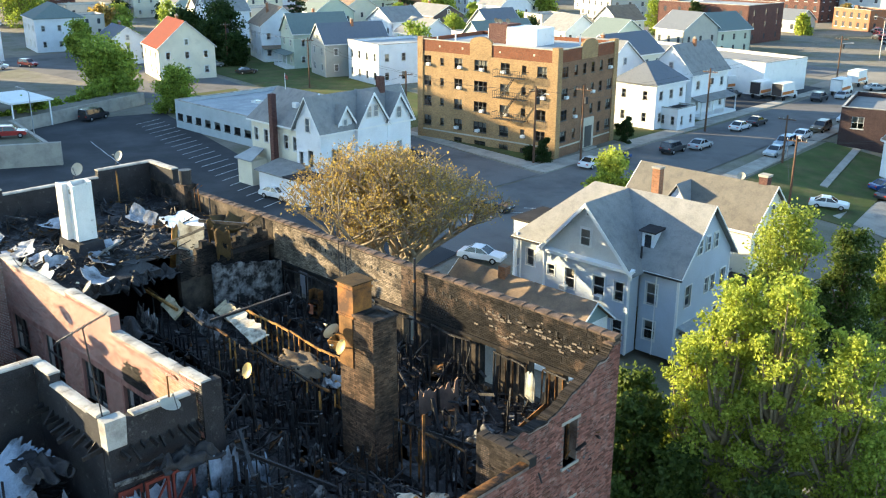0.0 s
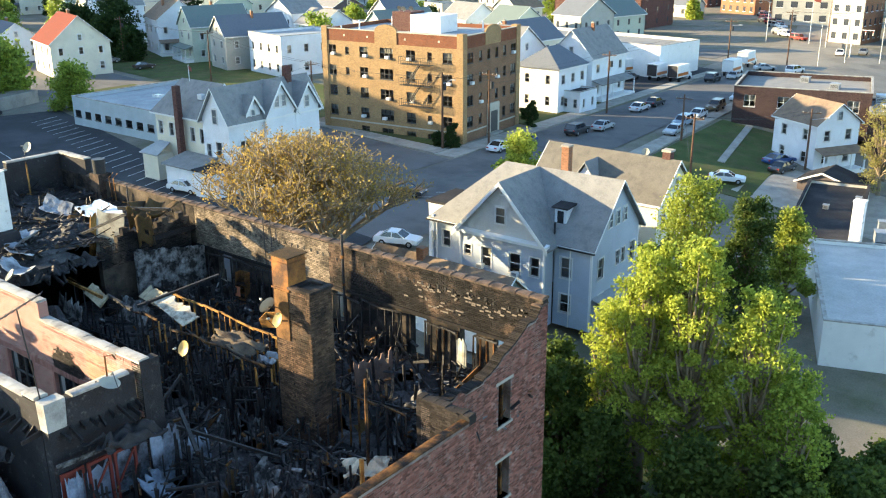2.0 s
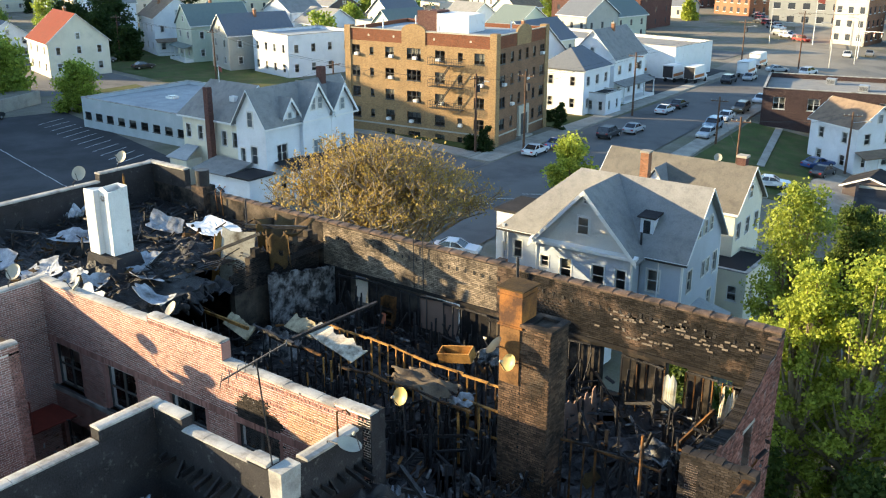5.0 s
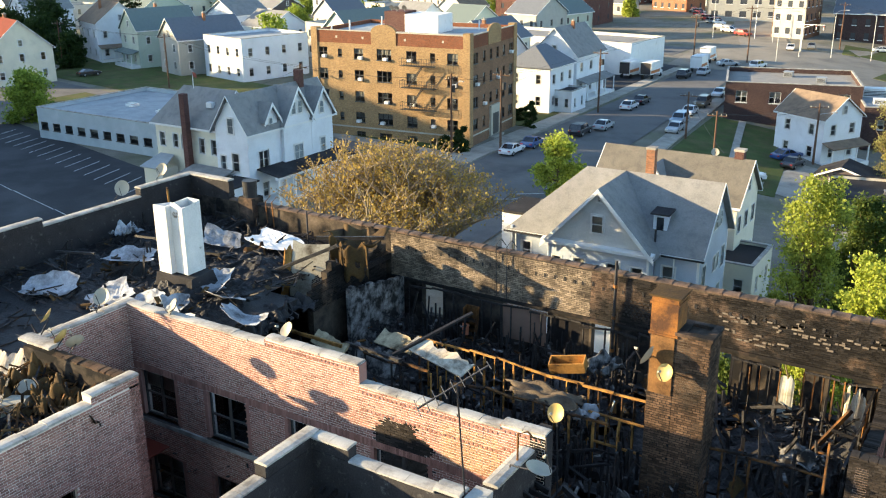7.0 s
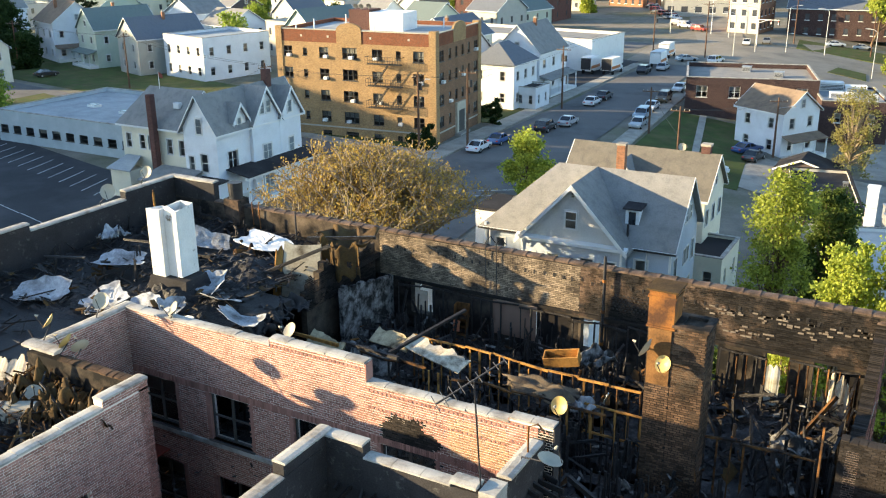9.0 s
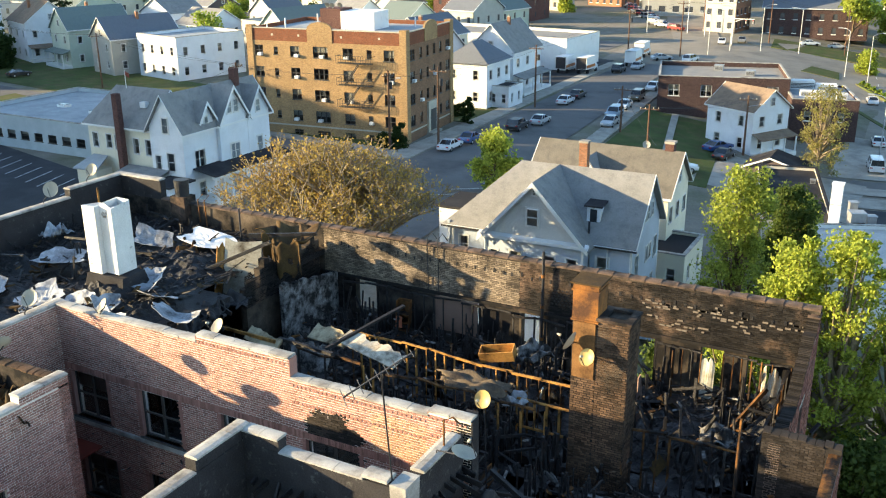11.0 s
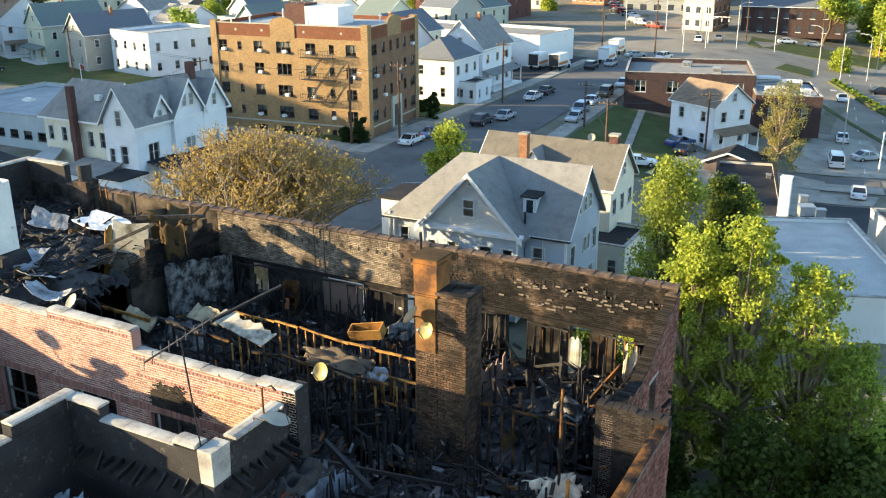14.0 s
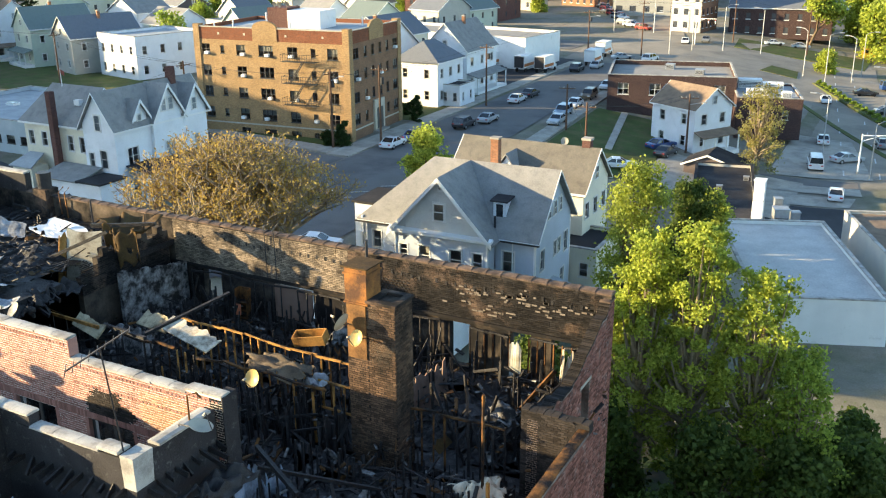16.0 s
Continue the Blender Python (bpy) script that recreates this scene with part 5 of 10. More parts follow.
def car(x, y, turn, rgb, kind="sedan", label="", z=None, name="car", far=False):
    """A parked car: body, cabin glass, four wheels, lamps."""
    key = "_".join(f"{int(c * 100)}" for c in rgb)
    if key not in CAR_PAINT:
        CAR_PAINT[key] = paint(key, rgb)
    pm = CAR_PAINT[key]
    ln, w = (4.6, 1.8) if kind == "sedan" else (4.7, 1.9) if kind == "suv" else (5.2, 2.0)
    prof = {
        "sedan": ([(-2.3, 0.35), (2.25, 0.35), (2.3, 0.62), (2.1, 0.8), (1.05, 0.93), (-1.55, 0.98), (-2.2, 0.93), (-2.32, 0.65)], [(0.95, 0.93), (0.2, 1.4), (-0.95, 1.43), (-1.7, 0.97)]),
        "suv": ([(-2.3, 0.42), (2.25, 0.42), (2.32, 0.75), (2.15, 0.98), (1.1, 1.08), (-2.25, 1.08), (-2.35, 0.8)], [(1.05, 1.06), (0.45, 1.68), (-1.95, 1.72), (-2.25, 1.06)]),
        "van": ([(-2.6, 0.4), (2.5, 0.4), (2.6, 0.8), (2.35, 1.05), (1.5, 1.2), (-2.6, 1.2)], [(1.55, 1.18), (0.95, 1.95), (-2.5, 2.0), (-2.6, 1.18)]),
    }[kind]
    ob = thing(name, (0, 0, 0), label, "van" if kind == "van" else "car", "parked cars")
    hw = w / 2
    g = Geo()
    body = prof[0]
    g.prism([(a, -hw + 0.05, b) for a, b in body], (0, w - 0.1, 0))
    g.prism([(a * 0.985, -hw, min(max(b, 0.45), 0.85 if kind == "sedan" else 0.98)) for a, b in body], (0, w, 0))
    part("body", g, pm, ob)
    c = prof[1]
    inset = 0.2
    lowr = [(c[0][0], c[0][1]), (c[3][0], c[3][1])]
    g = Geo()
    P = [(c[0][0], -hw + 0.08, c[0][1]), (c[0][0], hw - 0.08, c[0][1]), (c[3][0], hw - 0.08, c[3][1]), (c[3][0], -hw + 0.08, c[3][1]), (c[1][0], -hw + inset, c[1][1]), (c[1][0], hw - inset, c[1][1]), (c[2][0], hw - inset, c[2][1]), (c[2][0], -hw + inset, c[2][1])]
    g.hexa(P)
    part("window_glass", g, M["car_glass"], ob)
    g = Geo()
    g.hexa([(c[1][0] + 0.03, -hw + inset - 0.02, c[1][1] - 0.02), (c[1][0] + 0.03, hw - inset + 0.02, c[1][1] - 0.02), (c[2][0] - 0.03, hw - inset + 0.02, c[2][1] - 0.02), (c[2][0] - 0.03, -hw + inset - 0.02, c[2][1] - 0.02), (c[1][0] - 0.1, -hw + inset + 0.06, c[1][1] + 0.05), (c[1][0] - 0.1, hw - inset - 0.06, c[1][1] + 0.05), (c[2][0] + 0.1, hw - inset - 0.06, c[2][1] + 0.05), (c[2][0] + 0.1, -hw + inset + 0.06, c[2][1] + 0.05)])
    for s in (-1, 1):
        for i, j in ((0, 1), (3, 2)):
            a, b = Vector((c[i][0], s * (hw - 0.08), c[i][1])), Vector((c[j][0], s * (hw - inset), c[j][1]))
            g.beam(a, b, 0.09, 0.06)
        mx = (c[1][0] + c[2][0]) / 2
        g.beam((mx, s * (hw - 0.075), c[0][1]), (mx, s * (hw - inset + 0.01), c[1][1]), 0.09, 0.05)
    part("roof", g, pm, ob)
    for a in (-ln * 0.3, ln * 0.31):
        for s in (-1, 1):
            r = 0.33 if kind == "sedan" else 0.38
            t = part("wheel", Geo().tube((a, s * (hw - 0.2), r), (a, s * (hw + 0.01), r), r, r, 14), M["tyre"], ob)
            if far:
                continue
            part("rim", Geo().tube((a, s * (hw + 0.0), r), (a, s * (hw + 0.025), r), r * 0.6, r * 0.5, 10), M["rim"], t)
    for s in (-1, 1):
        if far:
            break
        zt = 0.68 if kind == "sedan" else 0.85
        part("headlight", Geo().box(body[2][0] - 0.12, body[2][0] + 0.02, s * (hw - 0.3) - 0.2, s * (hw - 0.3) + 0.2, zt - 0.08, zt + 0.06), M["lamp_clear"], ob)
        part("tail_light", Geo().box(-ln / 2 - 0.04, -ln / 2 + 0.1, s * (hw - 0.25) - 0.16, s * (hw - 0.25) + 0.16, zt, zt + 0.15), M["lamp_red"], ob)
    ob.matrix_basis = pose(x, y, (ground_z(x, y) if z is None else z) + 0.04, 0, 0, turn)
    return ob


def utility_pole(x, y, h, turn=0.0, arm=True, z=None, transformer=False, lamp=False, label="brown wooden utility pole with crossarm and wires"):
    z0 = ground_z(x, y) if z is None else z
    ob = thing("utility_pole", (x, y, z0), label, "pole", "utility poles")
    part("shaft", Geo().tube((x, y, z0 - 0.2), (x, y, z0 + h), 0.17, 0.11, 10), M["pole_wood"], ob)
    u = Vector((math.cos(radians(turn)), math.sin(radians(turn)), 0))
    c = Vector((x, y, z0 + h - 0.6))
    if arm:
        a = part("crossarm", Geo().beam(c - u * 1.2, c + u * 1.2, 0.1, 0.12), M["pole_wood"], ob)
        for k in (-1.1, -0.5, 0.5, 1.1):
            p = c + u * k
            part("insulator", Geo().tube(p + Vector((0, 0, 0.05)), p + Vector((0, 0, 0.25)), 0.05, 0.03, 6), M["stone"], a)
    if transformer:
        p = c + u * 0.4 + Vector((0, 0, -1.8))
        part("transformer", Geo().tube(p, p + Vector((0, 0, 0.9)), 0.25, 0.25, 10), M["dark_metal"], ob, "dark transformer can")
    if lamp:
        p = c + Vector((0, 0, -0.9))
        part("lamp_arm", Geo().tube(p, p + u * 1.8 + Vector((0, 0, 0.3)), 0.035).obox(Matrix.Translation(p + u * 2.0 + Vector((0, 0, 0.24))), 0.7, 0.25, 0.14), M["grey_metal"], ob)
    return c


def street_lamp(x, y, h, turn, z=None):
    z0 = ground_z(x, y) if z is None else z
    ob = thing("street_lamp", (x, y, z0), "pale metal street lamp with a curved arm", "lamp", "street lamps")
    u = Vector((math.cos(radians(turn)), math.sin(radians(turn)), 0))
    b = Vector((x, y, z0))
    part("post", Geo().tube(b, b + Vector((0, 0, h)), 0.11, 0.07, 8), M["grey_metal"], ob)
    t = b + Vector((0, 0, h))
    part("arm", Geo().path([t, t + u * 0.8 + Vector((0, 0, 0.5)), t + u * 2.0 + Vector((0, 0, 0.65))], 0.05), M["grey_metal"], ob)
    part("lantern", Geo().obox(Matrix.Translation(t + u * 2.2 + Vector((0, 0, 0.52))), 0.9, 0.32, 0.18), M["grey_metal"], ob)


def cable(name, pts, sag=0.6, r=0.02, label="black overhead wire strung between poles", mat="iron"):
    g = Geo()
    for p, q in zip(pts, pts[1:]):
        p, q = Vector(p), Vector(q)
        n = 14
        line = [p.lerp(q, i / n) - Vector((0, 0, sag * 4 * (i / n) * (1 - i / n))) for i in range(n + 1)]
        g.path(line, r, 4)
    return solid(name, g, M[mat], label, "wire")


def satellite_dish(x, y, z, turn, tilt, r=0.27, label="grey satellite dish on a bracket", mount=(0, 0, -0.45), mat="dish", foot=None):
    ob = thing("satellite_dish", (x, y, z), label, "satellite dish", "satellite dishes")
    m = pose(x, y, z, 90 - tilt, 0, turn)
    f = m @ Matrix.Translation((0, 0, -0.10)) @ Matrix.Diagonal((1, 1, -1, 1))
    g = Geo()
    b = len(g.v)
    nu, nv = 18, 4
    for side, d in ((0, 0.0), (1, 0.012)):
        for j in range(nv + 1):
            rr = r * j / nv
            for i in range(nu):
                a = 6.28319 * i / nu
                g.v.append(tuple(m @ Vector((rr * math.cos(a) * 1.0, rr * math.sin(a) * 1.1, 0.1 * (rr / r) ** 2 - 0.1 - d))))
    for side in (0, 1):
        o = side * (nv + 1) * nu
        for j in range(nv):
            for i in range(nu):
                k = (i + 1) % nu
                q = (o + j * nu + i, o + (j + 1) * nu + i, o + (j + 1) * nu + k, o + j * nu + k)
                g.f.append(q if side == 0 else q[::-1])
                g.m.append(0)
    part("reflector", g, M[mat], ob, smooth=True)
    c, tip = m @ Vector((0, -r * 1.05, -0.02)), m @ Vector((0, -r * 0.2, 0.42))
    arm = part("feed_arm", Geo().tube(c, tip, 0.014, 0.014, 6), M["dark_metal"], ob)
    part("feed_horn", Geo().tube(tip, m @ Vector((0, -r * 0.1, 0.32)), 0.03, 0.045, 8), M["dish"], arm)
    back = m @ Vector((0, 0, -0.13))
    ft = Vector(foot) if foot else Vector((x, y, z)) + Vector(mount)
    part("bracket", Geo().path([back, ft + Vector((0, 0, 0.12)), ft], 0.022, 6), M["dark_metal"], ob)
    return ob

# ---- blue-grey house behind the burnt building ----
def blue_house():
    ob = thing("blue_grey_house", (-39, 63, -0.7), "blue-grey clapboard house with cross gables and grey shingle roof", "house")
    zb, ze, zr = -0.7, 6.7, 11.1
    x0, x1, y0, y1 = -47.6, -32.0, 58.9, 67.3
    gx0, gx1, gy = -43.6, -35.4, 57.3
    W = M["blue_siding"]
    wall_windows(ob, None, (x0, y0, 0), (1, 0, 0), gx0 - x0, zb, ze, [(1.3, 4.6, 0.8, 1.5)], W, seed=3)
    wall_windows(ob, None, (gx0, gy, 0), (1, 0, 0), gx1 - gx0, zb, ze, [(0.7, 5.0, 0.7, 0.9), (2.6, 4.3, 0.95, 1.7), (5.4, 4.3, 1.05, 1.7), (7.3, 4.4, 0.85, 1.6), (1.6, 1.2, 0.9, 1.6), (5.4, 1.2, 0.9, 1.6), (7.3, 1.2, 0.9, 1.6)], W, seed=4)
    wall_windows(ob, None, (gx1, gy, 0), (0, 1, 0), y0 - gy, zb, ze, [], W)
    wall_windows(ob, None, (gx0, y0, 0), (0, -1, 0), y0 - gy, zb, ze, [], W)
    wall_windows(ob, None, (gx1, y0, 0), (1, 0, 0), x1 - gx1, zb, ze, [(1.1, 4.2, 1.0, 1.75), (1.1, 1.2, 1.0, 1.6)], W, seed=5)
    wall_windows(ob, None, (x1, y0, 0), (0, 1, 0), y1 - y0, zb, ze, [(1.6, 4.2, 0.9, 1.7), (4.6, 4.6, 0.6, 1.2), (5.6, 4.6, 0.6, 1.2), (7.3, 4.2, 0.9, 1.7), (1.8, 1.2, 0.9, 1.6), (6.6, 1.2, 0.9, 1.6)], W, seed=6)
    wall_windows(ob, None, (x1, y1, 0), (-1, 0, 0), x1 - x0, zb, ze, rows_of(15.6, 4, 4.3), W, seed=7)
    wall_windows(ob, None, (x0, y1, 0), (0, -1, 0), y1 - y0, zb, ze, rows_of(10, 3, 4.3), W, seed=8)
    c = (y0 + y1) / 2
    g = Geo().prism([(x1, y0, ze), (x1, c, zr), (x1, y1, ze)], (-0.2, 0, 0))
    part("gable_wall", g, M["blue_siding"], ob)
    gc = (gx0 + gx1) / 2
    g = Geo().prism([(gx0, gy, ze), (gc, gy, zr - 0.1), (gx1, gy, ze)], (0, 0.2, 0))
    part("gable_wall", g, M["grey_shake"], ob, "pale weathered shingle gable")
    add_window(ob, frame_at((gc - 0.1, gy, 7.6), (1, 0, 0)), 0.95, 1.4, trim=True, depth=-0.12)
    add_window(ob, frame_at((gc, gy, 10.1), (1, 0, 0)), 0.3, 0.5, trim=True, depth=-0.12)
    for yy in (61.8, 63.1, 64.4):
        add_window(ob, frame_at((x1, yy, 7.5), (0, 1, 0)), 0.6, 1.2, trim=True, depth=-0.12)
    gable_roof(ob, x0, x1, y0, y1, ze, zr, "x", M["grey_roof"], over=0.45, hip=(5.2, 0.0))
    # front gable roof, dying into the main slope
    gw = (gx1 - gx0) / 2
    sl = (zr - ze) / gw
    e = 0.55
    ms = (zr - ze) / (c - y0)
    g = Geo()
    for s in (-1, 1):
        be = gc + s * (gw + e)
        zeo = ze - sl * e
        yb = y0 + (zeo - ze) / ms
        q = [(be, gy - 0.5, zeo), (gc, gy - 0.5, zr), (gc, c - 0.02, zr), (be, yb, zeo)]
        g.prism(q if s > 0 else q[::-1], (0, 0, 0.17))
    rf = part("front_roof", g, M["grey_roof"], ob)
    t = Geo()
    for s in (-1, 1):
        be, zeo = gc + s * (gw + e), ze - sl * e
        q = [(be, gy - 0.56, zeo - 0.2), (gc, gy - 0.56, zr - 0.22), (gc, gy - 0.56, zr + 0.17), (be, gy - 0.56, zeo + 0.17)]
        t.prism(q if s > 0 else q[::-1], (0, -0.07, 0))
    part("rake_board", t, M["trim"], rf, "white rake boards")
    # pent ledge across the gable and return eaves
    t = Geo().prism([(gx0 - 0.5, gy - 0.55, ze - 0.35), (gx1 + 0.5, gy - 0.55, ze - 0.35), (gx1 + 0.5, gy - 0.55, ze - 0.12), (gx1 + 0.5, gy, ze + 0.1), (gx0 - 0.5, gy, ze + 0.1), (gx0 - 0.5, gy - 0.55, ze - 0.12)][:3] + [(gx0 - 0.5, gy - 0.55, ze - 0.12)][:0] + [(gx0 - 0.5, gy - 0.55, ze - 0.1)], (0, 0.5, 0.12))
    part("pent_board", t, M["trim"], ob, "white ledge under the gable")
    part("gutter", Geo().box(gx1 + 0.6, x1 + 0.5, y0 - 0.62, y0 - 0.45, ze - 0.52, ze - 0.38).box(x0 - 0.5, gx0 - 0.6, y0 - 0.62, y0 - 0.45, ze - 0.52, ze - 0.38), M["dark_metal"], ob, "dark gutter")
    part("downpipe", Geo().tube((x1 - 1.9, y0 - 0.08, zb), (x1 - 1.9, y0 - 0.08, ze - 0.4), 0.06), M["trim"], ob, "white downpipe")
    part("downpipe", Geo().tube((x0 + 0.5, y0 - 0.3, zb), (x0 + 0.5, y0 - 0.3, ze - 0.4), 0.07), M["trim"], ob, "white downpipe")
    for cx, cy in ((gx0, gy), (gx1, gy), (x0, y0), (x1, y0), (x1, y1)):
        sx = -1 if cx in (gx0, x0) else 1
        sy = 1 if cy == y1 else -1
        xs, ys = sorted((cx + sx * 0.03, cx - sx * 0.14)), sorted((cy + sy * 0.03, cy - sy * 0.14))
        part("corner_board", Geo().box(xs[0], xs[1], ys[0], ys[1], zb, ze - 0.35), M["trim"], ob, "white corner board")
    # small dormer
    dz, dx, dy = 7.75, -35.45, 59.8
    d = part("dormer", Geo().box(dx - 0.55, dx + 0.55, dy, dy + 1.9, dz - 0.5, dz + 1.25), M["white_siding"], ob, "small white dormer")
    part("dormer_roof", Geo().prism([(dx - 0.75, dy - 0.25, dz + 1.26), (dx + 0.75, dy - 0.25, dz + 1.26), (dx + 0.75, dy + 2.3, dz + 1.45), (dx - 0.75, dy + 2.3, dz + 1.45)], (0, 0, 0.12)), M["tar_roof"], d)
    part("dormer_window", Geo().box(dx - 0.28, dx + 0.28, dy - 0.03, dy - 0.005, dz, dz + 1.05), M["car_glass"], d)
    part("vent_pipe", Geo().tube((dx - 0.1, dy - 0.7, 6.8), (dx - 0.1, dy - 0.7, 8.0), 0.09), M["dark_metal"], ob)
    ch = part("chimney", Geo().box(-38.6, -37.9, 65.2, 65.9, 8.0, 12.7), M["orange_brick"], ob, "red brick ridge chimney")
    part("chimney_cap", Geo().box(-38.66, -37.84, 65.14, 65.96, 12.7, 12.85), M["concrete"], ch)
    # flat-roofed bay on the west
    part("side_bay", Geo().box(x0 - 1.6, x0 + 0.8, 60.2, 64.5, zb, 7.2), M["white_siding"], ob, "white flat-roofed side bay")
    part("bay_roof", Geo().box(x0 - 1.8, x0 + 1.0, 60.0, 64.7, 7.21, 7.4), M["tar_roof"], ob)
    # lean-to on the east side
    part("lean_to", Geo().box(x1, x1 + 2.4, 59.5, 63.0, zb - 0.6, 1.4), M["blue_siding"], ob)
    part("lean_to_roof", Geo().prism([(x1, 59.2, 2.0), (x1, 63.3, 2.0), (x1 + 2.7, 63.3, 1.3), (x1 + 2.7, 59.2, 1.3)][::-1], (0, 0, 0.12)), M["flat_roof"], ob)
    c = Vector((-39.4, 60.0, 0))
    ob.matrix_basis = Matrix.Translation(c) @ Matrix.Rotation(radians(2.0), 4, "Z") @ Matrix.Translation(-c) @ ob.matrix_basis
    return ob


M["grey_shake"] = boards("weathered_shakes", (0.62, 0.6, 0.56), 0.18, dirt=(0.5, 0.48, 0.45))
blue_house()

# ---- white house with three gables, and the flat building beside it ----
def white_house():
    """A narrow gabled block along the street with cross gables, and a lower-eaved wing to the west."""
    ob = thing("white_gabled_house", (-84, 70, 1.5), "white clapboard house with three street gables and grey roof", "house")
    zb, ze, zr = 1.4, 9.8, 13.2
    x0, x1, y0, y1 = -87.7, -83.1, 64.7, 79.0
    mid = (x0 + x1) / 2
    wall_windows(ob, None, (x0, y0, 0), (1, 0, 0), x1 - x0, zb, ze, [(0.9, 3.7, 0.7, 1.6), (2.7, 3.7, 0.95, 2.0)], M["white_siding"], seed=2)
    wall_windows(ob, None, (x1, y0, 0), (0, 1, 0), y1 - y0, zb, ze, [(2.4, 3.9, 1.5, 1.9, 2), (2.4, 0.7, 0.9, 1.6)], M["white_siding"], seed=3)
    wall_windows(ob, None, (x1, y1, 0), (-1, 0, 0), x1 - x0, zb, ze, rows_of(4.4, 2, 4.6), M["white_siding"], seed=4)
    wall_windows(ob, None, (x0, y1, 0), (0, -1, 0), y1 - y0, zb, ze, rows_of(7.5, 3, 4.6), M["white_siding"], seed=5)
    gable_roof(ob, x0, x1, y0, y1, ze, zr, "y", M["grey_roof"], over=0.42)
    for y, t in ((y0, 0.2), (y1, -0.2)):
        part("gable_wall", Geo().prism([(x0, y, ze), (x1, y, ze), (mid, y, zr - 0.1)], (0, t, 0)), M["white_siding"], ob)
    add_window(ob, frame_at((mid, y0, ze - 0.6), (1, 0, 0)), 0.85, 1.7, trim=True, depth=-0.06)
    # gables on the street side
    for c, hw, zt, ww in ((68.4, 1.05, 12.1, 0.6), (72.3, 2.35, 13.3, 1.5), (76.6, 1.9, 12.7, 0.9)):
        zl = zt - hw * 1.5
        xo = x1 + (0.45 if hw > 1.5 else 0.05)
        drop = 0.003 if hw > 1.5 else 1.2
        if hw > 1.5:
            part("bay_wall", Geo().box(x1 + 0.01, xo, c - hw, c + hw, zb, zl - 0.01), M["white_siding"], ob)
            for zz in (zb + 0.7, zb + 3.9):
                add_window(ob, frame_at((xo, c, zz), (0, 1, 0)), 1.5 if ww > 1 else 0.9, 1.7, sashes=2 if ww > 1 else 1, trim=True, depth=-0.06)
        part("gable_wall", Geo().prism([(xo, c - hw, zl - drop), (xo, c + hw, zl - drop), (xo, c + hw, zl), (xo, c, zt - 0.1), (xo, c - hw, zl)], (x1 - 0.2 - xo, 0, 0)), M["white_siding"], ob)
        g = Geo()
        back = 0.45 + (zt - ze) / 1.55
        for s in (-1, 1):
            q = [(xo + 0.4, c + s * (hw + 0.3), zl - 0.45), (xo + 0.4, c, zt), (x1 - back, c, zt), (x1 - back * 0.3, c + s * (hw + 0.3), zl - 0.45)]
            g.prism(q[::-1] if s > 0 else q, (0, 0, 0.14))
        r_ = part("gable_roof", g, M["grey_roof"], ob)
        for s in (-1, 1):
            q = [(xo + 0.42, c + s * (hw + 0.33), zl - 0.68), (xo + 0.42, c, zt - 0.22), (xo + 0.42, c, zt + 0.16), (xo + 0.42, c + s * (hw + 0.33), zl - 0.32)]
            part("rake_board", Geo().prism(q if s > 0 else q[::-1], (0.07, 0, 0)), M["trim"], r_)
        for k in ((-0.5, 0.5) if ww > 1 else (0,)):
            add_window(ob, frame_at((xo, c + k * 1.1, zt - 2.9), (0, 1, 0)), min(0.75, ww), 1.4, trim=True, depth=-0.06)
    # west wing
    wx, wy0, wy1, we, wr = -97.6, 65.2, 71.2, 9.6, 13.0
    wall_windows(ob, None, (wx, wy0, 0), (1, 0, 0), x0 - wx + 0.19, zb, we, [(1.0, 5.2, 0.75, 1.6), (3.1, 5.2, 0.75, 1.6), (4.4, 5.2, 0.75, 1.6), (7.2, 5.0, 0.75, 1.7), (9.0, 5.0, 0.75, 1.7), (1.6, 1.2, 0.8, 1.6), (7.4, 1.2, 0.8, 1.6)], M["cream_siding"], seed=6)
    wall_windows(ob, None, (wx, wy1, 0), (0, -1, 0), wy1 - wy0, zb, we, rows_of(6, 2, 4.8), M["cream_siding"], seed=7)
    wall_windows(ob, None, (x0, wy1, 0), (-1, 0, 0), x0 - wx, zb, we, rows_of(9.5, 3, 4.8), M["cream_siding"], seed=8)
    gable_roof(ob, wx, x0 - 0.3, wy0, wy1, we, wr, "x", M["grey_roof"], over=0.42, hip=(2.4, 0.0))
    part("chimney_flue", Geo().box(-92.2, -91.5, 64.1, 64.8, 1.5, 13.0), M["red_brick"], ob, "tall dark red flue against the wall")
    part("ridge_chimney", Geo().box(-85.7, -84.9, 75.6, 76.4, 12.6, 14.6), M["red_brick"], ob)
    part("skylight", Geo().box(-90.4, -89.6, 66.3, 66.9, 11.3, 11.9), M["white_paint"], ob)
    # bay and porches
    part("side_bay", Geo().box(-97.2, -94.2, 62.6, 64.85, zb, 4.6), M["cream_siding"], ob)
    part("bay_roof", Geo().prism([(-97.5, 62.3, 4.6), (-93.9, 62.3, 4.6), (-94.6, 64.85, 5.7), (-96.8, 64.85, 5.7)], (0, 0, 0.14)), M["flat_roof"], ob)
    part("porch", Geo().box(-91.0, -85.2, 61.4, 64.6, zb, 4.3), M["white_siding"], ob)
    part("porch_roof", Geo().prism([(-91.4, 61.0, 4.31), (-85.35, 61.0, 4.31), (-85.35, 64.6, 5.1), (-91.4, 64.8, 5.1)], (0, 0, 0.16)), M["grey_roof"], ob)
    part("front_porch", Geo().box(-85.1, -82.0, 61.0, 64.6, zb, 4.5), M["white_siding"], ob)
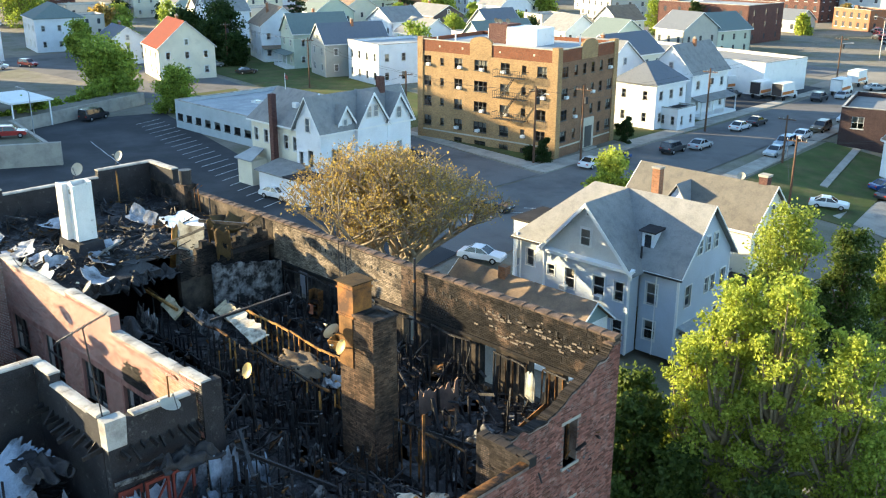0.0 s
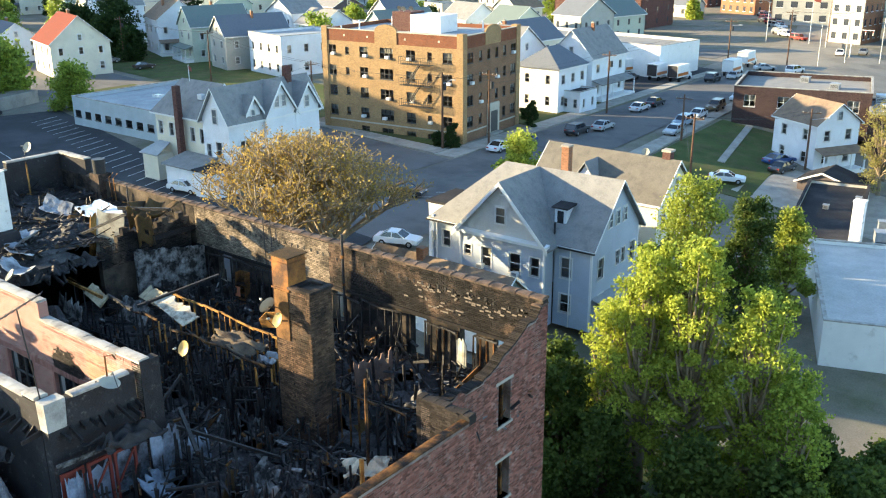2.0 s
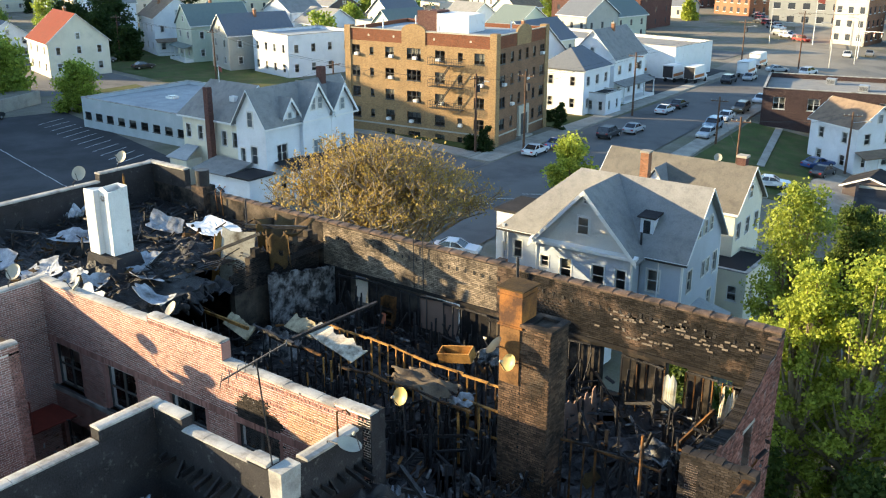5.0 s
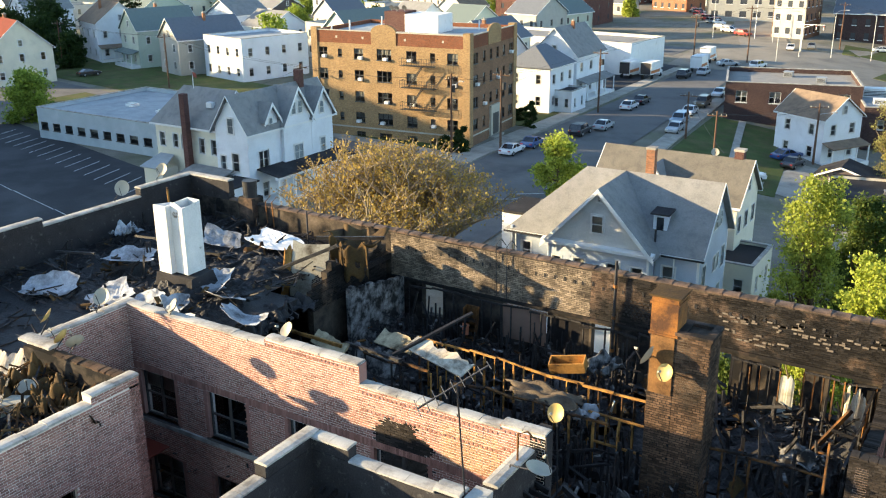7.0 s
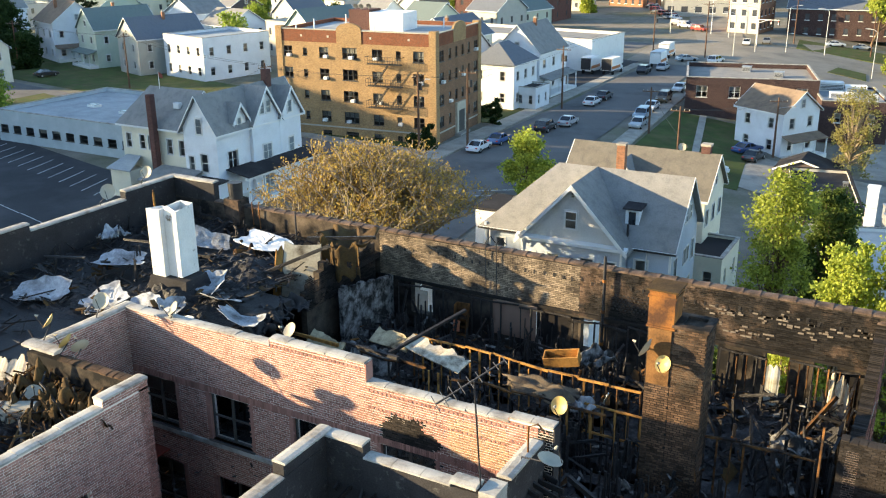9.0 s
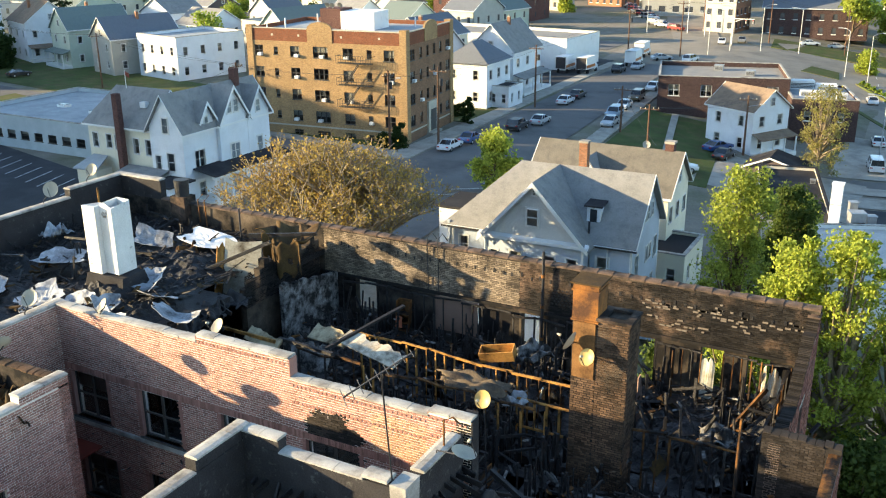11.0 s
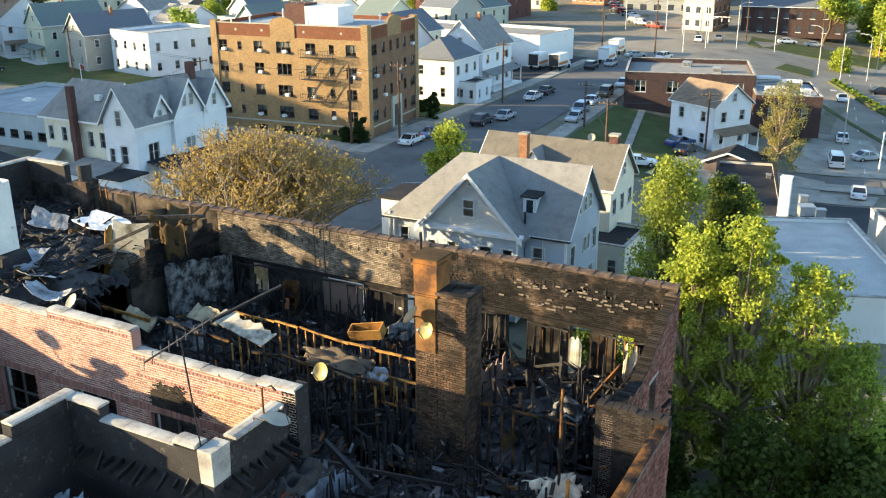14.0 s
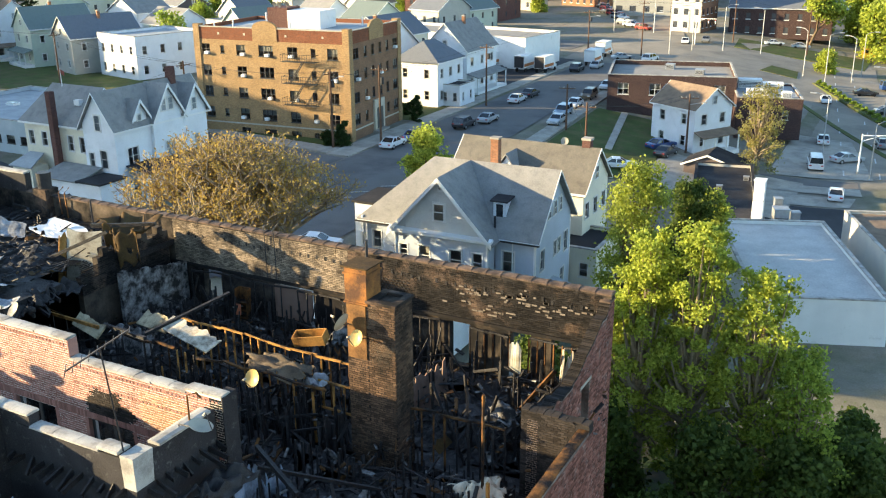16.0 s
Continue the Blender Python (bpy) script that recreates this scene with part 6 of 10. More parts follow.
    part("front_porch_roof", Geo().box(-85.3, -81.7, 60.7, 64.65, 4.51, 4.7), M["tar_roof"], ob)
    for i in range(6):
        part("veranda_post", Geo().box(-80.5, -80.3, 66.2 + i * 2.5, 66.4 + i * 2.5, zb, 4.45), M["trim"], ob)
    part("veranda_beam", Geo().box(-80.6, -80.2, 65.9, 79.0, 4.45, 4.75), M["trim"], ob)
    part("veranda_roof", Geo().prism([(x1 + 0.01, 65.8, 5.3), (x1 + 0.01, 79.2, 5.3), (-80.0, 79.2, 4.78), (-80.0, 65.8, 4.78)][::-1], (0, 0, 0.12)), M["tar_roof"], ob)
    part("veranda_floor", Geo().box(x1 + 0.01, -80.2, 65.9, 79.0, zb, 2.1), M["white_paint"], ob)
    return ob


white_house().matrix_basis = Matrix.Translation((-83.1, 69.6, 1.5))


def apartment_block():
    """Four storeys of ochre brick over a basement, with a rounded parapet rise and a fire escape."""
    ob = thing("brick_apartment_block", (-89, 107, 1.5), "four-storey ochre brick apartment block with stone trim and silver roof", "building")
    x0, x1, y0, y1, zb, zt = -102.9, -76.3, 99.8, 115.3, 1.4, 17.1
    rows = (4.0, 7.05, 10.1, 13.15)
    wins = []
    for r in rows:
        s = r - zb
        wins += [(1.9, s, 1.5, 1.5, 2), (4.9, s + 0.2, 0.7, 1.1, 1), (8.2, s, 1.6, 1.5, 2), (12.6, s, 2.5, 1.55, 3), (17.2, s, 1.7, 1.5, 2), (20.7, s + 0.2, 0.8, 1.2, 1), (23.9, s, 1.7, 1.5, 2)]
    wins += [(c, 0.5, w, 0.8, 2) for c, w in ((8.2, 1.6), (12.6, 2.2), (17.2, 1.7), (20.7, 0.8), (23.9, 1.7))]
    wall_windows(ob, None, (x0, y0, 0), (1, 0, 0), x1 - x0, zb, 15.3, wins, M["apt_brick"], 0.3, "dark_sash", False, seed=11)
    wins = []
    for k, r in enumerate(rows):
        s = r - zb
        wins += [(1.9, s, 1.5, 1.5, 2), (4.6, s, 0.8, 1.5, 1), (6.8, s, 0.8, 1.5, 1), (9.0, s, 0.8, 1.5, 1), (11.2, s, 0.8, 1.5, 1), (13.7, s, 1.4, 1.5, 2)]
    wins = [w for w in wins if not (w[1] < 4 and 6 < w[0] < 10)]
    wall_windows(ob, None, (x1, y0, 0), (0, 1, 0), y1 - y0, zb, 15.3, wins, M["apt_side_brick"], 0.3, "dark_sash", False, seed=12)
    wall_windows(ob, None, (x1, y1, 0), (-1, 0, 0), x1 - x0, zb, 15.3, rows_of(26, 6, 3), M["apt_brick"], 0.3, "sash", False, seed=13)
    wall_windows(ob, None, (x0, y1, 0), (0, -1, 0), y1 - y0, zb, 15.3, rows_of(15, 4, 5.5), M["apt_brick"], 0.3, "sash", False, seed=14)
    g = Geo()
    panel(g, (x0, y0 + 0.02, 0), (1, 0, 0), x1 - x0, 15.3, 17.0, 0.28)
    panel(g, (x1 - 0.02, y0, 0), (0, 1, 0), y1 - y0, 15.3, 17.0, 0.28)
    panel(g, (x1, y1 - 0.02, 0), (-1, 0, 0), x1 - x0, 15.3, 17.0, 0.28)
    panel(g, (x0 + 0.02, y1, 0), (0, -1, 0), y1 - y0, 15.3, 17.0, 0.28)
    part("parapet", g, M["apt_dark_brick"], ob, "dark red brick parapet band")
    # rounded parapet rises, corner piers, base band
    g = Geo()
    for c, u in ((12.6, "x"), (7.9, "y")):
        g = Geo()
        a = [(-2.1, 15.3), (2.1, 15.3), (2.1, 17.1)] + [(2.1 * math.cos(math.pi * i / 10), 17.1 + 1.0 * math.sin(math.pi * i / 10)) for i in range(1, 10)] + [(-2.1, 17.1)]
        if u == "x":
            g.prism([(x0 + c + p, y0 - 0.08, z) for p, z in a], (0, 0.36, 0))
        else:
            g.prism([(x1 + 0.08, y0 + c + p, z) for p, z in a], (-0.36, 0, 0))
        part("parapet_rise", g, M["apt_brick"], ob, "rounded ochre brick parapet rise")
    for x, y in ((x0, y0), (x1, y0), (x1, y1)):
        sx, sy = (0.12 if x == x0 else -0.12), (0.12 if y == y0 else -0.12)
        part("pier", Geo().box(min(x - sx, x + 8 * sx), max(x - sx, x + 8 * sx), min(y - sy, y + 8 * sy), max(y - sy, y + 8 * sy), zb, 17.4), M["apt_brick"], ob)
    for c, r in ((8.5, 10.1), (12.9, 13.15), (12.2, 4.0), (8.6, 13.15), (24.3, 10.1), (17.5, 7.05), (2.2, 13.15), (13.0, 7.05), (20.9, 4.2), (8.0, 4.0), (17.0, 13.15)):
        part("air_conditioner", Geo().box(x0 + c - 0.32, x0 + c + 0.32, y0 - 0.4, y0 + 0.1, r + 0.02, r + 0.42), M["white_paint"], ob, "white window air conditioner")
    for c, r in ((2.2, 10.1), (4.6, 7.05), (13.6, 13.15), (9.0, 10.1)):
        part("air_conditioner", Geo().box(x1 - 0.1, x1 + 0.4, y0 + c - 0.32, y0 + c + 0.32, r + 0.02, r + 0.42), M["white_paint"], ob, "white window air conditioner")
    for e, za, zc in ((0.06, 3.2, 3.4), (0.05, 17.02, 17.14)):
        part("stone_band", Geo().box(x0 - e, x1 + e, y0 - e, y0 + 0.3, za, zc), M["stone"], ob, "pale cast-stone band")
        part("stone_band", Geo().box(x1 - 0.3, x1 + e, y0 + 0.31, y1, za, zc), M["stone"], ob, "pale cast-stone band")
    for c in (4.4, 9.0, 16.2, 22.4):
        part("stone_inset", Geo().box(x0 + c - 0.15, x0 + c + 0.15, y0 - 0.03, y0 + 0.1, 16.0, 16.3), M["stone"], ob, "small cast-stone inset")
    part("roof", Geo().box(x0 + 0.31, x1 - 0.31, y0 + 0.31, y1 - 0.31, 16.2, 16.45), M["flat_roof"], ob, "silver-coated flat roof")
    g = Geo().box(-90.5, -84.8, 106, 110.5, 16.45, 19.0)
    part("stair_bulkhead", g, M["white_paint"], ob, "white stair bulkhead")
    part("lift_house", Geo().box(-94.2, -90.6, 106.2, 109.6, 16.45, 19.3), M["red_brick"], ob, "brick rooftop housing")
    for x, y in ((-93.4, 107), (-92.2, 106.5), (-91.4, 107.4)):
        m = pose(x, y, 19.75, 60, 0, 190)
        part("roof_dish", Geo().dome(m, 0.4, 0.42, 0.1, 14, 3).tube((x, y, 19.3), (x, y, 19.75), 0.04), M["dish"], ob, "small grey satellite dish")
    g = Geo()
    for x, y, h in ((-99, 104, 1.6), (-96.5, 109, 1.8), (-88, 103, 1.2), (-81, 112, 1.4), (-100.5, 101.5, 0.9)):
        g.tube((x, y, 16.45), (x, y, 16.45 + h), 0.12)
    part("vent_pipe", g, M["white_paint"], ob)
    # entrance
    part("entrance", Geo().box(x1 + 0.0, x1 + 0.35, y0 + 6.4, y0 + 9.4, 2.2, 6.6), M["stone"], ob, "pale stone entrance surround")
    part("entrance_door", Geo().box(x1 + 0.36, x1 + 0.42, y0 + 7.0, y0 + 8.8, 2.3, 5.4), M["dark_sash"], ob)
    part("entrance_steps", Geo().box(x1, x1 + 1.0, y0 + 6.2, y0 + 9.6, 1.3, 2.1).box(x1, x1 + 1.8, y0 + 6.2, y0 + 9.6, 1.3, 1.8), M["concrete"], ob)
    # fire escape
    fe = part("fire_escape", Geo(), M["iron"], ob, "black iron fire escape")
    fx0, fx1 = x0 + 15.9, x0 + 21.6
    for k, r in enumerate(rows[1:]):
        g = Geo()
        zz = r - 0.35
        for i in range(5):
            g.box(fx0, fx1, y0 - 1.2 + i * 0.27, y0 - 1.12 + i * 0.27, zz - 0.05, zz)
        for yy in (y0 - 1.22, ):
            for h in (0.5, 1.0):
                g.box(fx0, fx1, yy, yy + 0.05, zz + h, zz + h + 0.05)
            n = 14
            for i in range(n + 1):
                x = lerp(fx0, fx1, i / n)
                g.box(x - 0.02, x + 0.02, yy, yy + 0.04, zz, zz + 1.0)
        for x in (fx0, fx1):
            g.box(x - 0.03, x + 0.03, y0 - 1.2, y0, zz + 0.95, zz + 1.0)
        part("landing", g, M["iron"], fe)
        if k:
            g = Geo()
            for dy in (-1.1, -0.6):
                g.beam((fx0 + 1.2, y0 + dy, zz - 3.05), (fx0 + 3.6, y0 + dy, zz), 0.06, 0.12)
            for i in range(10):
                p = i / 9
                g.box(lerp(fx0 + 1.2, fx0 + 3.6, p) - 0.1, lerp(fx0 + 1.2, fx0 + 3.6, p) + 0.1, y0 - 1.1, y0 - 0.6, lerp(zz - 3.05, zz, p) - 0.02, lerp(zz - 3.05, zz, p) + 0.01)
            part("stair_flight", g, M["iron"], fe)

    # turned a little against the street grid
    c = Vector((x1, y0, 1.4))
    ob.matrix_basis = Matrix.Translation(c + Vector((0, 0.7, -0.35))) @ Matrix.Rotation(radians(6.0), 4, "Z") @ Matrix.Diagonal((0.922, 1.06, 0.975, 1)) @ Matrix.Translation(-c) @ ob.matrix_basis


apartment_block()

# ---- streets, lot, yards ----
ground_patch("parking_lot", [(-160, 38), (-62, 24), (-58, 58), (-146, 80)], 0.03, M["asphalt"], "wide asphalt parking lot with white bay lines")
ground_patch("road_side_street", [(-71, 62), (-55, 62), (-64.5, 205), (-74, 205)], 0.05, M["road"], "worn asphalt side street with parked cars")
ground_patch("road_cross_street", [(-300, 118), (-72, 81), (-72, 92), (-300, 131)], 0.04, M["road"], "narrow asphalt cross street")
ground_patch("road_avenue", [(-23.8, 129), (-4.8, 129), (-22, 240), (-36, 240)], 0.05, M["pale_road"], "wide asphalt avenue with lane lines")
ground_patch("road_junction", [(-80, 190), (-14, 175), (-20, 232), (-84, 228)], 0.075, M["pale_road"], "broad asphalt road junction")
ground_patch("road_far", [(-420, 250), (-84, 205), (-84, 220), (-420, 268)], 0.06, M["road"], "far asphalt road")
ground_patch("car_park", [(-12, 176), (40, 150), (60, 260), (-14, 262)], 0.095, M["asphalt"], "asphalt car park by the avenue")
ground_patch("road_west", [(-240, 76), (-162, 84), (-158, 103), (-240, 117)], 0.035, M["road"], "dull asphalt street and yard west of the store")
ground_patch("lawn_rows", [(-215, 118), (-106, 101), (-106, 121), (-215, 142)], 0.045, M["lawn"], "shaded front lawns along the cross street")
ground_patch("lawn_store", [(-160, 90), (-134, 90), (-134, 98), (-160, 104)], 0.045, M["lawn"], "rough grass behind the long store")
ground_patch("yard_asphalt", [(-95, 156), (-75, 152), (-77, 190), (-98, 192)], 0.065, M["asphalt"], "asphalt rental yard")
ground_patch("rear_drive", [(-40, 108), (-20, 104), (-20, 122), (-38, 124)], 0.085, M["concrete"], "pale concrete drive")
ground_patch("shop_yard", [(-25, 124), (-12, 128), (-17, 151), (-25.5, 151)], 0.11, M["concrete"], "pale concrete forecourt")
ground_patch("alley", [(-15.4, 74), (-3, 74), (-13.5, 112.5), (-23, 110)], 0.06, M["asphalt"], "dark asphalt alley between the shops")
ground_patch("pavement_shops", [(-26, 116), (-12.6, 119), (-13.2, 122.4), (-26, 119.6)], 0.14, M["concrete"], "pale sandy pavement by the forecourt")
ground_patch("road_shops", [(-26, 119.7), (-13.2, 122.5), (-13.8, 126), (-26, 123.2)], 0.08, M["road"], "narrow asphalt lane before the forecourt")
ground_patch("pavement_lane", [(-23, 110.4), (-13.5, 113), (-13.2, 117.6), (-25, 115)], 0.12, M["concrete"], "pale sandy pavement across the alley")
ground_patch("corner_yard", [(-82, 52), (-56, 52), (-58, 62), (-82, 62)], 0.07, M["asphalt"], "asphalt yard beside the white house")


def kerbed(name, pts, label, mat="concrete", h=0.14):
    """A raised walk or lawn with a real edge."""
    g = Geo()
    n = max(2, int((Vector(pts[0]) - Vector(pts[3])).length / 8))
    a, b, c, d = [Vector((*p, 0)) for p in pts]
    for i in range(n):
        q = [a.lerp(d, i / n), b.lerp(c, i / n), b.lerp(c, (i + 1) / n), a.lerp(d, (i + 1) / n)]
        lo = [(p.x, p.y, ground_z(p.x, p.y) - 0.3) for p in q]
        hi = [(p.x, p.y, ground_z(p.x, p.y) + h) for p in q]
        g.hexa(lo + hi)
    return solid(name, g, M[mat], label, "pavement" if mat == "concrete" else "lawn", kind="structure")


kerbed("pavement_west", [(-75.4, 93), (-72, 93), (-75, 186), (-77, 186)], "pale concrete pavement along the side street")
kerbed("pavement_north", [(-104, 97.6), (-75.7, 93.4), (-75.7, 96.5), (-104, 99.4)], "pale concrete pavement before the brick block")
kerbed("pavement_east", [(-55, 100), (-52.6, 100), (-57.5, 160), (-59.5, 160)], "pale concrete pavement along the side street")
kerbed("lawn_west", [(-82, 117), (-75.5, 117), (-76.6, 152), (-83, 152)], "rough green front lawn", "lawn", 0.1)
kerbed("lawn_block", [(-102, 98.9), (-79, 97.2), (-79, 99.6), (-102, 99.7)], "strip of green lawn before the brick block", "lawn", 0.16)
kerbed("lawn_east", [(-52.5, 104), (-37, 106), (-42, 140), (-55, 141)], "green side lawn with a concrete path", "lawn", 0.1)
kerbed("path_lawn", [(-46.0, 118), (-45.0, 118), (-49.9, 141), (-51.0, 141)], "pale concrete garden path", "concrete", 0.16)
kerbed("lawn_junction", [(-52, 232), (-22, 228), (-22, 246), (-54, 248)], "mown green verge at the junction", "lawn", 0.12)
kerbed("median_avenue", [(-8.5, 136), (-7.6, 136.4), (-27.8, 177), (-28.6, 176.6)], "green median strip", "lawn", 0.15)
kerbed("hedge_bed", [(-29.6, 201), (-13.4, 165.5), (-11.6, 166.2), (-27.6, 202)], "planted bed beside the car park", "lawn", 0.3)
kerbed("traffic_island", [(-41, 205), (-33, 203), (-34, 212), (-40, 214)], "kerbed green traffic island", "lawn", 0.15)

# bay lines in the lot
g = Geo()
for i in range(21):
    x = -141 + i * 2.75
    y = lerp(78.2, 62.6, (x + 146) / 62)
    for dx, ln in ((0, 5.2),):
        a = Vector((x, y - 0.4, ground_z(x, y) + 0.06))
        b = a + Vector((1.6, -ln, 0))
        s = Vector((0.07, 0.02, 0))
        g.face([a - s, b - s, b + s, a + s])
for i in range(13):
    x = -132 + i * 5.4
    y = lerp(60, 45, i / 12)
    a = Vector((x, y, 1.56))
    s = Vector((0, 0.06, 0))
    g.face([a - s, a + Vector((5.2, -1.3, 0)) - s, a + Vector((5.2, -1.3, 0)) + s, a + s])
for i in range(5):
    a = Vector((-68.5 + i * 2.6, 70 + i * 4.2, 1.57))
    b = a + Vector((4.8, 3.2, 0))
    s = Vector((0.06, -0.08, 0))
    g.face([a + s, b + s, b - s, a - s])
solid("bay_lines", g, M["line"], "worn white parking bay lines on asphalt", "markings", kind="stuff")
g = Geo()
for i in range(12):
    t = i / 12
    for off in (0.42, 0.66):
        p = Vector((lerp(-23.8, -36, t), lerp(129, 240, t), 0)).lerp(Vector((lerp(-4.8, -22, t), lerp(129, 240, t), 0)), off)
        d = Vector((-0.12, 0.99, 0))
        s = Vector((0.09, 0.01, 0))
        q = [p - s, p + s, p + d * 3 + s, p + d * 3 - s]
        g.face([(v.x, v.y, ground_z(v.x, v.y) + 0.12) for v in q])
solid("lane_lines", g, M["line"], "white lane dashes on the avenue", "markings", kind="stuff")

# ---- houses round about ----
house("house", -39.6, 75.9, 13.4, 6.8, 7.6, 10.75, "x", "cream_siding", "tan_roof", 0, "cream two-storey house with tan shingle roof and small gable dormer", z=-0.6, seed=21, chim=False, ny=3)
hd = thing("roof_dormer", (-40.5, 74.4, 8.3), "white gabled dormer on the tan roof", "dormer")
part("gable_face", Geo().prism([(-42.0, 72.9, 7.4), (-39.4, 72.9, 7.4), (-40.7, 72.9, 9.3)], (0, 0.2, 0)), M["white_siding"], hd)
part("dormer_roof", Geo().prism([(-42.3, 72.6, 7.2), (-40.7, 72.6, 9.5), (-40.7, 75.6, 9.5), (-42.3, 74.0, 7.2)], (0, 0, 0.15)).prism([(-40.7, 72.6, 9.5), (-39.1, 72.6, 7.2), (-39.1, 74.0, 7.2), (-40.7, 75.6, 9.5)], (0, 0, 0.15)), M["grey_roof"], hd)
for cx_, cy_, zt_ in ((-34.0, 76.2, 11.1),):
    ch = thing("chimney", (cx_, cy_, 9), "red brick house chimney", "chimney")
    part("shaft", Geo().box(cx_ - 0.4, cx_ + 0.4, cy_ - 0.4, cy_ + 0.4, 7.0, zt_ - 0.2), M["red_brick"], ch)
    part("cap", Geo().box(cx_ - 0.47, cx_ + 0.47, cy_ - 0.47, cy_ + 0.47, zt_ - 0.2, zt_), M["concrete"], ch)
flat_block("rear_annexe", -32.4, 71.8, 4.6, 6.5, 5.2, "cream_siding", "tar_roof", 0, "cream rear annexe with flat black roof", nx=2, ny=2, floors=1, par=0.2, z=-2.2, first=2.6, win=(0.8, 1.3), seed=5)
lo = thing("low_brown_roof", (-41, 52, 2.8), "low shed with faded brown roof and white rake boards", "shed")
part("wall", Geo().box(-48.6, -35.2, 50.6, 54.6, -0.8, 3.6), M["white_siding"], lo)
part("gable_wall", Geo().prism([(-35.2, 50.6, 3.6), (-35.2, 52.6, 5.2), (-35.2, 54.6, 3.6)], (-0.2, 0, 0)), M["teal_siding"], lo)
gable_roof(lo, -48.6, -35.2, 50.6, 54.6, 3.6, 5.2, "x", M["brown_roof"], over=0.4)
part("chimney", Geo().box(-44.2, -43.5, 52.1, 52.8, 4.0, 6.0), M["orange_brick"], lo)

house("white_house", -81.5, 132.0, 8.0, 9, 7.4, 10.2, "y", "white_siding", "slate_roof", 0, "white two-storey house with hipped slate-grey roof and front bay", hip=3.0, seed=31, z=1.4, chim=False, nx=2)
flat_block("house_bay", -76.3, 132.2, 3.6, 5.5, 3.6, "white_siding", "tar_roof", 0, "white one-storey front bay with black roof", nx=2, ny=2, floors=1, par=0.15, z=1.4, win=(0.7, 1.4), seed=4)
house("white_house", -83.0, 146.5, 8.5, 12, 7.6, 12.0, "y", "white_siding", "grey_roof", 0, "tall white gabled house with front porch", seed=32, z=1.4, porch=("e", 2.2, 3.0), nx=3)
house("white_house", -95.0, 137, 10, 13, 8.0, 12.4, "x", "white_siding", "grey_roof", 0, "white house with pale roof and dormers", seed=33, z=1.4)
flat_block("rental_shop", -100, 180.5, 40, 15, 6.4, "white_paint", "gravel_roof", -6, "long white painted commercial building", nx=0, ny=0, floors=1, z=1.45, par=0.5)
flat_block("brick_store", -46.2, 152.0, 20, 17, 7.2, "store_brick", "gravel_roof", 15, "dull red brick store with white arched windows and flat roof", nx=4, ny=3, floors=1, z=-0.6, first=4.1, win=(1.7, 1.8), sashes=2, par=0.7, seed=8)
flat_block("silver_roof_shop", -30.2, 148.5, 9.5, 14, 6.2, "store_brick", "flat_roof", 15, "brick shop with patched silver roof", nx=2, ny=3, floors=1, z=-1.6, first=3.0, win=(0.9, 1.4), par=0.3, seed=9)
house("white_house", -37.6, 131.6, 8.4, 7.4, 6.7, 9.3, "x", "white_siding", "brown_roof", -30, "small white house with brown roof", seed=34, z=-1.8, porch=("e", 2.0, 2.8), chim=False, nx=2, ny=2)
flat_block("white_roof_shop", -15.5, 81.2, 10.6, 21.4, 4.15, "white_paint", "white_roof", 21, "white-walled shop with pale flat roof", nx=0, ny=0, floors=1, z=-3.2, par=0.35)
flat_block("dark_roof_shop", -26.6, 103.6, 7.0, 24, 3.4, "stucco", "tar_roof", 12, "low shop with black tar roof", nx=0, ny=0, floors=1, z=-3.0, par=0.35, cop="tar_roof")
flat_block("brown_roof_shop", -5.9, 93.1, 9.0, 16, 3.9, "stucco", "brown_roof", 21, "low pale shop with rusty brown roof", nx=0, ny=0, floors=1, z=-3.2, par=0.2)
flat_block("long_store", -117.0, 85.0, 32, 20, 4.4, "blue_stucco", "flat_roof", 0, "long low blue-grey store with small windows and pale roof", nx=12, ny=3, floors=1, z=1.5, par=0.5, first=1.3, win=(1.6, 1.1), frame="dark_sash", seed=6)
house("house", -184.2, 106.0, 12.0, 14, 6.8, 12.0, "y", "cream_siding", "red_roof", 74, "cream house with red shingle roof and wall chimney", seed=41, nx=3)
house("house", -214, 108, 12, 10, 5.2, 8.6, "x", "white_siding", "slate_roof", -12, "white cottage with slate-blue roof", seed=42, chim=True)
house("house", -251, 108, 15, 12, 8.6, 12.0, "x", "white_siding", "green_roof", -12, "white house with grey-green hipped roof", seed=43, hip=4.5, chim=False)
house("house", -240, 84, 9, 10, 9.0, 13.5, "y", "white_siding", "slate_roof", -12, "white house with dark mansard roof", seed=44)
house("house", -230, 147, 10, 12, 9.2, 13.0, "y", "white_siding", "grey_roof", -12, "white two-storey gabled house", seed=45)
house("house", -195, 140, 11, 13, 8.4, 12.6, "y", "white_siding", "brown_roof", 68, "grey-white house with brown roof and bay", seed=46, porch=("s", 2.0, 3.0))
house("house", -177, 138, 9, 14, 8.0, 12.0, "y", "green_siding", "green_roof", -18, "pale green house with green-grey roof and porch", seed=47, porch=("s", 2.0, 3.0), nx=2)
house("house", -161, 135, 9, 15, 7.2, 11.0, "y", "grey_siding", "slate_roof", -18, "grey house with slate-blue roof", seed=48, nx=2)
flat_block("white_block", -147, 136, 13, 16, 8.2, "white_siding", "flat_roof", -12, "white flat-roofed house with peaked parapet", nx=4, ny=4, floors=2, seed=10, par=0.5, z=1.5)
house("house", -205, 205, 16, 11, 6.6, 9.4, "x", "dark_siding", "grey_roof", -10, "dark brown house with white window trim", seed=49, nx=5)
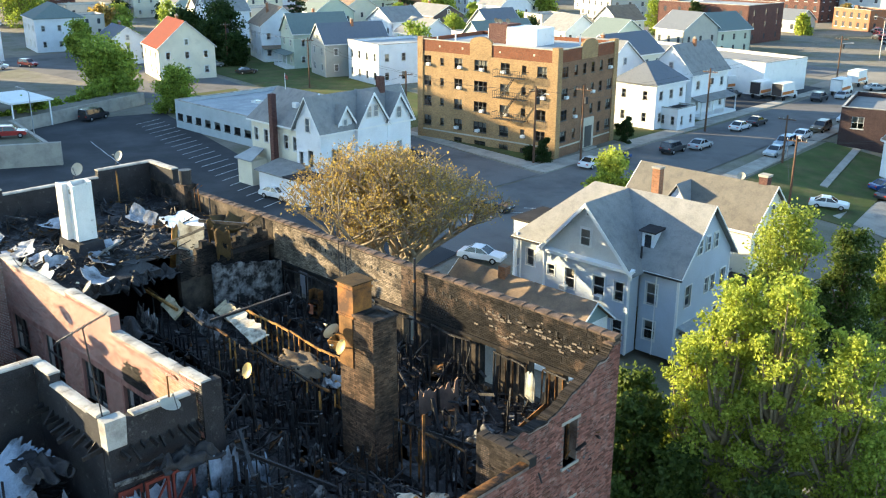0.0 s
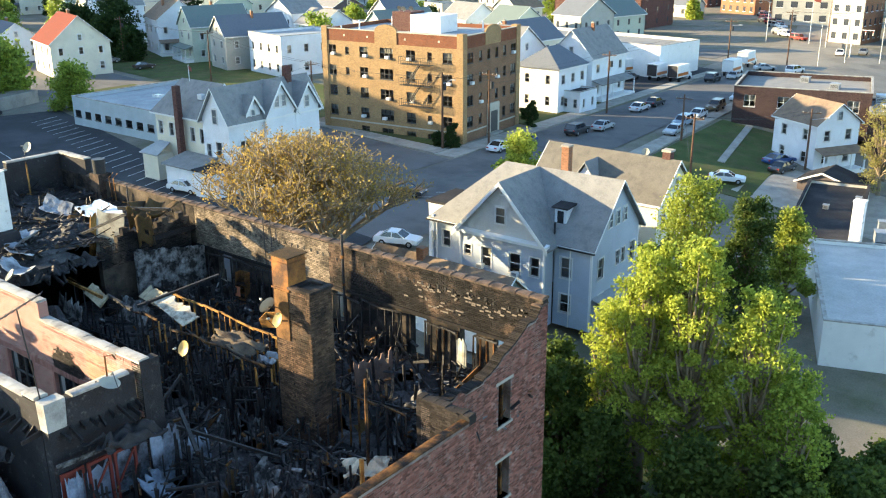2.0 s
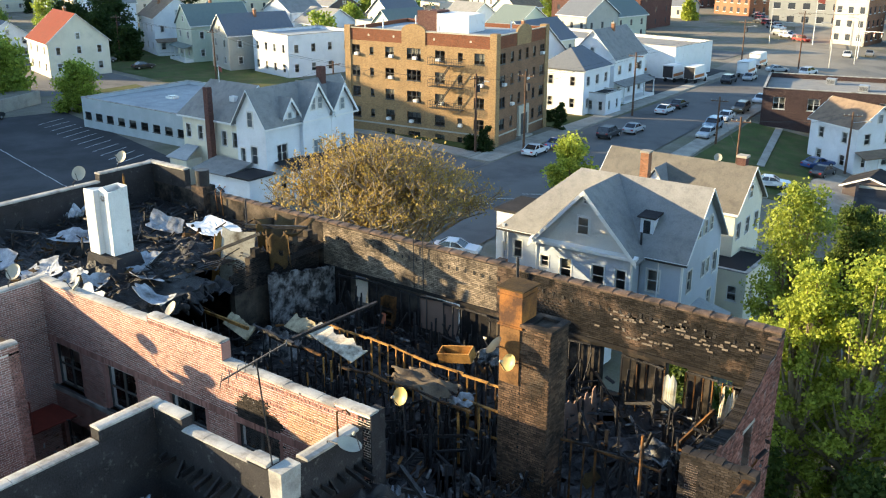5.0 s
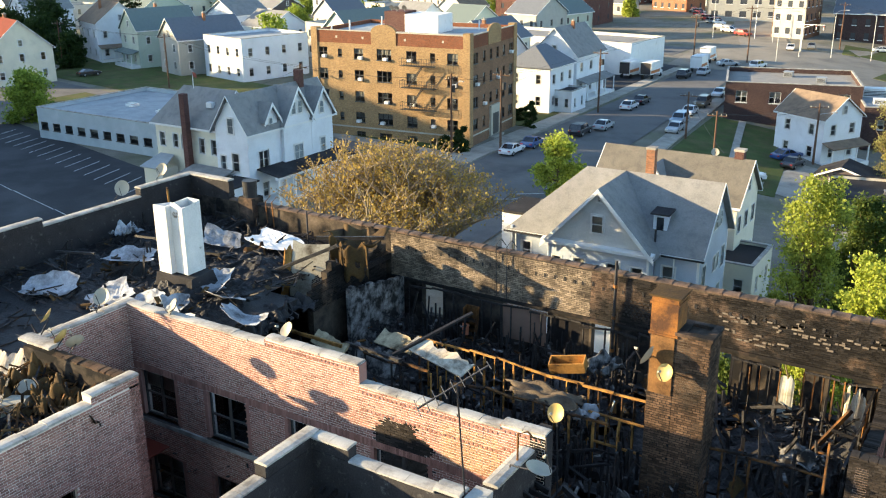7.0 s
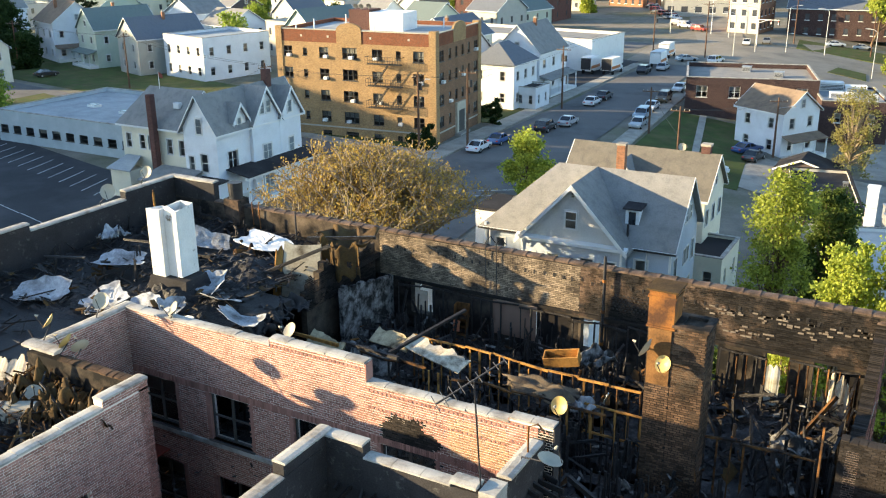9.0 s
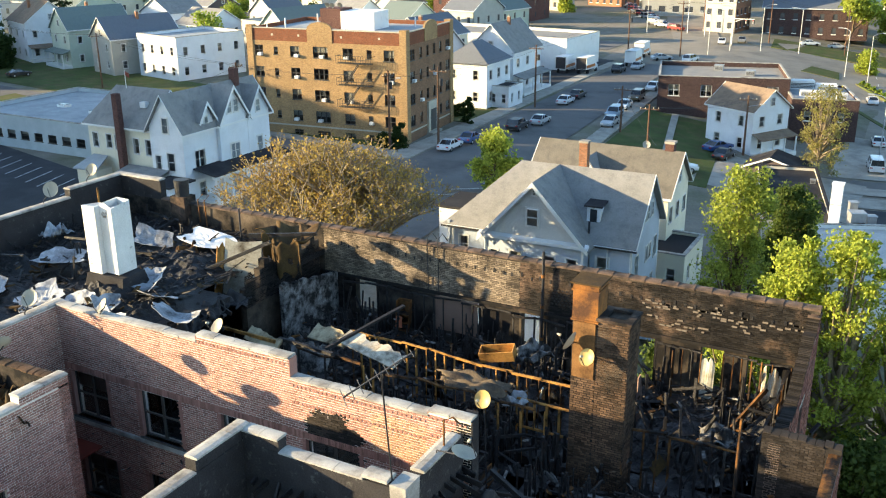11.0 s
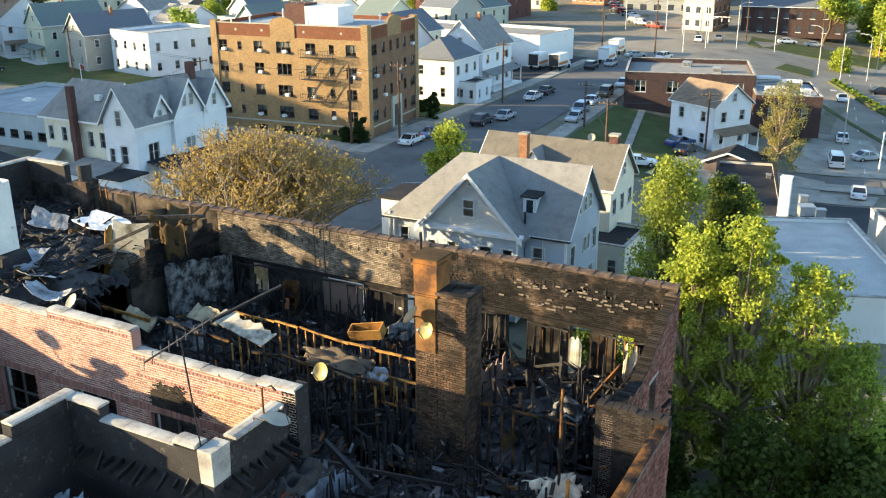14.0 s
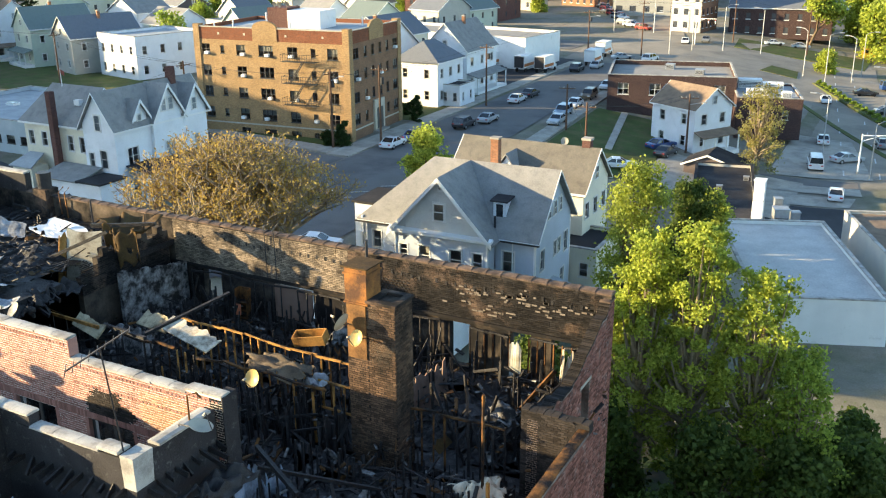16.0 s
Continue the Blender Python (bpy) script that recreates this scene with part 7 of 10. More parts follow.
house("house", -330, 178, 15, 13, 8.4, 12.5, "x", "cream_siding", "slate_roof", -12, "cream house with long roof and porch", seed=50, porch=("s", 2.2, 3.2), nx=5)
house("house", -288, 170, 16, 12, 7.6, 12.5, "x", "teal_siding", "slate_roof", -12, "teal house with slate roof", seed=51, nx=4)
flat_block("brick_flats", -400, 168, 30, 22, 17, "red_brick", "tar_roof", -12, "tall red brick flats with balconies", nx=6, ny=4, floors=5, seed=12)
flat_block("tan_hall", -281, 258, 40, 20, 13, "orange_brick", "gravel_roof", -10, "big tan brick hall", nx=5, ny=2, floors=1, first=4, seed=13)

# small shelter and retaining wall west of the lot
sh_ = thing("carport", (-155, 60, 3), "white flat carport roof on posts", "shelter")
part("roof", Geo().box(-160, -148, 55, 62, 5.6, 5.9), M["white_paint"], sh_)
for x in (-159.5, -148.5):
    for y in (55.5, 61.5):
        part("post", Geo().box(x - 0.1, x + 0.1, y - 0.1, y + 0.1, 1.5, 5.6), M["trim"], sh_)
solid("retaining_wall", Geo().hexa([(-128, 36, 1.2), (-120.5, 50.5, 1.2), (-121.2, 50.9, 1.2), (-128.7, 36.4, 1.2), (-128, 36, 4.6), (-120.5, 50.5, 4.6), (-121.2, 50.9, 4.6), (-128.7, 36.4, 4.6)]).hexa([(-120.5, 50.5, 1.2), (-146, 54.5, 1.2), (-146, 54.0, 1.2), (-121, 50.0, 1.2), (-120.5, 50.5, 3.6), (-146, 54.5, 3.6), (-146, 54.0, 3.6), (-121, 50.0, 3.6)]).hexa([(-146, 54.0, 1.2), (-156, 82.0, 1.2), (-156.4, 81.9, 1.2), (-146.4, 53.9, 1.2), (-146, 54.0, 3.6), (-156, 82.0, 3.6), (-156.4, 81.9, 3.6), (-146.4, 53.9, 3.6)]), M["concrete"], "grey concrete retaining wall of the lot", "wall", kind="structure")
solid("terrace", Geo().prism([(-128.7, 36.4, 1.3), (-121.2, 50.2, 1.3), (-146.2, 54.0, 1.3), (-156.2, 82.0, 1.3), (-205, 80, 1.3), (-190, 20, 1.3)], (0, 0, 2.0)), M["earth"], "raised bare-earth terrace above the lot", "terrace", kind="structure")

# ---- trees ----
# dark sheet laid where the ground lies in the trees' shade
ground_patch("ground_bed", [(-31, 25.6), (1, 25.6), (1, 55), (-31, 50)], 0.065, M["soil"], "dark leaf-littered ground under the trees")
tree("budding_tree", -49.9, 47.0, 16.0, 7.9, "leaf_bud", 21000, 0.185, 3, "wide spring tree with brown-gold buds and bare grey twigs", fork=0.12, stems=3, lift=0.75, levels=6, clump=0.2, thick=0.016, z=0.5, bark="pale_bark", twig=0.015, outer=True)
for x, y, h, sp, leaf, n, sd, lb in ((-15.2, 40.3, 18.8, 3.0, "leaf_green", 12500, 5, "tall tree in bright yellow-green spring leaf"), (-17.8, 40.0, 18.2, 2.8, "leaf_green", 12000, 6, "tall slender tree in bright spring leaf"), (-12.0, 41.0, 16.8, 3.2, "leaf_green", 9000, 7, "tall tree in fresh green spring leaf"), (-20.4, 41.5, 14.0, 2.6, "leaf_green", 9000, 31, "upright green tree behind the brick wall"), (-9.6, 39.6, 13.4, 2.7, "leaf_mid", 8000, 32, "upright tree in olive green leaf")):
    leafy_tree("maple_tree", x, y, h, sp * 1.27, leaf, int(n * 1.35), 0.2, sd, lb, z=-3, foot=0.26, lobes=80, lobe=(0.1, 0.25), bark="pale_bark")
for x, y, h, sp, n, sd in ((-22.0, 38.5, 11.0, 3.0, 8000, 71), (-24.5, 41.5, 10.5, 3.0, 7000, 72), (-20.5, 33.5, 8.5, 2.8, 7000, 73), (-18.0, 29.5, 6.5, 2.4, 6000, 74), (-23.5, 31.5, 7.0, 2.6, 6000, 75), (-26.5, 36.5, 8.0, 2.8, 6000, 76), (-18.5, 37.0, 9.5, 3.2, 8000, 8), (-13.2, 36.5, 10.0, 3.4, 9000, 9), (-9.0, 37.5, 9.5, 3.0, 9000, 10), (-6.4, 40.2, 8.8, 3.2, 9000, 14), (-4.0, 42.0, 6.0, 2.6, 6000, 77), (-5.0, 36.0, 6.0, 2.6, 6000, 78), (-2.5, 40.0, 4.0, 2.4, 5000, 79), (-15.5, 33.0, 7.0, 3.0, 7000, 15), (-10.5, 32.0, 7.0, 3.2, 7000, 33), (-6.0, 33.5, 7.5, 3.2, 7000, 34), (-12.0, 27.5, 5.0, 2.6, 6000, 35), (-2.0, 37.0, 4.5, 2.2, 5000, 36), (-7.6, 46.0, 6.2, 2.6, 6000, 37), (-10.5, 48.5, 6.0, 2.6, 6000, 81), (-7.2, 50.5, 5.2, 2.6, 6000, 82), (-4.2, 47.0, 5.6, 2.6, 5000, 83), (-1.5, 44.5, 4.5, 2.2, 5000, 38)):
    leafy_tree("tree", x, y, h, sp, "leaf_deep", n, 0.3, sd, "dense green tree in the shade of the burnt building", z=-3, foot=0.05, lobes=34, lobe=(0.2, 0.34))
leafy_tree("poplar_tree", -24.1, 59.5, 16.2, 3.7, "leaf_olive", 19000, 0.22, 11, "narrow dense green tree", z=-2.4, foot=0.08, lobes=52, lobe=(0.2, 0.38))
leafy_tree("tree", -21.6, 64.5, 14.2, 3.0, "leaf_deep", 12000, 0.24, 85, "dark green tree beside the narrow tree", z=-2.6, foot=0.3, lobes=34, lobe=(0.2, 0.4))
leafy_tree("tree", -21.9, 76.0, 10.6, 2.6, "leaf_olive", 10000, 0.3, 12, "dark green bushy tree", z=-2.6)
leafy_tree("budding_tree", -26.2, 122.5, 12.4, 5.4, "leaf_bud_green", 5500, 0.24, 16, "budding tree with gold-green twigs", foot=0.1, lobes=75, lobe=(0.08, 0.2), bark="pale_bark")
leafy_tree("small_tree", -55.0, 83.5, 8.0, 3.0, "leaf_green", 7000, 0.34, 17, "small tree in bright green leaf")
leafy_tree("tree", -144.5, 82.0, 8.5, 4.6, "leaf_mid", 9000, 0.4, 86, "round green tree at the end of the long store", foot=0.05)
leafy_tree("tree", -212, 214, 13, 8.0, "leaf_green", 6000, 0.8, 22, "bright green rounded tree")
conifer("pine_tree", -262, 205, 22, 9, 23, "tall dark green pine tree")
conifer("pine_tree", -200, 150, 20, 5, 24, "dark conifer beside the houses")
conifer("pine_tree", -245, 228, 20, 8, 25, "broad dark green pine tree")
leafy_tree("tree", -21, 250, 14, 8.0, "leaf_green", 6000, 0.8, 26, "large green tree beyond the avenue")
tree("tree", -38, 258, 13, 6.0, "leaf_green", 4000, 0.8, 27, "budding tree beyond the avenue", fork=0.2, levels=5, clump=0.8)
leafy_tree("tree", -6, 266, 15, 8.0, "leaf_mid", 6000, 0.8, 28, "large green tree beyond the avenue")

# tall plain blocks west of the lot, beyond the view, added only to cast shade
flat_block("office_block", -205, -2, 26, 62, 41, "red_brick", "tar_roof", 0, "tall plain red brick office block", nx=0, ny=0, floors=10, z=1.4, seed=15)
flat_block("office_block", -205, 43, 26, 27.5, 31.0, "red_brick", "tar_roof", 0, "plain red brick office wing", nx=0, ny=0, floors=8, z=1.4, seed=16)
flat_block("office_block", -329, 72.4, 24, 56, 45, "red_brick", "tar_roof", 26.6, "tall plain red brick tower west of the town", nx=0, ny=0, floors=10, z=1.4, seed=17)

# ---- the far town ----
M["far_pane"] = material("far_window_glass", (0.07, 0.078, 0.088), 0.12, 0.3, 0.5, 5.0, 0.0, spec=0.7)
PANE = {}


def far_block(cx, cy, w, d, h, wall, roof, label, turn=-8.0, nx=5, ny=3, floors=2, win=(1.1, 1.6), name="far_building", peak=0.0, axis="x", z=None, vents=0, category="building", side=None, trim=True, join=False):
    """A building far off: walls, each window a sunk pane with a sill, parapet or pitched roof, roof boxes."""
    z0 = (ground_z(cx, cy) if z is None else z) - 0.3
    ob = thing(name, (0, 0, 0), label, category, "far buildings")
    x0, x1, y0, y1 = -w / 2, w / 2, -d / 2, d / 2
    fh = (h - 0.9) / max(floors, 1)
    key = win
    if key not in PANE:
        PANE[key] = (Geo().box(-win[0] / 2, win[0] / 2, 0.1, 0.14, 0, win[1]).mesh("pane", M["far_pane"]), Geo().box(-win[0] / 2 - 0.1, win[0] / 2 + 0.1, -0.1, 0.1, -0.16, 0).mesh("sill", M["trim"]))
    for k, (o, u, ln, n) in enumerate((((x0, y0), (1, 0, 0), w, nx), ((x1, y0), (0, 1, 0), d, ny), ((x1, y1), (-1, 0, 0), w, 0), ((x0, y1), (0, -1, 0), d, ny if k_west(cx) else 0))):
        wins = []
        for f in range(floors):
            if n:
                wins += rows_of(ln, n, 0.3 + f * fh + fh * 0.32, *win)
        g = Geo()
        panel(g, (o[0], o[1], 0), u, ln, 0, h, 0.3, [(c - a / 2, c + a / 2, s, s + b) for c, s, a, b, *_ in wins])
        wl = part("wall", g, M[side if side and k % 2 else wall], ob)
        if join and wins:
            g = Geo()
            for c, s, a, b, *_ in wins:
                panel(g, (o[0] + u[0] * (c - a / 2) - u[1] * 0.12, o[1] + u[1] * (c - a / 2) + u[0] * 0.12, 0), u, a, s, s + b, 0.04)
            tagged(part("glazing", g, M["far_pane"], wl), kind="stuff")
            continue
        for c, s, *_ in wins:
            m = frame_at((o[0] + u[0] * c, o[1] + u[1] * c, s), u) @ Matrix.Rotation(math.pi, 4, "Z")
            pn = part("window", PANE[key][0], None, wl)
            pn.matrix_basis = m
            if trim:
                sl = part("sill", PANE[key][1], None, wl)
                sl.matrix_basis = m
    if peak:
        gable_roof(ob, x0, x1, y0, y1, h, h + peak, axis, M[roof], hip=0.0 if peak > 2.4 else min(w, d) * 0.35, over=0.4)
        if peak > 2.4:
            for e in (0, 1):
                part("gable_wall", gable_ends(Geo(), x0, x1, y0, y1, h, h + peak, axis, end=e), M[wall], ob)
    else:
        part("roof", Geo().box(x0 + 0.31, x1 - 0.31, y0 + 0.31, y1 - 0.31, h - 0.7, h - 0.5), M[roof], ob)
        g = Geo()
        for a, b, c, e in ((x0 - 0.05, x1 + 0.05, y0 - 0.05, y0 + 0.34), (x0 - 0.05, x1 + 0.05, y1 - 0.34, y1 + 0.05), (x0 - 0.05, x0 + 0.34, y0 + 0.35, y1 - 0.35), (x1 - 0.34, x1 + 0.05, y0 + 0.35, y1 - 0.35)):
            g.box(a, b, c, e, h + 0.004, h + 0.16)
        part("coping", g, M["coping"], ob)
        rr = random.Random(int(cx * 7 + cy))
        for i in range(vents):
            x, y, s = rr.uniform(x0 + 2, x1 - 2), rr.uniform(y0 + 2, y1 - 2), rr.uniform(0.5, 1.3)
            part("roof_unit", Geo().box(x - s, x + s, y - s * 0.7, y + s * 0.7, h - 0.5, h + rr.uniform(0.3, 1.2)), M[rr.choice(("grey_metal", "white_paint", "orange_brick"))], ob)
    ob.matrix_basis = pose(cx, cy, z0, 0, 0, turn)
    return ob


def k_west(cx):
    return cx > -60


far_block(-141, 262, 30, 20, 11, "red_brick", "flat_roof", "red-brown brick block with white flat roof", -2, 6, 3, 3, win=(1.0, 1.5), vents=3, trim=False)
far_block(-68.6, 258.5, 8.5, 13, 14.5, "stucco", "flat_roof", "tall ivory-fronted building with red brick side", -6, 3, 4, 4, side="orange_brick", win=(1.2, 1.6))
far_block(-47, 266, 26, 11, 8.0, "store_brick", "slate_roof", "long red brick building with dark slate roof", 6, 8, 2, 2, peak=3.4)
far_block(-98, 338, 30, 16, 15, "stone", "gravel_roof", "grey stone office building with rows of windows", -28, 9, 4, 4, win=(1.9, 1.8), vents=3)
far_block(-154, 345, 26, 18, 13, "red_brick", "tar_roof", "dark red brick flats, four storeys", -6, 7, 4, 4, vents=2)
far_block(-128, 352, 22, 16, 10, "blue_stucco", "tar_roof", "blue-grey painted commercial building", -8, 4, 3, 3, vents=2)
far_block(-122, 322, 15, 10, 7, "orange_brick", "tar_roof", "tan brick shop building", -20, 5, 2, 2, vents=2)
far_block(-92.5, 297, 21, 12, 12.5, "grey_siding", "gravel_roof", "grey three-storey office building with rows of white windows", 10, 5, 3, 3, win=(2.0, 1.8), vents=2)
far_block(-138, 300, 16, 9, 4.2, "grey_siding", "slate_roof", "low house with dark pitched roof", -12, 4, 2, 1, peak=3, axis="x")
far_block(-298, 346, 52, 16, 8.5, "stucco", "white_paint", "long cream row of shops", -32, 10, 3, 2, vents=5)
far_block(-262, 392, 46, 18, 10, "orange_brick", "gravel_roof", "tan brick commercial row", -12, 9, 3, 2, vents=4)
far_block(-205, 300, 22, 16, 8, "grey_siding", "grey_roof", "pale house with grey pitched roof", -24, 5, 3, 2, peak=4)
far_block(-228, 330, 24, 18, 9, "white_siding", "flat_roof", "white painted building with flat roof", -20, 6, 4, 3, vents=4)
far_block(-250, 296, 17, 12, 7.5, "cream_siding", "grey_roof", "cream two-storey gabled house", -20, 4, 3, 2, peak=4)
far_block(-186, 330, 14, 14, 9, "white_siding", "flat_roof", "white flat-roofed three-storey house", -16, 4, 3, 3, vents=1)
far_block(-106.5, 160.5, 10, 14, 7.6, "cream_siding", "slate_roof", "pale house with slate-grey roof behind the brick block", -4, 3, 4, 2, peak=3.6, axis="y")
far_block(-350, 288, 60, 20, 11, "orange_brick", "gravel_roof", "long tan brick hall", -34, 8, 3, 2, win=(2.2, 2.0), vents=5)
far_block(-322, 192, 15, 11, 8.6, "cream_siding", "slate_roof", "cream house with slate hipped roof and porch", -14, 5, 3, 2, peak=2.2)
far_block(-357, 148, 30, 20, 18, "red_brick", "tar_roof", "tall red brick flats with pale balconies", -22, 7, 4, 6, win=(1.4, 1.5))
far_block(-34, 440, 60, 16, 16, "orange_brick", "gravel_roof", "broad tan brick apartment block", 4, 12, 3, 4, vents=3)
far_block(-80, 420, 40, 18, 12, "red_brick", "flat_roof", "red brick block with pale roof", -6, 9, 3, 3, vents=3)
far_block(-24, 330, 22, 14, 7, "stucco", "gravel_roof", "pale low commercial building", 6, 5, 3, 1, win=(2.0, 1.6), vents=2)
far_block(60, 300, 40, 30, 7, "stucco", "flat_roof", "pale low store beyond the car park", 4, 5, 3, 1, win=(2.0, 1.6), vents=4)
# rows of houses and shops out to the rise
FR = random.Random(77)
KINDS = (("white_siding", "grey_roof", "white house with grey pitched roof"), ("cream_siding", "brown_roof", "cream house with brown shingle roof"), ("grey_siding", "slate_roof", "grey house with slate-blue roof"), ("red_brick", "gravel_roof", "red brick flat-roofed shop building"), ("orange_brick", "tar_roof", "tan brick shop building"), ("stucco", "flat_roof", "pale stucco flat-roofed building"), ("green_siding", "green_roof", "pale green house with green-grey roof"))
SPOTS = [(a, r) for r in (380, 430, 485, 545, 610, 680) for a in range(-66, 5, 3)]
taken = [(-141, 262), (-66, 262), (-47, 264), (-98, 338), (-154, 345), (-128, 352), (-298, 346), (-262, 392), (-205, 300), (-228, 330), (-186, 330), (-350, 288), (-357, 148), (-34, 440), (-80, 420), (-322, 192), (-400, 168), (-281, 258), (-330, 178)]
for a, r in SPOTS:
    a2, r2 = radians(a + FR.uniform(-1.2, 1.2)), r + FR.uniform(-14, 14)
    x, y = -8 + r2 * math.sin(a2), -5 + r2 * math.cos(a2)
    if min(math.hypot(x - p, y - q) for p, q in taken) < 30 or FR.random() < 0.06:
        continue
    wl, rf, lb = FR.choice(KINDS)
    flat = rf in ("gravel_roof", "tar_roof", "flat_roof")
    far_block(x, y, FR.uniform(14, 30) if flat else FR.uniform(11, 17), FR.uniform(11, 18), FR.uniform(6.5, 13) if flat else FR.uniform(6, 8.5), wl, rf, lb, a * 0.35 + FR.uniform(-6, 6), FR.choice((3, 4, 5)), 2, 2 if r < 560 else 1, peak=0 if flat else FR.uniform(3, 4.6), axis=FR.choice("xy"), vents=2 if flat else 0, trim=False, join=True)
for i in range(44):
    a2, r2 = radians(FR.uniform(-64, 6)), FR.uniform(290, 640)
    x, y = -8 + r2 * math.sin(a2), -5 + r2 * math.cos(a2)
    if min(math.hypot(x - p, y - q) for p, q in taken) < 20:
        continue
    leafy_tree("tree", x, y, FR.uniform(8, 14), FR.uniform(4, 7), FR.choice(("leaf_mid", "leaf_green", "leaf_dark", "leaf_bud")), 1100, 1.3, 100 + i, "distant street tree in spring leaf")
# more houses and garden trees between the streets
HX = random.Random(41)
built = [(-176, 99), (-214, 108), (-251, 108), (-240, 84), (-230, 147), (-195, 140), (-177, 138), (-161, 135), (-147, 136), (-205, 205), (-330, 178), (-288, 170), (-106, 160), (-95, 137), (-100, 180), (-81, 132), (-83, 146), (-322, 192), (-357, 148)]
for x, y in ((-132, 152), (-150, 168), (-168, 165), (-186, 172), (-130, 192), (-150, 200), (-172, 196), (-152, 226), (-178, 226), (-205, 238), (-228, 182), (-252, 158), (-262, 180), (-300, 140), (-276, 128), (-236, 200), (-262, 232), (-120, 208), (-124, 230), (-300, 208), (-330, 225)):
    if min(math.hypot(x - p, y - q) for p, q in built) < 13:
        continue
    wl, rf, lb = HX.choice(KINDS[:3] + KINDS[6:] + KINDS[5:6])
    far_block(x, y, HX.uniform(9, 13), HX.uniform(10, 14), HX.uniform(6.5, 8.5), wl, rf, lb, -12 + HX.uniform(-3, 3), 3, 3, 2, peak=0 if rf == "flat_roof" else HX.uniform(3, 4.5), axis=HX.choice("xy"), trim=False, name="house", category="house", win=(0.9, 1.5))
    built.append((x, y))
for i in range(34):
    x, y = HX.uniform(-330, -120), HX.uniform(122, 262)
    if min(math.hypot(x - p, y - q) for p, q in built) < 11:
        continue
    leafy_tree("tree", x, y, HX.uniform(5, 12), HX.uniform(3, 5.5), HX.choice(("leaf_mid", "leaf_green", "leaf_dark", "leaf_mid")), 2200, 0.6, 300 + i, "leafy garden tree between the houses")
# big trees past the junction
leafy_tree("tree", -42, 292, 17, 10.0, "leaf_green", 6000, 0.9, 61, "large bright green tree beyond the junction")
leafy_tree("tree", -27, 274, 17, 8.5, "leaf_green", 6000, 0.9, 62, "large green tree beyond the junction")
leafy_tree("tree", -12, 282, 14, 7.5, "leaf_green", 5000, 0.9, 63, "large green tree beyond the avenue")
leafy_tree("small_tree", -128, 291, 6.5, 4.0, "leaf_green", 2500, 0.7, 64, "round bright green tree by the road")
leafy_tree("small_tree", -29, 217, 5.5, 3.2, "leaf_green", 3000, 0.45, 65, "small bright green tree on the traffic island")
leafy_tree("bush", -86, 158, 3.0, 2.0, "leaf_dark", 2500, 0.35, 66, "dark green garden bush", category="bush", foot=0.02, lobes=9)
leafy_tree("bush", -76.0, 97.6, 3.6, 1.5, "leaf_dark", 3500, 0.25, 67, "dark evergreen bush by the entrance", category="bush", foot=0.02, lobes=9)
leafy_tree("bush", -78.2, 97.4, 2.2, 1.6, "leaf_dark", 3000, 0.25, 68, "dark evergreen bush by the wall", category="bush", foot=0.02, lobes=9)
leafy_tree("bush", -75.0, 116.2, 4.2, 1.3, "leaf_dark", 3000, 0.28, 69, "tall dark evergreen by the brick corner", category="bush", foot=0.02, lobes=9)
leafy_tree("bush", -79.0, 121.0, 2.2, 2.2, "leaf_dark", 3000, 0.28, 70, "dark green shrub on the lawn", category="bush", foot=0.02, lobes=9)
for i in range(9):
    x, y = lerp(-161, -150, i / 8), lerp(76, 49, i / 8)
    leafy_tree("bush", x - 1, y + 3.5, FR.uniform(2.5, 5), FR.uniform(2, 3), "leaf_mid", 1600, 0.5, 80 + i, "brown-green scrub above the lot wall", category="bush", foot=0.02, lobes=9)
for i in range(14):
    x, y = lerp(-28.2, -12.8, i / 13), lerp(200.5, 166.5, i / 13)
    leafy_tree("bush", x, y, 1.3, 1.2, "leaf_mid", 500, 0.35, 120 + i, "low clipped hedge shrub by the car park", category="bush", foot=0.02, lobes=9)

for x, y, h, sp, lf, sd in ((-206, 131, 15, 7.0, "leaf_dark", 401), (-214, 126, 12, 6.0, "leaf_dark", 402), (-165, 80, 12, 6.5, "leaf_mid", 403), (-171, 84, 9, 5.0, "leaf_green", 404), (-224, 103, 10, 5.0, "leaf_mid", 405), (-202, 126, 10, 5.0, "leaf_dark", 410), (-190, 124, 8, 4.0, "leaf_dark", 411), (-318, 128, 17, 11, "leaf_mid", 406), (-335, 120, 15, 9, "leaf_dark", 407), (-232, 118, 9, 5, "leaf_mid", 408)):
    leafy_tree("tree", x, y, h, sp, lf, 7000, 0.6, sd, "broad leafy tree among the houses")

# far roads
ground_patch("road_north", [(-74, 226), (-62, 226), (-118, 420), (-134, 420)], 0.09, M["pale_road"], "far asphalt road running north")
ground_patch("road_east", [(-40, 214), (-18, 204), (-30, 256), (-52, 240)], 0.105, M["pale_road"], "asphalt bend beside the verge")

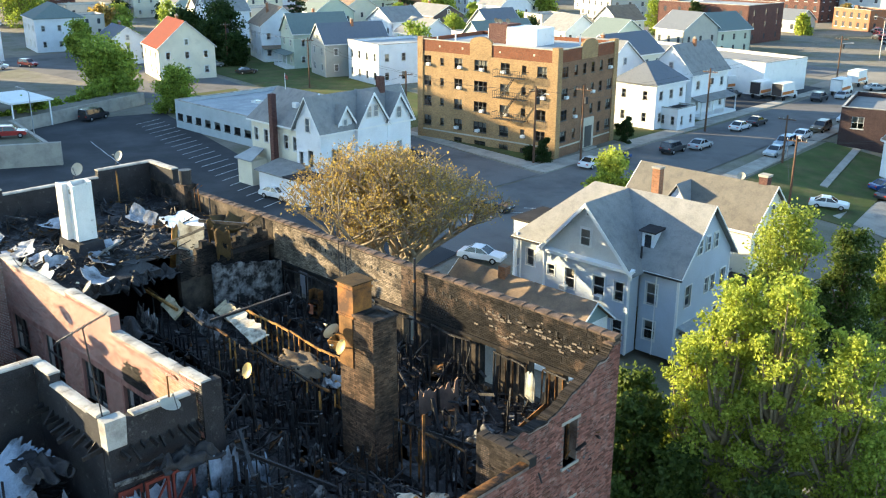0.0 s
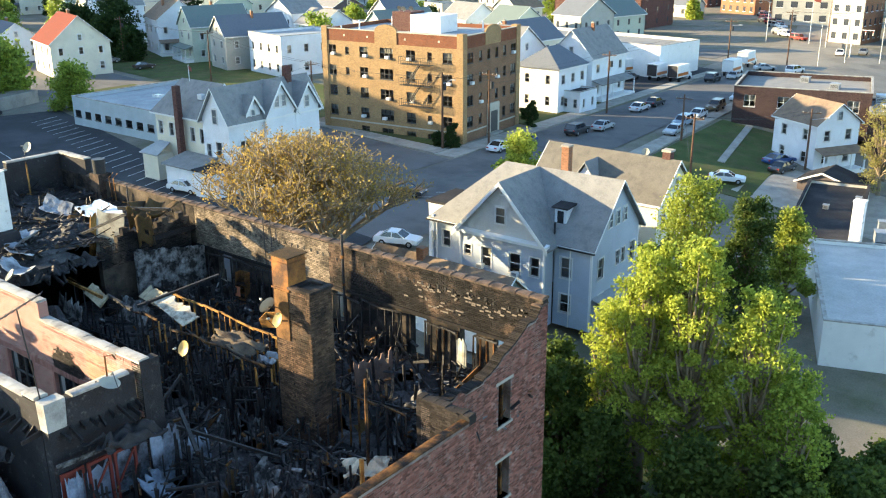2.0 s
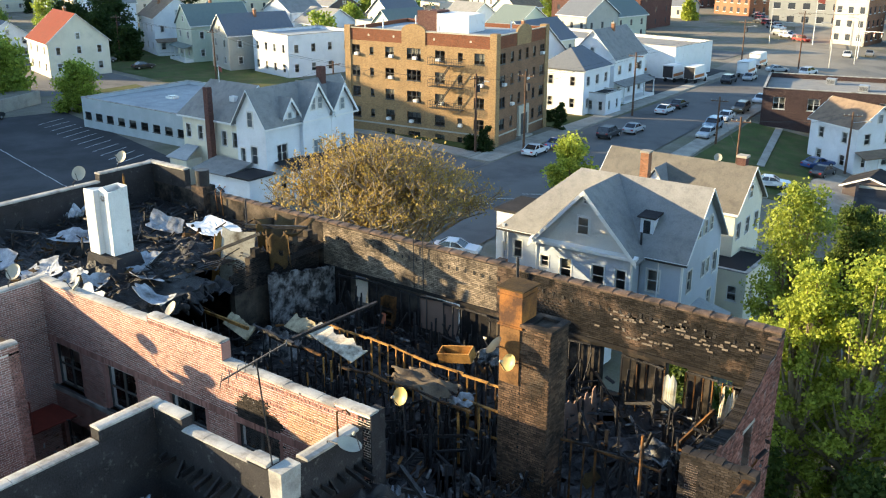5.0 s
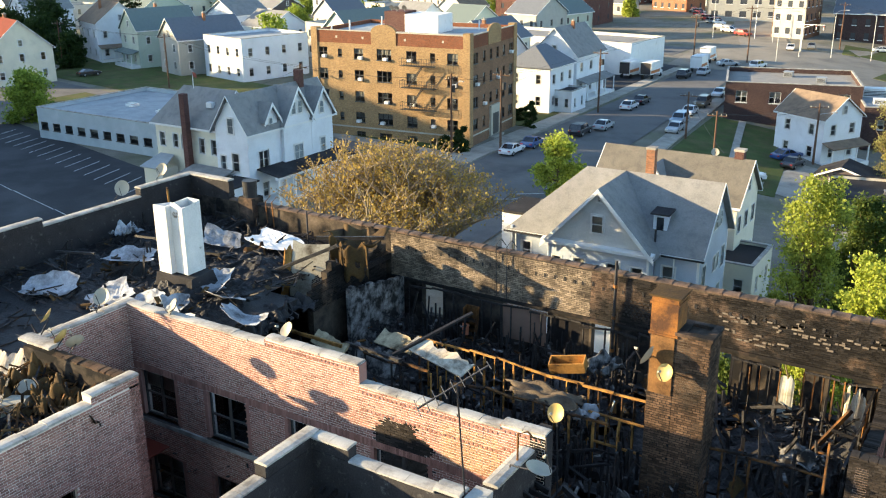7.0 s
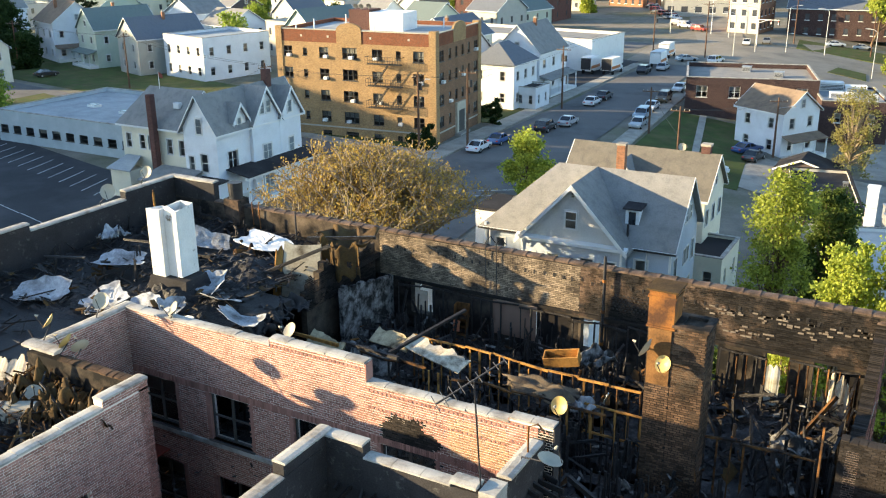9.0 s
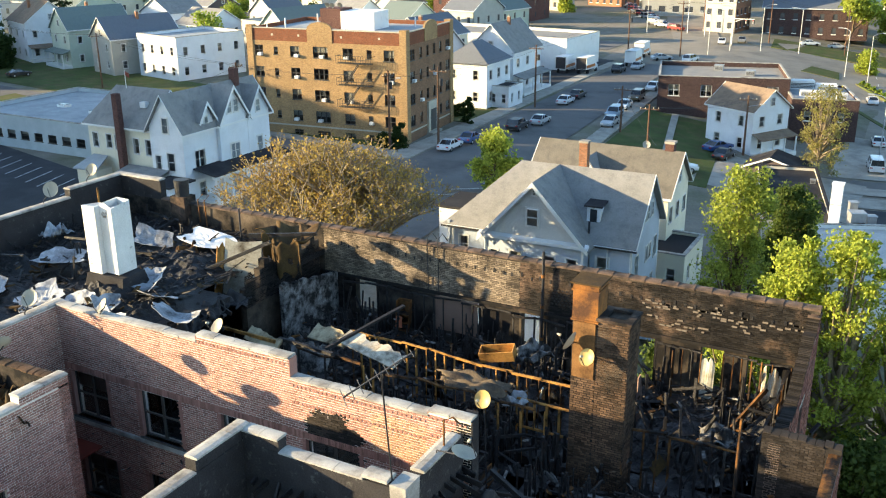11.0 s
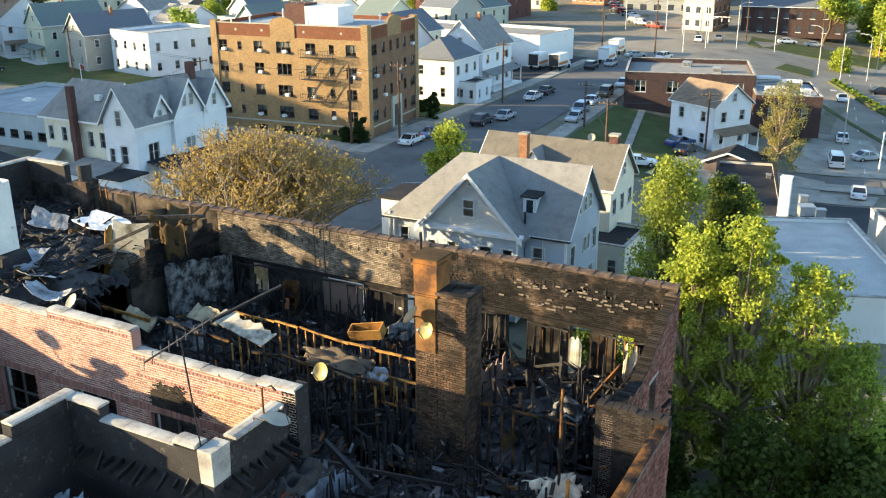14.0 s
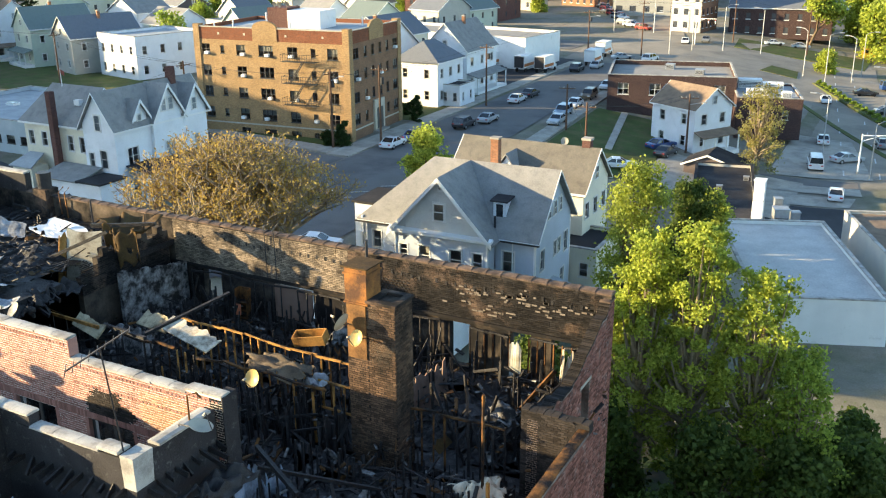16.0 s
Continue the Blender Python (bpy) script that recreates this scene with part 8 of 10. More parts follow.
# ---- parked cars, trucks, a bus ----
WHITE, SILVER, GREY, DARK, BLUE, BROWN, RED, SKY = (0.72, 0.73, 0.74), (0.42, 0.44, 0.46), (0.2, 0.21, 0.22), (0.025, 0.026, 0.03), (0.02, 0.07, 0.22), (0.17, 0.12, 0.07), (0.35, 0.03, 0.025), (0.3, 0.38, 0.46)
CARS = (
    (-69.7, 100.4, 92, WHITE, "sedan", "white sedan parked at the kerb"), (-69.2, 105.5, 92, BLUE, "sedan", "dark blue sedan parked at the kerb"),
    (-66.8, 115.8, 92, DARK, "suv", "black car parked at the kerb"), (-65.4, 121, 92, SILVER, "sedan", "silver sedan parked at the kerb"),
    (-68, 137.8, 92, WHITE, "sedan", "pale silver sedan parked at the kerb"), (-68.1, 143.6, 92, DARK, "sedan", "dark sedan parked at the kerb"),
    (-57.6, 131.8, 273, SKY, "suv", "silver-blue car parked at the kerb"), (-56.3, 126.0, 273, SILVER, "sedan", "silver sedan parked at the kerb"),
    (-58.4, 139, 273, WHITE, "sedan", "white sedan parked at the kerb"), (-58.8, 147, 273, BROWN, "suv", "brown pickup-like car parked at the kerb"),
    (-59.2, 157.8, 273, WHITE, "sedan", "white car parked near the corner"), (-70.9, 174, 93, DARK, "suv", "dark car by the rental yard"),
    (-68.9, 180, 93, SILVER, "sedan", "silver car by the rental yard"), (-86.5, 61, 10, WHITE, "sedan", "white sedan parked beside the white house"),
    (-148.2, 68.5, 110, DARK, "van", "dark van parked in the lot corner"), (-221, 88, 20, RED, "suv", "dark red car in a yard"),
    (-220.6, 80.6, 60, WHITE, "van", "white pickup in a yard"), (-190, 118, 80, GREY, "suv", "grey car on the cross street"),
    (-176, 117.6, 80, DARK, "sedan", "dark car on the cross street"), (-65.3, 75.4, 15, DARK, "sedan", "dark car at the yard corner"),
    (-55.4, 62.6, 20, WHITE, "sedan", "white car behind the brick parapet"), (-40, 125, 60, BLUE, "sedan", "dark blue car on the drive"),
    (-38.4, 121.8, 80, DARK, "sedan", "black car on the drive"), (-41.5, 110.4, 20, WHITE, "sedan", "white car behind the house"),
    (-24.8, 182.8, 100, WHITE, "sedan", "white car driving lane of the avenue"), (-20.9, 148, 98, WHITE, "sedan", "white car at the avenue kerb"),
    (-16.3, 137.4, 40, SILVER, "sedan", "silver car in the forecourt"), (-19.9, 131.7, 100, WHITE, "van", "white van beside the budding tree"),
    (-15.5, 117, 95, WHITE, "sedan", "white car in the forecourt"), (-68, 194, 40, SILVER, "sedan", "silver car at the junction"),
    (-61.8, 194, 80, WHITE, "suv", "pale car at the junction"), (-62.9, 228, 100, WHITE, "sedan", "white car past the junction"),
    (-59.4, 234, 100, GREY, "sedan", "grey car past the junction"), (-45, 246, 20, WHITE, "sedan", "white car beyond the verge"),
    (-39, 249, 15, SILVER, "sedan", "silver car beyond the verge"), (-84.5, 166, 92, DARK, "sedan", "dark car in the rental yard"),
    (-30, 116, 10, SILVER, "sedan", "silver car on the concrete drive"), (-12.5, 150, 100, GREY, "sedan", "grey car in the avenue lane"),
)
for x, y, t, rgb, kind, lb in CARS:
    car(x, y, t, rgb, kind, lb, far=y > 165)
car(-134.6, 49.4, 62, RED, "suv", "red car parked on the terrace", z=3.3)
CR = random.Random(9)
for i in range(26):
    k, j = i % 13, i // 13
    x, y = -19 + k * 2.3 + j * 3, 176 + k * 4.2 - j * 22 + 20
    if CR.random() < 0.85:
        rgb, nm = CR.choice(((WHITE, "white"), (SILVER, "silver"), (DARK, "black"), (GREY, "grey"), (BLUE, "blue"), (WHITE, "white")))
        car(x, y, 20 + CR.uniform(-3, 3), rgb, CR.choice(("sedan", "suv", "van")), nm + " car in the car park row", far=True)
for i in range(16):
    a = i / 15
    rgb, nm = CR.choice(((WHITE, "white"), (SILVER, "silver"), (DARK, "black"), (GREY, "grey"), (RED, "red")))
    car(lerp(-116, -82, a) + CR.uniform(-2, 2), lerp(318, 254, a) + CR.uniform(-4, 4), -30 + CR.uniform(-10, 10), rgb, CR.choice(("sedan", "suv")), nm + " car in a far parking row", far=True)


def box_truck(x, y, turn, label, stripe, open_back=False):
    z = ground_z(x, y)
    ob = thing("box_truck", (0, 0, 0), label, "truck", "rental trucks")
    g = Geo()
    for a in ((-3.0, 1.6, -1.15, -1.07, 0.95, 3.3), (-3.0, 1.6, 1.07, 1.15, 0.95, 3.3), (-3.0, 1.6, -1.07, 1.07, 3.22, 3.3), (1.5, 1.6, -1.07, 1.07, 0.95, 3.22), (-3.0, 1.6, -1.07, 1.07, 0.95, 1.03)):
        g.box(*a)
    bx = part("cargo_box", g, M["white_paint"], ob)
    part("stripe", Geo().box(-2.9, 1.5, -1.156, -1.151, 1.2, 1.75), M[stripe], bx)
    part("rear_door", Geo().box(-3.03, -2.99, -1.0, 1.0, 1.0, 3.1), M["dark_metal" if open_back else "trim"], bx)
    part("cab", Geo().prism([(1.65, -1.0, 0.5), (3.3, -1.0, 0.5), (3.3, -1.0, 1.25), (2.7, -1.0, 1.45), (2.35, -1.0, 2.15), (1.65, -1.0, 2.15)], (0, 2.0, 0)), M["white_paint"], ob)
    part("windscreen", Geo().hexa([(2.72, -0.9, 1.47), (2.72, 0.9, 1.47), (2.66, 0.9, 1.47), (2.66, -0.9, 1.47), (2.40, -0.8, 2.1), (2.40, 0.8, 2.1), (2.33, 0.8, 2.1), (2.33, -0.8, 2.1)]), M["car_glass"], ob)
    for a in (-1.9, 2.4):
        for s in (-0.95, 0.95):
            part("wheel", Geo().tube((a, s - 0.14, 0.42), (a, s + 0.14, 0.42), 0.42, 0.42, 12), M["tyre"], ob)
    ob.matrix_basis = pose(x, y, z + 0.04, 0, 0, turn)


M["orange_paint"] = paint("orange", (0.6, 0.18, 0.03))
for x, y, t, op in ((-80.4, 170, 88, True), (-76.4, 170.7, 88, True), (-87.7, 173.0, 70, False), (-91.0, 168.5, 60, False), (-73.5, 198, 92, False), (-71.0, 184, 92, False), (-90, 163.5, 55, False)):
    box_truck(x, y, t, "white rental box truck with an orange stripe" + (", rear facing the street" if op else ""), "orange_paint", op)
bus = thing("school_bus", (0, 0, 0), "yellow bus parked beyond the car park", "bus")
M["bus_yellow"] = paint("yellow", (0.62, 0.33, 0.03))
part("body", Geo().prism([(-5, -1.2, 0.6), (3.6, -1.2, 0.6), (5, -1.2, 0.6), (5, -1.2, 1.5), (3.8, -1.2, 1.6), (3.6, -1.2, 2.9), (-4.9, -1.2, 2.95), (-5, -1.2, 2.8)], (0, 2.4, 0)), M["bus_yellow"], bus)
for i in range(9):
    part("side_window", Geo().box(-4.6 + i * 0.9, -3.85 + i * 0.9, -1.215, -1.19, 1.85, 2.55), M["car_glass"], bus)
for a in (-3.2, 3.4):
    for s in (-1.0, 1.0):
        part("wheel", Geo().tube((a, s - 0.15, 0.48), (a, s + 0.22 * s, 0.48), 0.48, 0.48, 12), M["tyre"], bus)
bus.matrix_basis = pose(-19.5, 250, ground_z(-19.5, 250) + 0.04, 0, 0, 12)

# ---- poles, lamps, wires ----
tops = {}
for k, x, y, h, t, tf, lm in (("a", -76.5, 96.2, 10.5, 80, True, True), ("b", -70.7, 99, 11.0, 5, True, False), ("c", -71.2, 132.5, 10.0, 5, True, False), ("d", -73, 186, 11, 5, True, True), ("e", -36.6, 125.7, 8.4, 20, False, True), ("f", -53.7, 123, 6.8, 10, False, False), ("g", -45, 107, 8.5, 10, False, False), ("h", -102, 96.5, 10, 80, False, False), ("i", -65.9, 201, 12, 5, True, True), ("j", -54, 240, 11, 10, False, False), ("k", -98, 70, 9, 80, True, False), ("l", -190, 122, 10, 80, True, False), ("m", -150, 115, 10, 80, False, False), ("n", -36, 238, 11, 20, True, False), ("o", -84, 120, 9, 0, False, False)):
    tops[k] = utility_pole(x, y, h, t, transformer=tf, lamp=lm)
for a, b in ("ab", "bc", "cd", "di", "ij", "ah", "hm", "ml", "fg", "ge", "jn"):
    for s in (-1.0, 1.0):
        u = Vector((s, 0.3 * s, 0.3))
        cable("overhead_wire", [tops[a] + u, tops[b] + u], 0.7, 0.018)
cable("overhead_wire", [tops["b"] + Vector((0, 0, -1.2)), Vector((-80, 132, 8.6))], 0.5, 0.018)
cable("overhead_wire", [tops["f"] + Vector((0, 0, 0)), Vector((-41.0, 97.0, 5.6))], 0.5, 0.018)
cable("overhead_wire", [tops["k"], tops["h"]], 0.5, 0.018)
for x, y, h, t in ((-86, 243, 10, 200), (-58.6, 217, 9.5, 190), (-52.8, 223, 10, 20), (-45, 228, 10, 170), (-32.5, 208, 9.5, 160), (-27.8, 206, 9.5, 20), (-23, 210, 9, 160), (-22, 220, 9, 20), (-20, 140, 8.5, 185), (-12.6, 128.6, 7.5, 0), (-61, 206, 9, 200), (-70, 240, 9, 20), (-14, 172, 8.5, 185), (-140, 55, 7.0, 200)):
    street_lamp(x, y, h, t)
def signal_mast(x, y, h, turn, reach, label):
    """A steel mast with a braced arm that carries two signal heads."""
    z = ground_z(x, y)
    ob = thing("traffic_signal", (0, 0, 0), label, "traffic signal", "traffic signals")
    part("pole", Geo().tube((0, 0, 0), (0, 0, h), 0.13, 0.1), M["trim"], ob)
    part("base", Geo().tube((0, 0, 0), (0, 0, 0.4), 0.24, 0.2), M["concrete"], ob)
    part("arm", Geo().tube((0, 0, h - 0.2), (reach, 0, h), 0.09, 0.06), M["trim"], ob)
    part("brace", Geo().tube((0, 0, h - 1.0), (reach * 0.45, 0, h - 0.12), 0.05, 0.05), M["trim"], ob)
    for a in (reach * 0.62, reach * 0.96):
        hd = part("signal_head", Geo().box(a - 0.18, a + 0.18, -0.16, 0.16, h - 1.15, h - 0.12), M["dark_metal"], ob)
        for k in range(3):
            part("lens", Geo().tube((a, -0.162, h - 0.95 + 0.31 * k), (a, -0.2, h - 0.95 + 0.31 * k), 0.11, 0.11, 10), M["lamp_red" if k == 2 else "lamp_clear"], hd)
    ob.matrix_basis = pose(x, y, z + 0.02, 0, 0, turn)


signal_mast(-14.3, 131.0, 5.6, 12, 5.0, "white steel traffic signal mast with an arm over the avenue")
signal_mast(-60.2, 226.0, 6.5, -20, 5.5, "steel traffic signal mast at the broad junction")
fp = thing("flagpole", (-76, 246, 1.5), "tall white flagpole with a small flag", "flagpole")
part("pole", Geo().tube((-76, 246, 1.4), (-76, 246, 13.5), 0.1, 0.05), M["white_paint"], fp)
part("flag", Geo().prism([(-75.95, 246, 13.3), (-74.2, 246.3, 12.9), (-74.3, 246.2, 11.7), (-75.95, 246, 12.1)], (0.02, -0.03, 0)), M["red_rail"], fp, "faded red and white flag")

# ---- things on the nearer roofs ----
def duct(x, y, z, w, d, h, label, mat="grey_metal", turn=0.0, category="roof unit"):
    """A rooftop unit: casing, lid and louvre slats."""
    ob = thing("rooftop_unit", (0, 0, 0), label, category, "rooftop units")
    part("casing", Geo().box(-w / 2, w / 2, -d / 2, d / 2, 0, h), M[mat], ob)
    part("lid", Geo().box(-w / 2 - 0.06, w / 2 + 0.06, -d / 2 - 0.06, d / 2 + 0.06, h + 0.004, h + 0.08), M[mat], ob)
    for i in range(4):
        part("slat", Geo().box(-w / 2 + 0.1, w / 2 - 0.1, -d / 2 - 0.03, -d / 2 - 0.005, h * (0.2 + 0.17 * i), h * (0.28 + 0.17 * i)), M["dark_metal"], ob)
    ob.matrix_basis = pose(x, y, z, 0, 0, turn)


for x, y, w, d, h in ((-33.5, 152.5, 3.6, 2.0, 1.3), (-29.6, 150.8, 3.0, 1.8, 1.2), (-31.0, 146.0, 3.4, 1.2, 0.8), (-26.6, 145.0, 1.4, 1.2, 0.9)):
    duct(x, y, 4.31, w, d, h, "pale metal duct on the silver roof", mat="white_paint", turn=15)
for x, y in ((-25.2, 109.5), (-27.2, 104)):
    duct(x, y, 0.06, 0.6, 0.5, 0.45, "small grey vent on the tar roof", turn=4)
for x, y in ((-47.5, 156), (-41.5, 152)):
    duct(x, y, 5.91, 1.4, 1.4, 0.8, "small grey vent on the store roof", turn=4)
sk = thing("white_stack", (-20.9, 92.8, -3.0), "tall white sheet-metal stack beside the tar roof", "stack")
part("pipe", Geo().box(-21.4, -20.35, 92.3, 93.3, -3.0, 4.6), M["white_paint"], sk)
part("rim", Geo().box(-21.47, -20.28, 92.23, 93.37, 4.604, 4.75), M["trim"], sk)
for z in (0.4, 2.5):
    part("seam", Geo().shell(-21.42, -20.33, 92.28, 93.32, z, z + 0.06, 0.016), M["grey_metal"], sk)
for k, (x, y, w, d, h) in enumerate(((-18.9, 95.2, 1.5, 1.5, 4.2), (-17.6, 96.6, 0.9, 0.9, 3.6), (-19.6, 97.6, 0.8, 0.8, 4.6))):
    duct(x, y, -3.0, w, d, h, "grey boxed duct beside the white stack", turn=21)
sb = thing("low_shed", (-31, 116, -2.4), "low dark shed with black roof and pale eaves board", "shed")
part("wall", Geo().box(-34.4, -27.2, 116.0, 121.0, -3.0, -0.3), M["dark_siding"], sb)
part("gable", Geo().prism([(-34.4, 116.0, -0.3), (-27.2, 116.0, -0.3), (-31.4, 116.0, 1.0)], (0, 0.2, 0)), M["dark_siding"], sb)
part("roof_slope", Geo().prism([(-34.8, 115.7, -0.4), (-31.4, 115.7, 1.05), (-31.4, 121.3, 1.05), (-34.8, 121.3, -0.4)], (0, 0, 0.14)), M["tar_roof"], sb)
part("roof_slope", Geo().prism([(-31.4, 115.7, 1.05), (-26.8, 115.7, -0.4), (-26.8, 121.3, -0.4), (-31.4, 121.3, 1.05)], (0, 0, 0.14)), M["tar_roof"], sb)
for x, z, u, v in ((-34.8, -0.42, -31.4, 1.03), (-31.4, 1.03, -26.8, -0.42)):
    part("eaves_board", Geo().beam((x, 115.62, z + 0.06), (u, 115.62, v + 0.06), 0.05, 0.22), M["trim"], sb)
for x, y, z, t in ((-46.3, 61.8, 7.4, 30), (-36.2, 76.0, 10.15, 20)):
    satellite_dish(x, y, z + 0.45, t, 35, 0.36, "white satellite dish on the house roof", mat="dish", foot=(x, y, z))
for x, y, z0, z1 in ((-35.3, 57.38, -0.7, 6.2), (-43.5, 57.08, -0.7, 6.2)):
    solid("downpipe", Geo().tube((x, y, z0), (x, y, z1), 0.05, n=6), M["trim"], "white metal downpipe on the blue-grey house", "pipe", "downpipes")
for x, y, z in ((-41.4, 57.12, 3.4), (-37.95, 57.24, 3.4)):
    ac = thing("window_unit", (x, y, z), "pale air conditioner in a window", "air conditioner", "window units")
    part("casing", Geo().box(x - 0.3, x + 0.3, y - 0.25, y + 0.25, z, z + 0.38), M["white_paint"], ac)
    part("grille", Geo().box(x - 0.26, x + 0.26, y - 0.265, y - 0.252, z + 0.05, z + 0.33), M["grey_metal"], ac)
fl = thing("store_flag", (-93.0, 67.6, 12), "small faded flag on a short roof pole", "flag")
part("pole", Geo().tube((-93.0, 67.6, 12.8), (-93.0, 67.6, 14.9), 0.04), M["white_paint"], fl)
part("cloth", Geo().prism([(-93.0, 67.6, 14.8), (-92.3, 67.5, 14.6), (-92.3, 67.5, 14.1), (-93.0, 67.6, 14.3)], (0.0, 0.03, 0)), M["red_rail"], fl)
# skylights on the long store's roof
for x, y in ((-124, 84.5), (-116, 83), (-109, 82.5)):
    sl = thing("skylight", (x, y, 5.3), "small dark skylight box on the pale roof", "skylight", "skylights")
    part("kerb", Geo().box(x - 0.8, x + 0.8, y - 0.6, y + 0.6, 5.35, 5.75), M["white_paint"], sl)
    part("pane", Geo().box(x - 0.7, x + 0.7, y - 0.5, y + 0.5, 5.754, 5.8), M["far_pane"], sl)

# ---- inside the burnt building ----
RI = random.Random(21)


def stud_wall(p, q, z0, z1, gap=0.41, mats=("char", "char", "scorched"), label="burnt stud partition with charred uprights", plate=True, broken=0.35, mid=None, plate_mat="scorched", w=0.075, d=0.045):
    """A timber partition stripped by fire: uprights, plates, a rail; some uprights burnt off short."""
    p, q = Vector((*p, 0)), Vector((*q, 0))
    ob = thing("stud_partition", (p.x, p.y, z0), label, "partition", "stud partitions")
    u = (q - p).normalized()
    side = Vector((-u.y, u.x, 0))
    n = max(2, int((q - p).length / gap))
    for i in range(n + 1):
        a = p.lerp(q, i / n)
        top = z1 - (RI.uniform(0.1, (z1 - z0) * 0.7) if RI.random() < broken else 0.0)
        lean = Vector((RI.gauss(0, 0.05), RI.gauss(0, 0.05), 0)) if top < z1 else Vector((RI.gauss(0, 0.012), RI.gauss(0, 0.012), 0))
        g = Geo()
        g.beam(a + Vector((0, 0, z0)), a + lean + Vector((0, 0, top)), w * RI.uniform(0.6, 1.1), d * RI.uniform(0.7, 1.2), jag=0.008)
        part("stud", g, M[RI.choice(mats)], ob)
    if plate:
        g = Geo()
        k = max(2, int((q - p).length / 1.1))
        for i in range(k):
            a, b = p.lerp(q, i / k), p.lerp(q, (i + 1) / k)
            if RI.random() < 0.14:
                continue
            g.beam(a + Vector((RI.gauss(0, 0.03), RI.gauss(0, 0.04), z1 + RI.gauss(0, 0.05))), b + Vector((0, RI.gauss(0, 0.04), z1 + RI.gauss(0, 0.05))), 0.075, 0.07, jag=0.014)
        part("top_plate", g, M[plate_mat], ob, "sunlit scorched top plate")
    if mid:
        g = Geo().beam(p + Vector((0, 0, mid)), q + Vector((0, 0, mid + RI.gauss(0, 0.04))), 0.09, 0.05, jag=0.01)
        part("rail", g, M[plate_mat], ob)
    return ob


# spine partitions either side of the corridor
stud_wall((-36.9, 18.3), (-30.3, 17.9), FLOOR, 15.15, mats=("char", "char"), broken=0.5)
stud_wall((-30.6, 17.85), (-21.45, 17.75), FLOOR, 15.15, mats=("scorched", "newwood", "char", "char"), plate_mat="scorched", broken=0.3)
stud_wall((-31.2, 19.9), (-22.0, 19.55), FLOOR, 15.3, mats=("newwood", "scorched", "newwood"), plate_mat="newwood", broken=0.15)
stud_wall((-19.5, 18.1), (-16.2, 18.35), FLOOR, 15.1, mats=("scorched", "char", "char"), plate_mat="scorched", broken=0.3)
# furring against the rear wall and cross partitions
stud_wall((-34.9, 24.72), (-21.9, 24.72), FLOOR, 15.15, mats=("char",), broken=0.25, plate_mat="char", gap=0.45)
stud_wall((-20.6, 24.72), (-18.9, 24.72), FLOOR, 15.1, mats=("char", "scorched"), broken=0.2, plate_mat="char", gap=0.3)
stud_wall((-18.1, 24.72), (-15.7, 24.72), FLOOR, 15.15, mats=("char", "scorched", "scorched"), broken=0.2, plate_mat="char", gap=0.32)
stud_wall((-15.8, 24.5), (-15.8, 19.0), FLOOR, 15.1, mats=("char", "scorched"), broken=0.5, plate_mat="char")
for x, y0, y1, zt in ((-32.6, 20.2, 24.5, 14.9), (-27.6, 20.0, 24.5, 14.9), (-24.6, 20.0, 24.5, 15.0), (-22.0, 19.9, 24.5, 14.8), (-28.4, 12.8, 17.6, 14.8), (-24.8, 12.8, 17.6, 14.9), (-32.2, 12.8, 17.7, 14.8), (-18.6, 10.5, 17.4, 14.7), (-21.6, 12.9, 17.2, 14.9), (-16.9, 18.6, 23.0, 14.2)):
    stud_wall((x, y0), (x, y1), FLOOR, zt, mats=("char",), broken=0.6, plate=False)
for x0, x1, y, zt in ((-22.2, -16.0, 15.4, 14.6), (-22.2, -15.5, 13.0, 14.6), (-35.5, -24.0, 15.2, 14.5), (-19.3, -14.2, 17.2, 14.0), (-27.0, -22.6, 6.8, 15.2), (-22.2, -14.2, 9.8, 14.8)):
    stud_wall((x0, y), (x1, y), FLOOR, zt, mats=("char",), broken=0.6, plate=False, gap=0.28)

# masonry cross wall with a plastered face
cw = thing("cross_wall", (-36, 22, 13), "broken brick cross wall with smoke-stained plaster", "wall")
g = Geo()
for i in range(16):
    y = 19.6 + i * 0.32
    g.box(-36.4, -36.1, y, y + 0.32, FLOOR, 16.9 + 0.22 * math.sin(i * 1.9) - 0.7 * (i < 3))
part("brick_leaf", g, M["sooty_mortar"], cw)
g = Geo()
brick_field(g, (-36.1, 19.6, 0), (0, 1, 0), 5.1, 15.4, 17.0, keep=lambda c, z: z < 16.7 + 0.15 * math.sin(c * 6))
tagged(part("brickwork", g, M["burnt_brick"], cw), kind="stuff")
g = Geo()
for i in range(24):
    y = 20.9 + i * 0.165
    g.box(-35.42, -35.24, y, y + 0.165, FLOOR, lerp(16.1, 15.4, i / 23) + 0.18 * noise.noise((i * 0.4, 0, 0)))
part("plaster_leaf", g, M["plaster"], cw, "pale plaster mottled with soot")

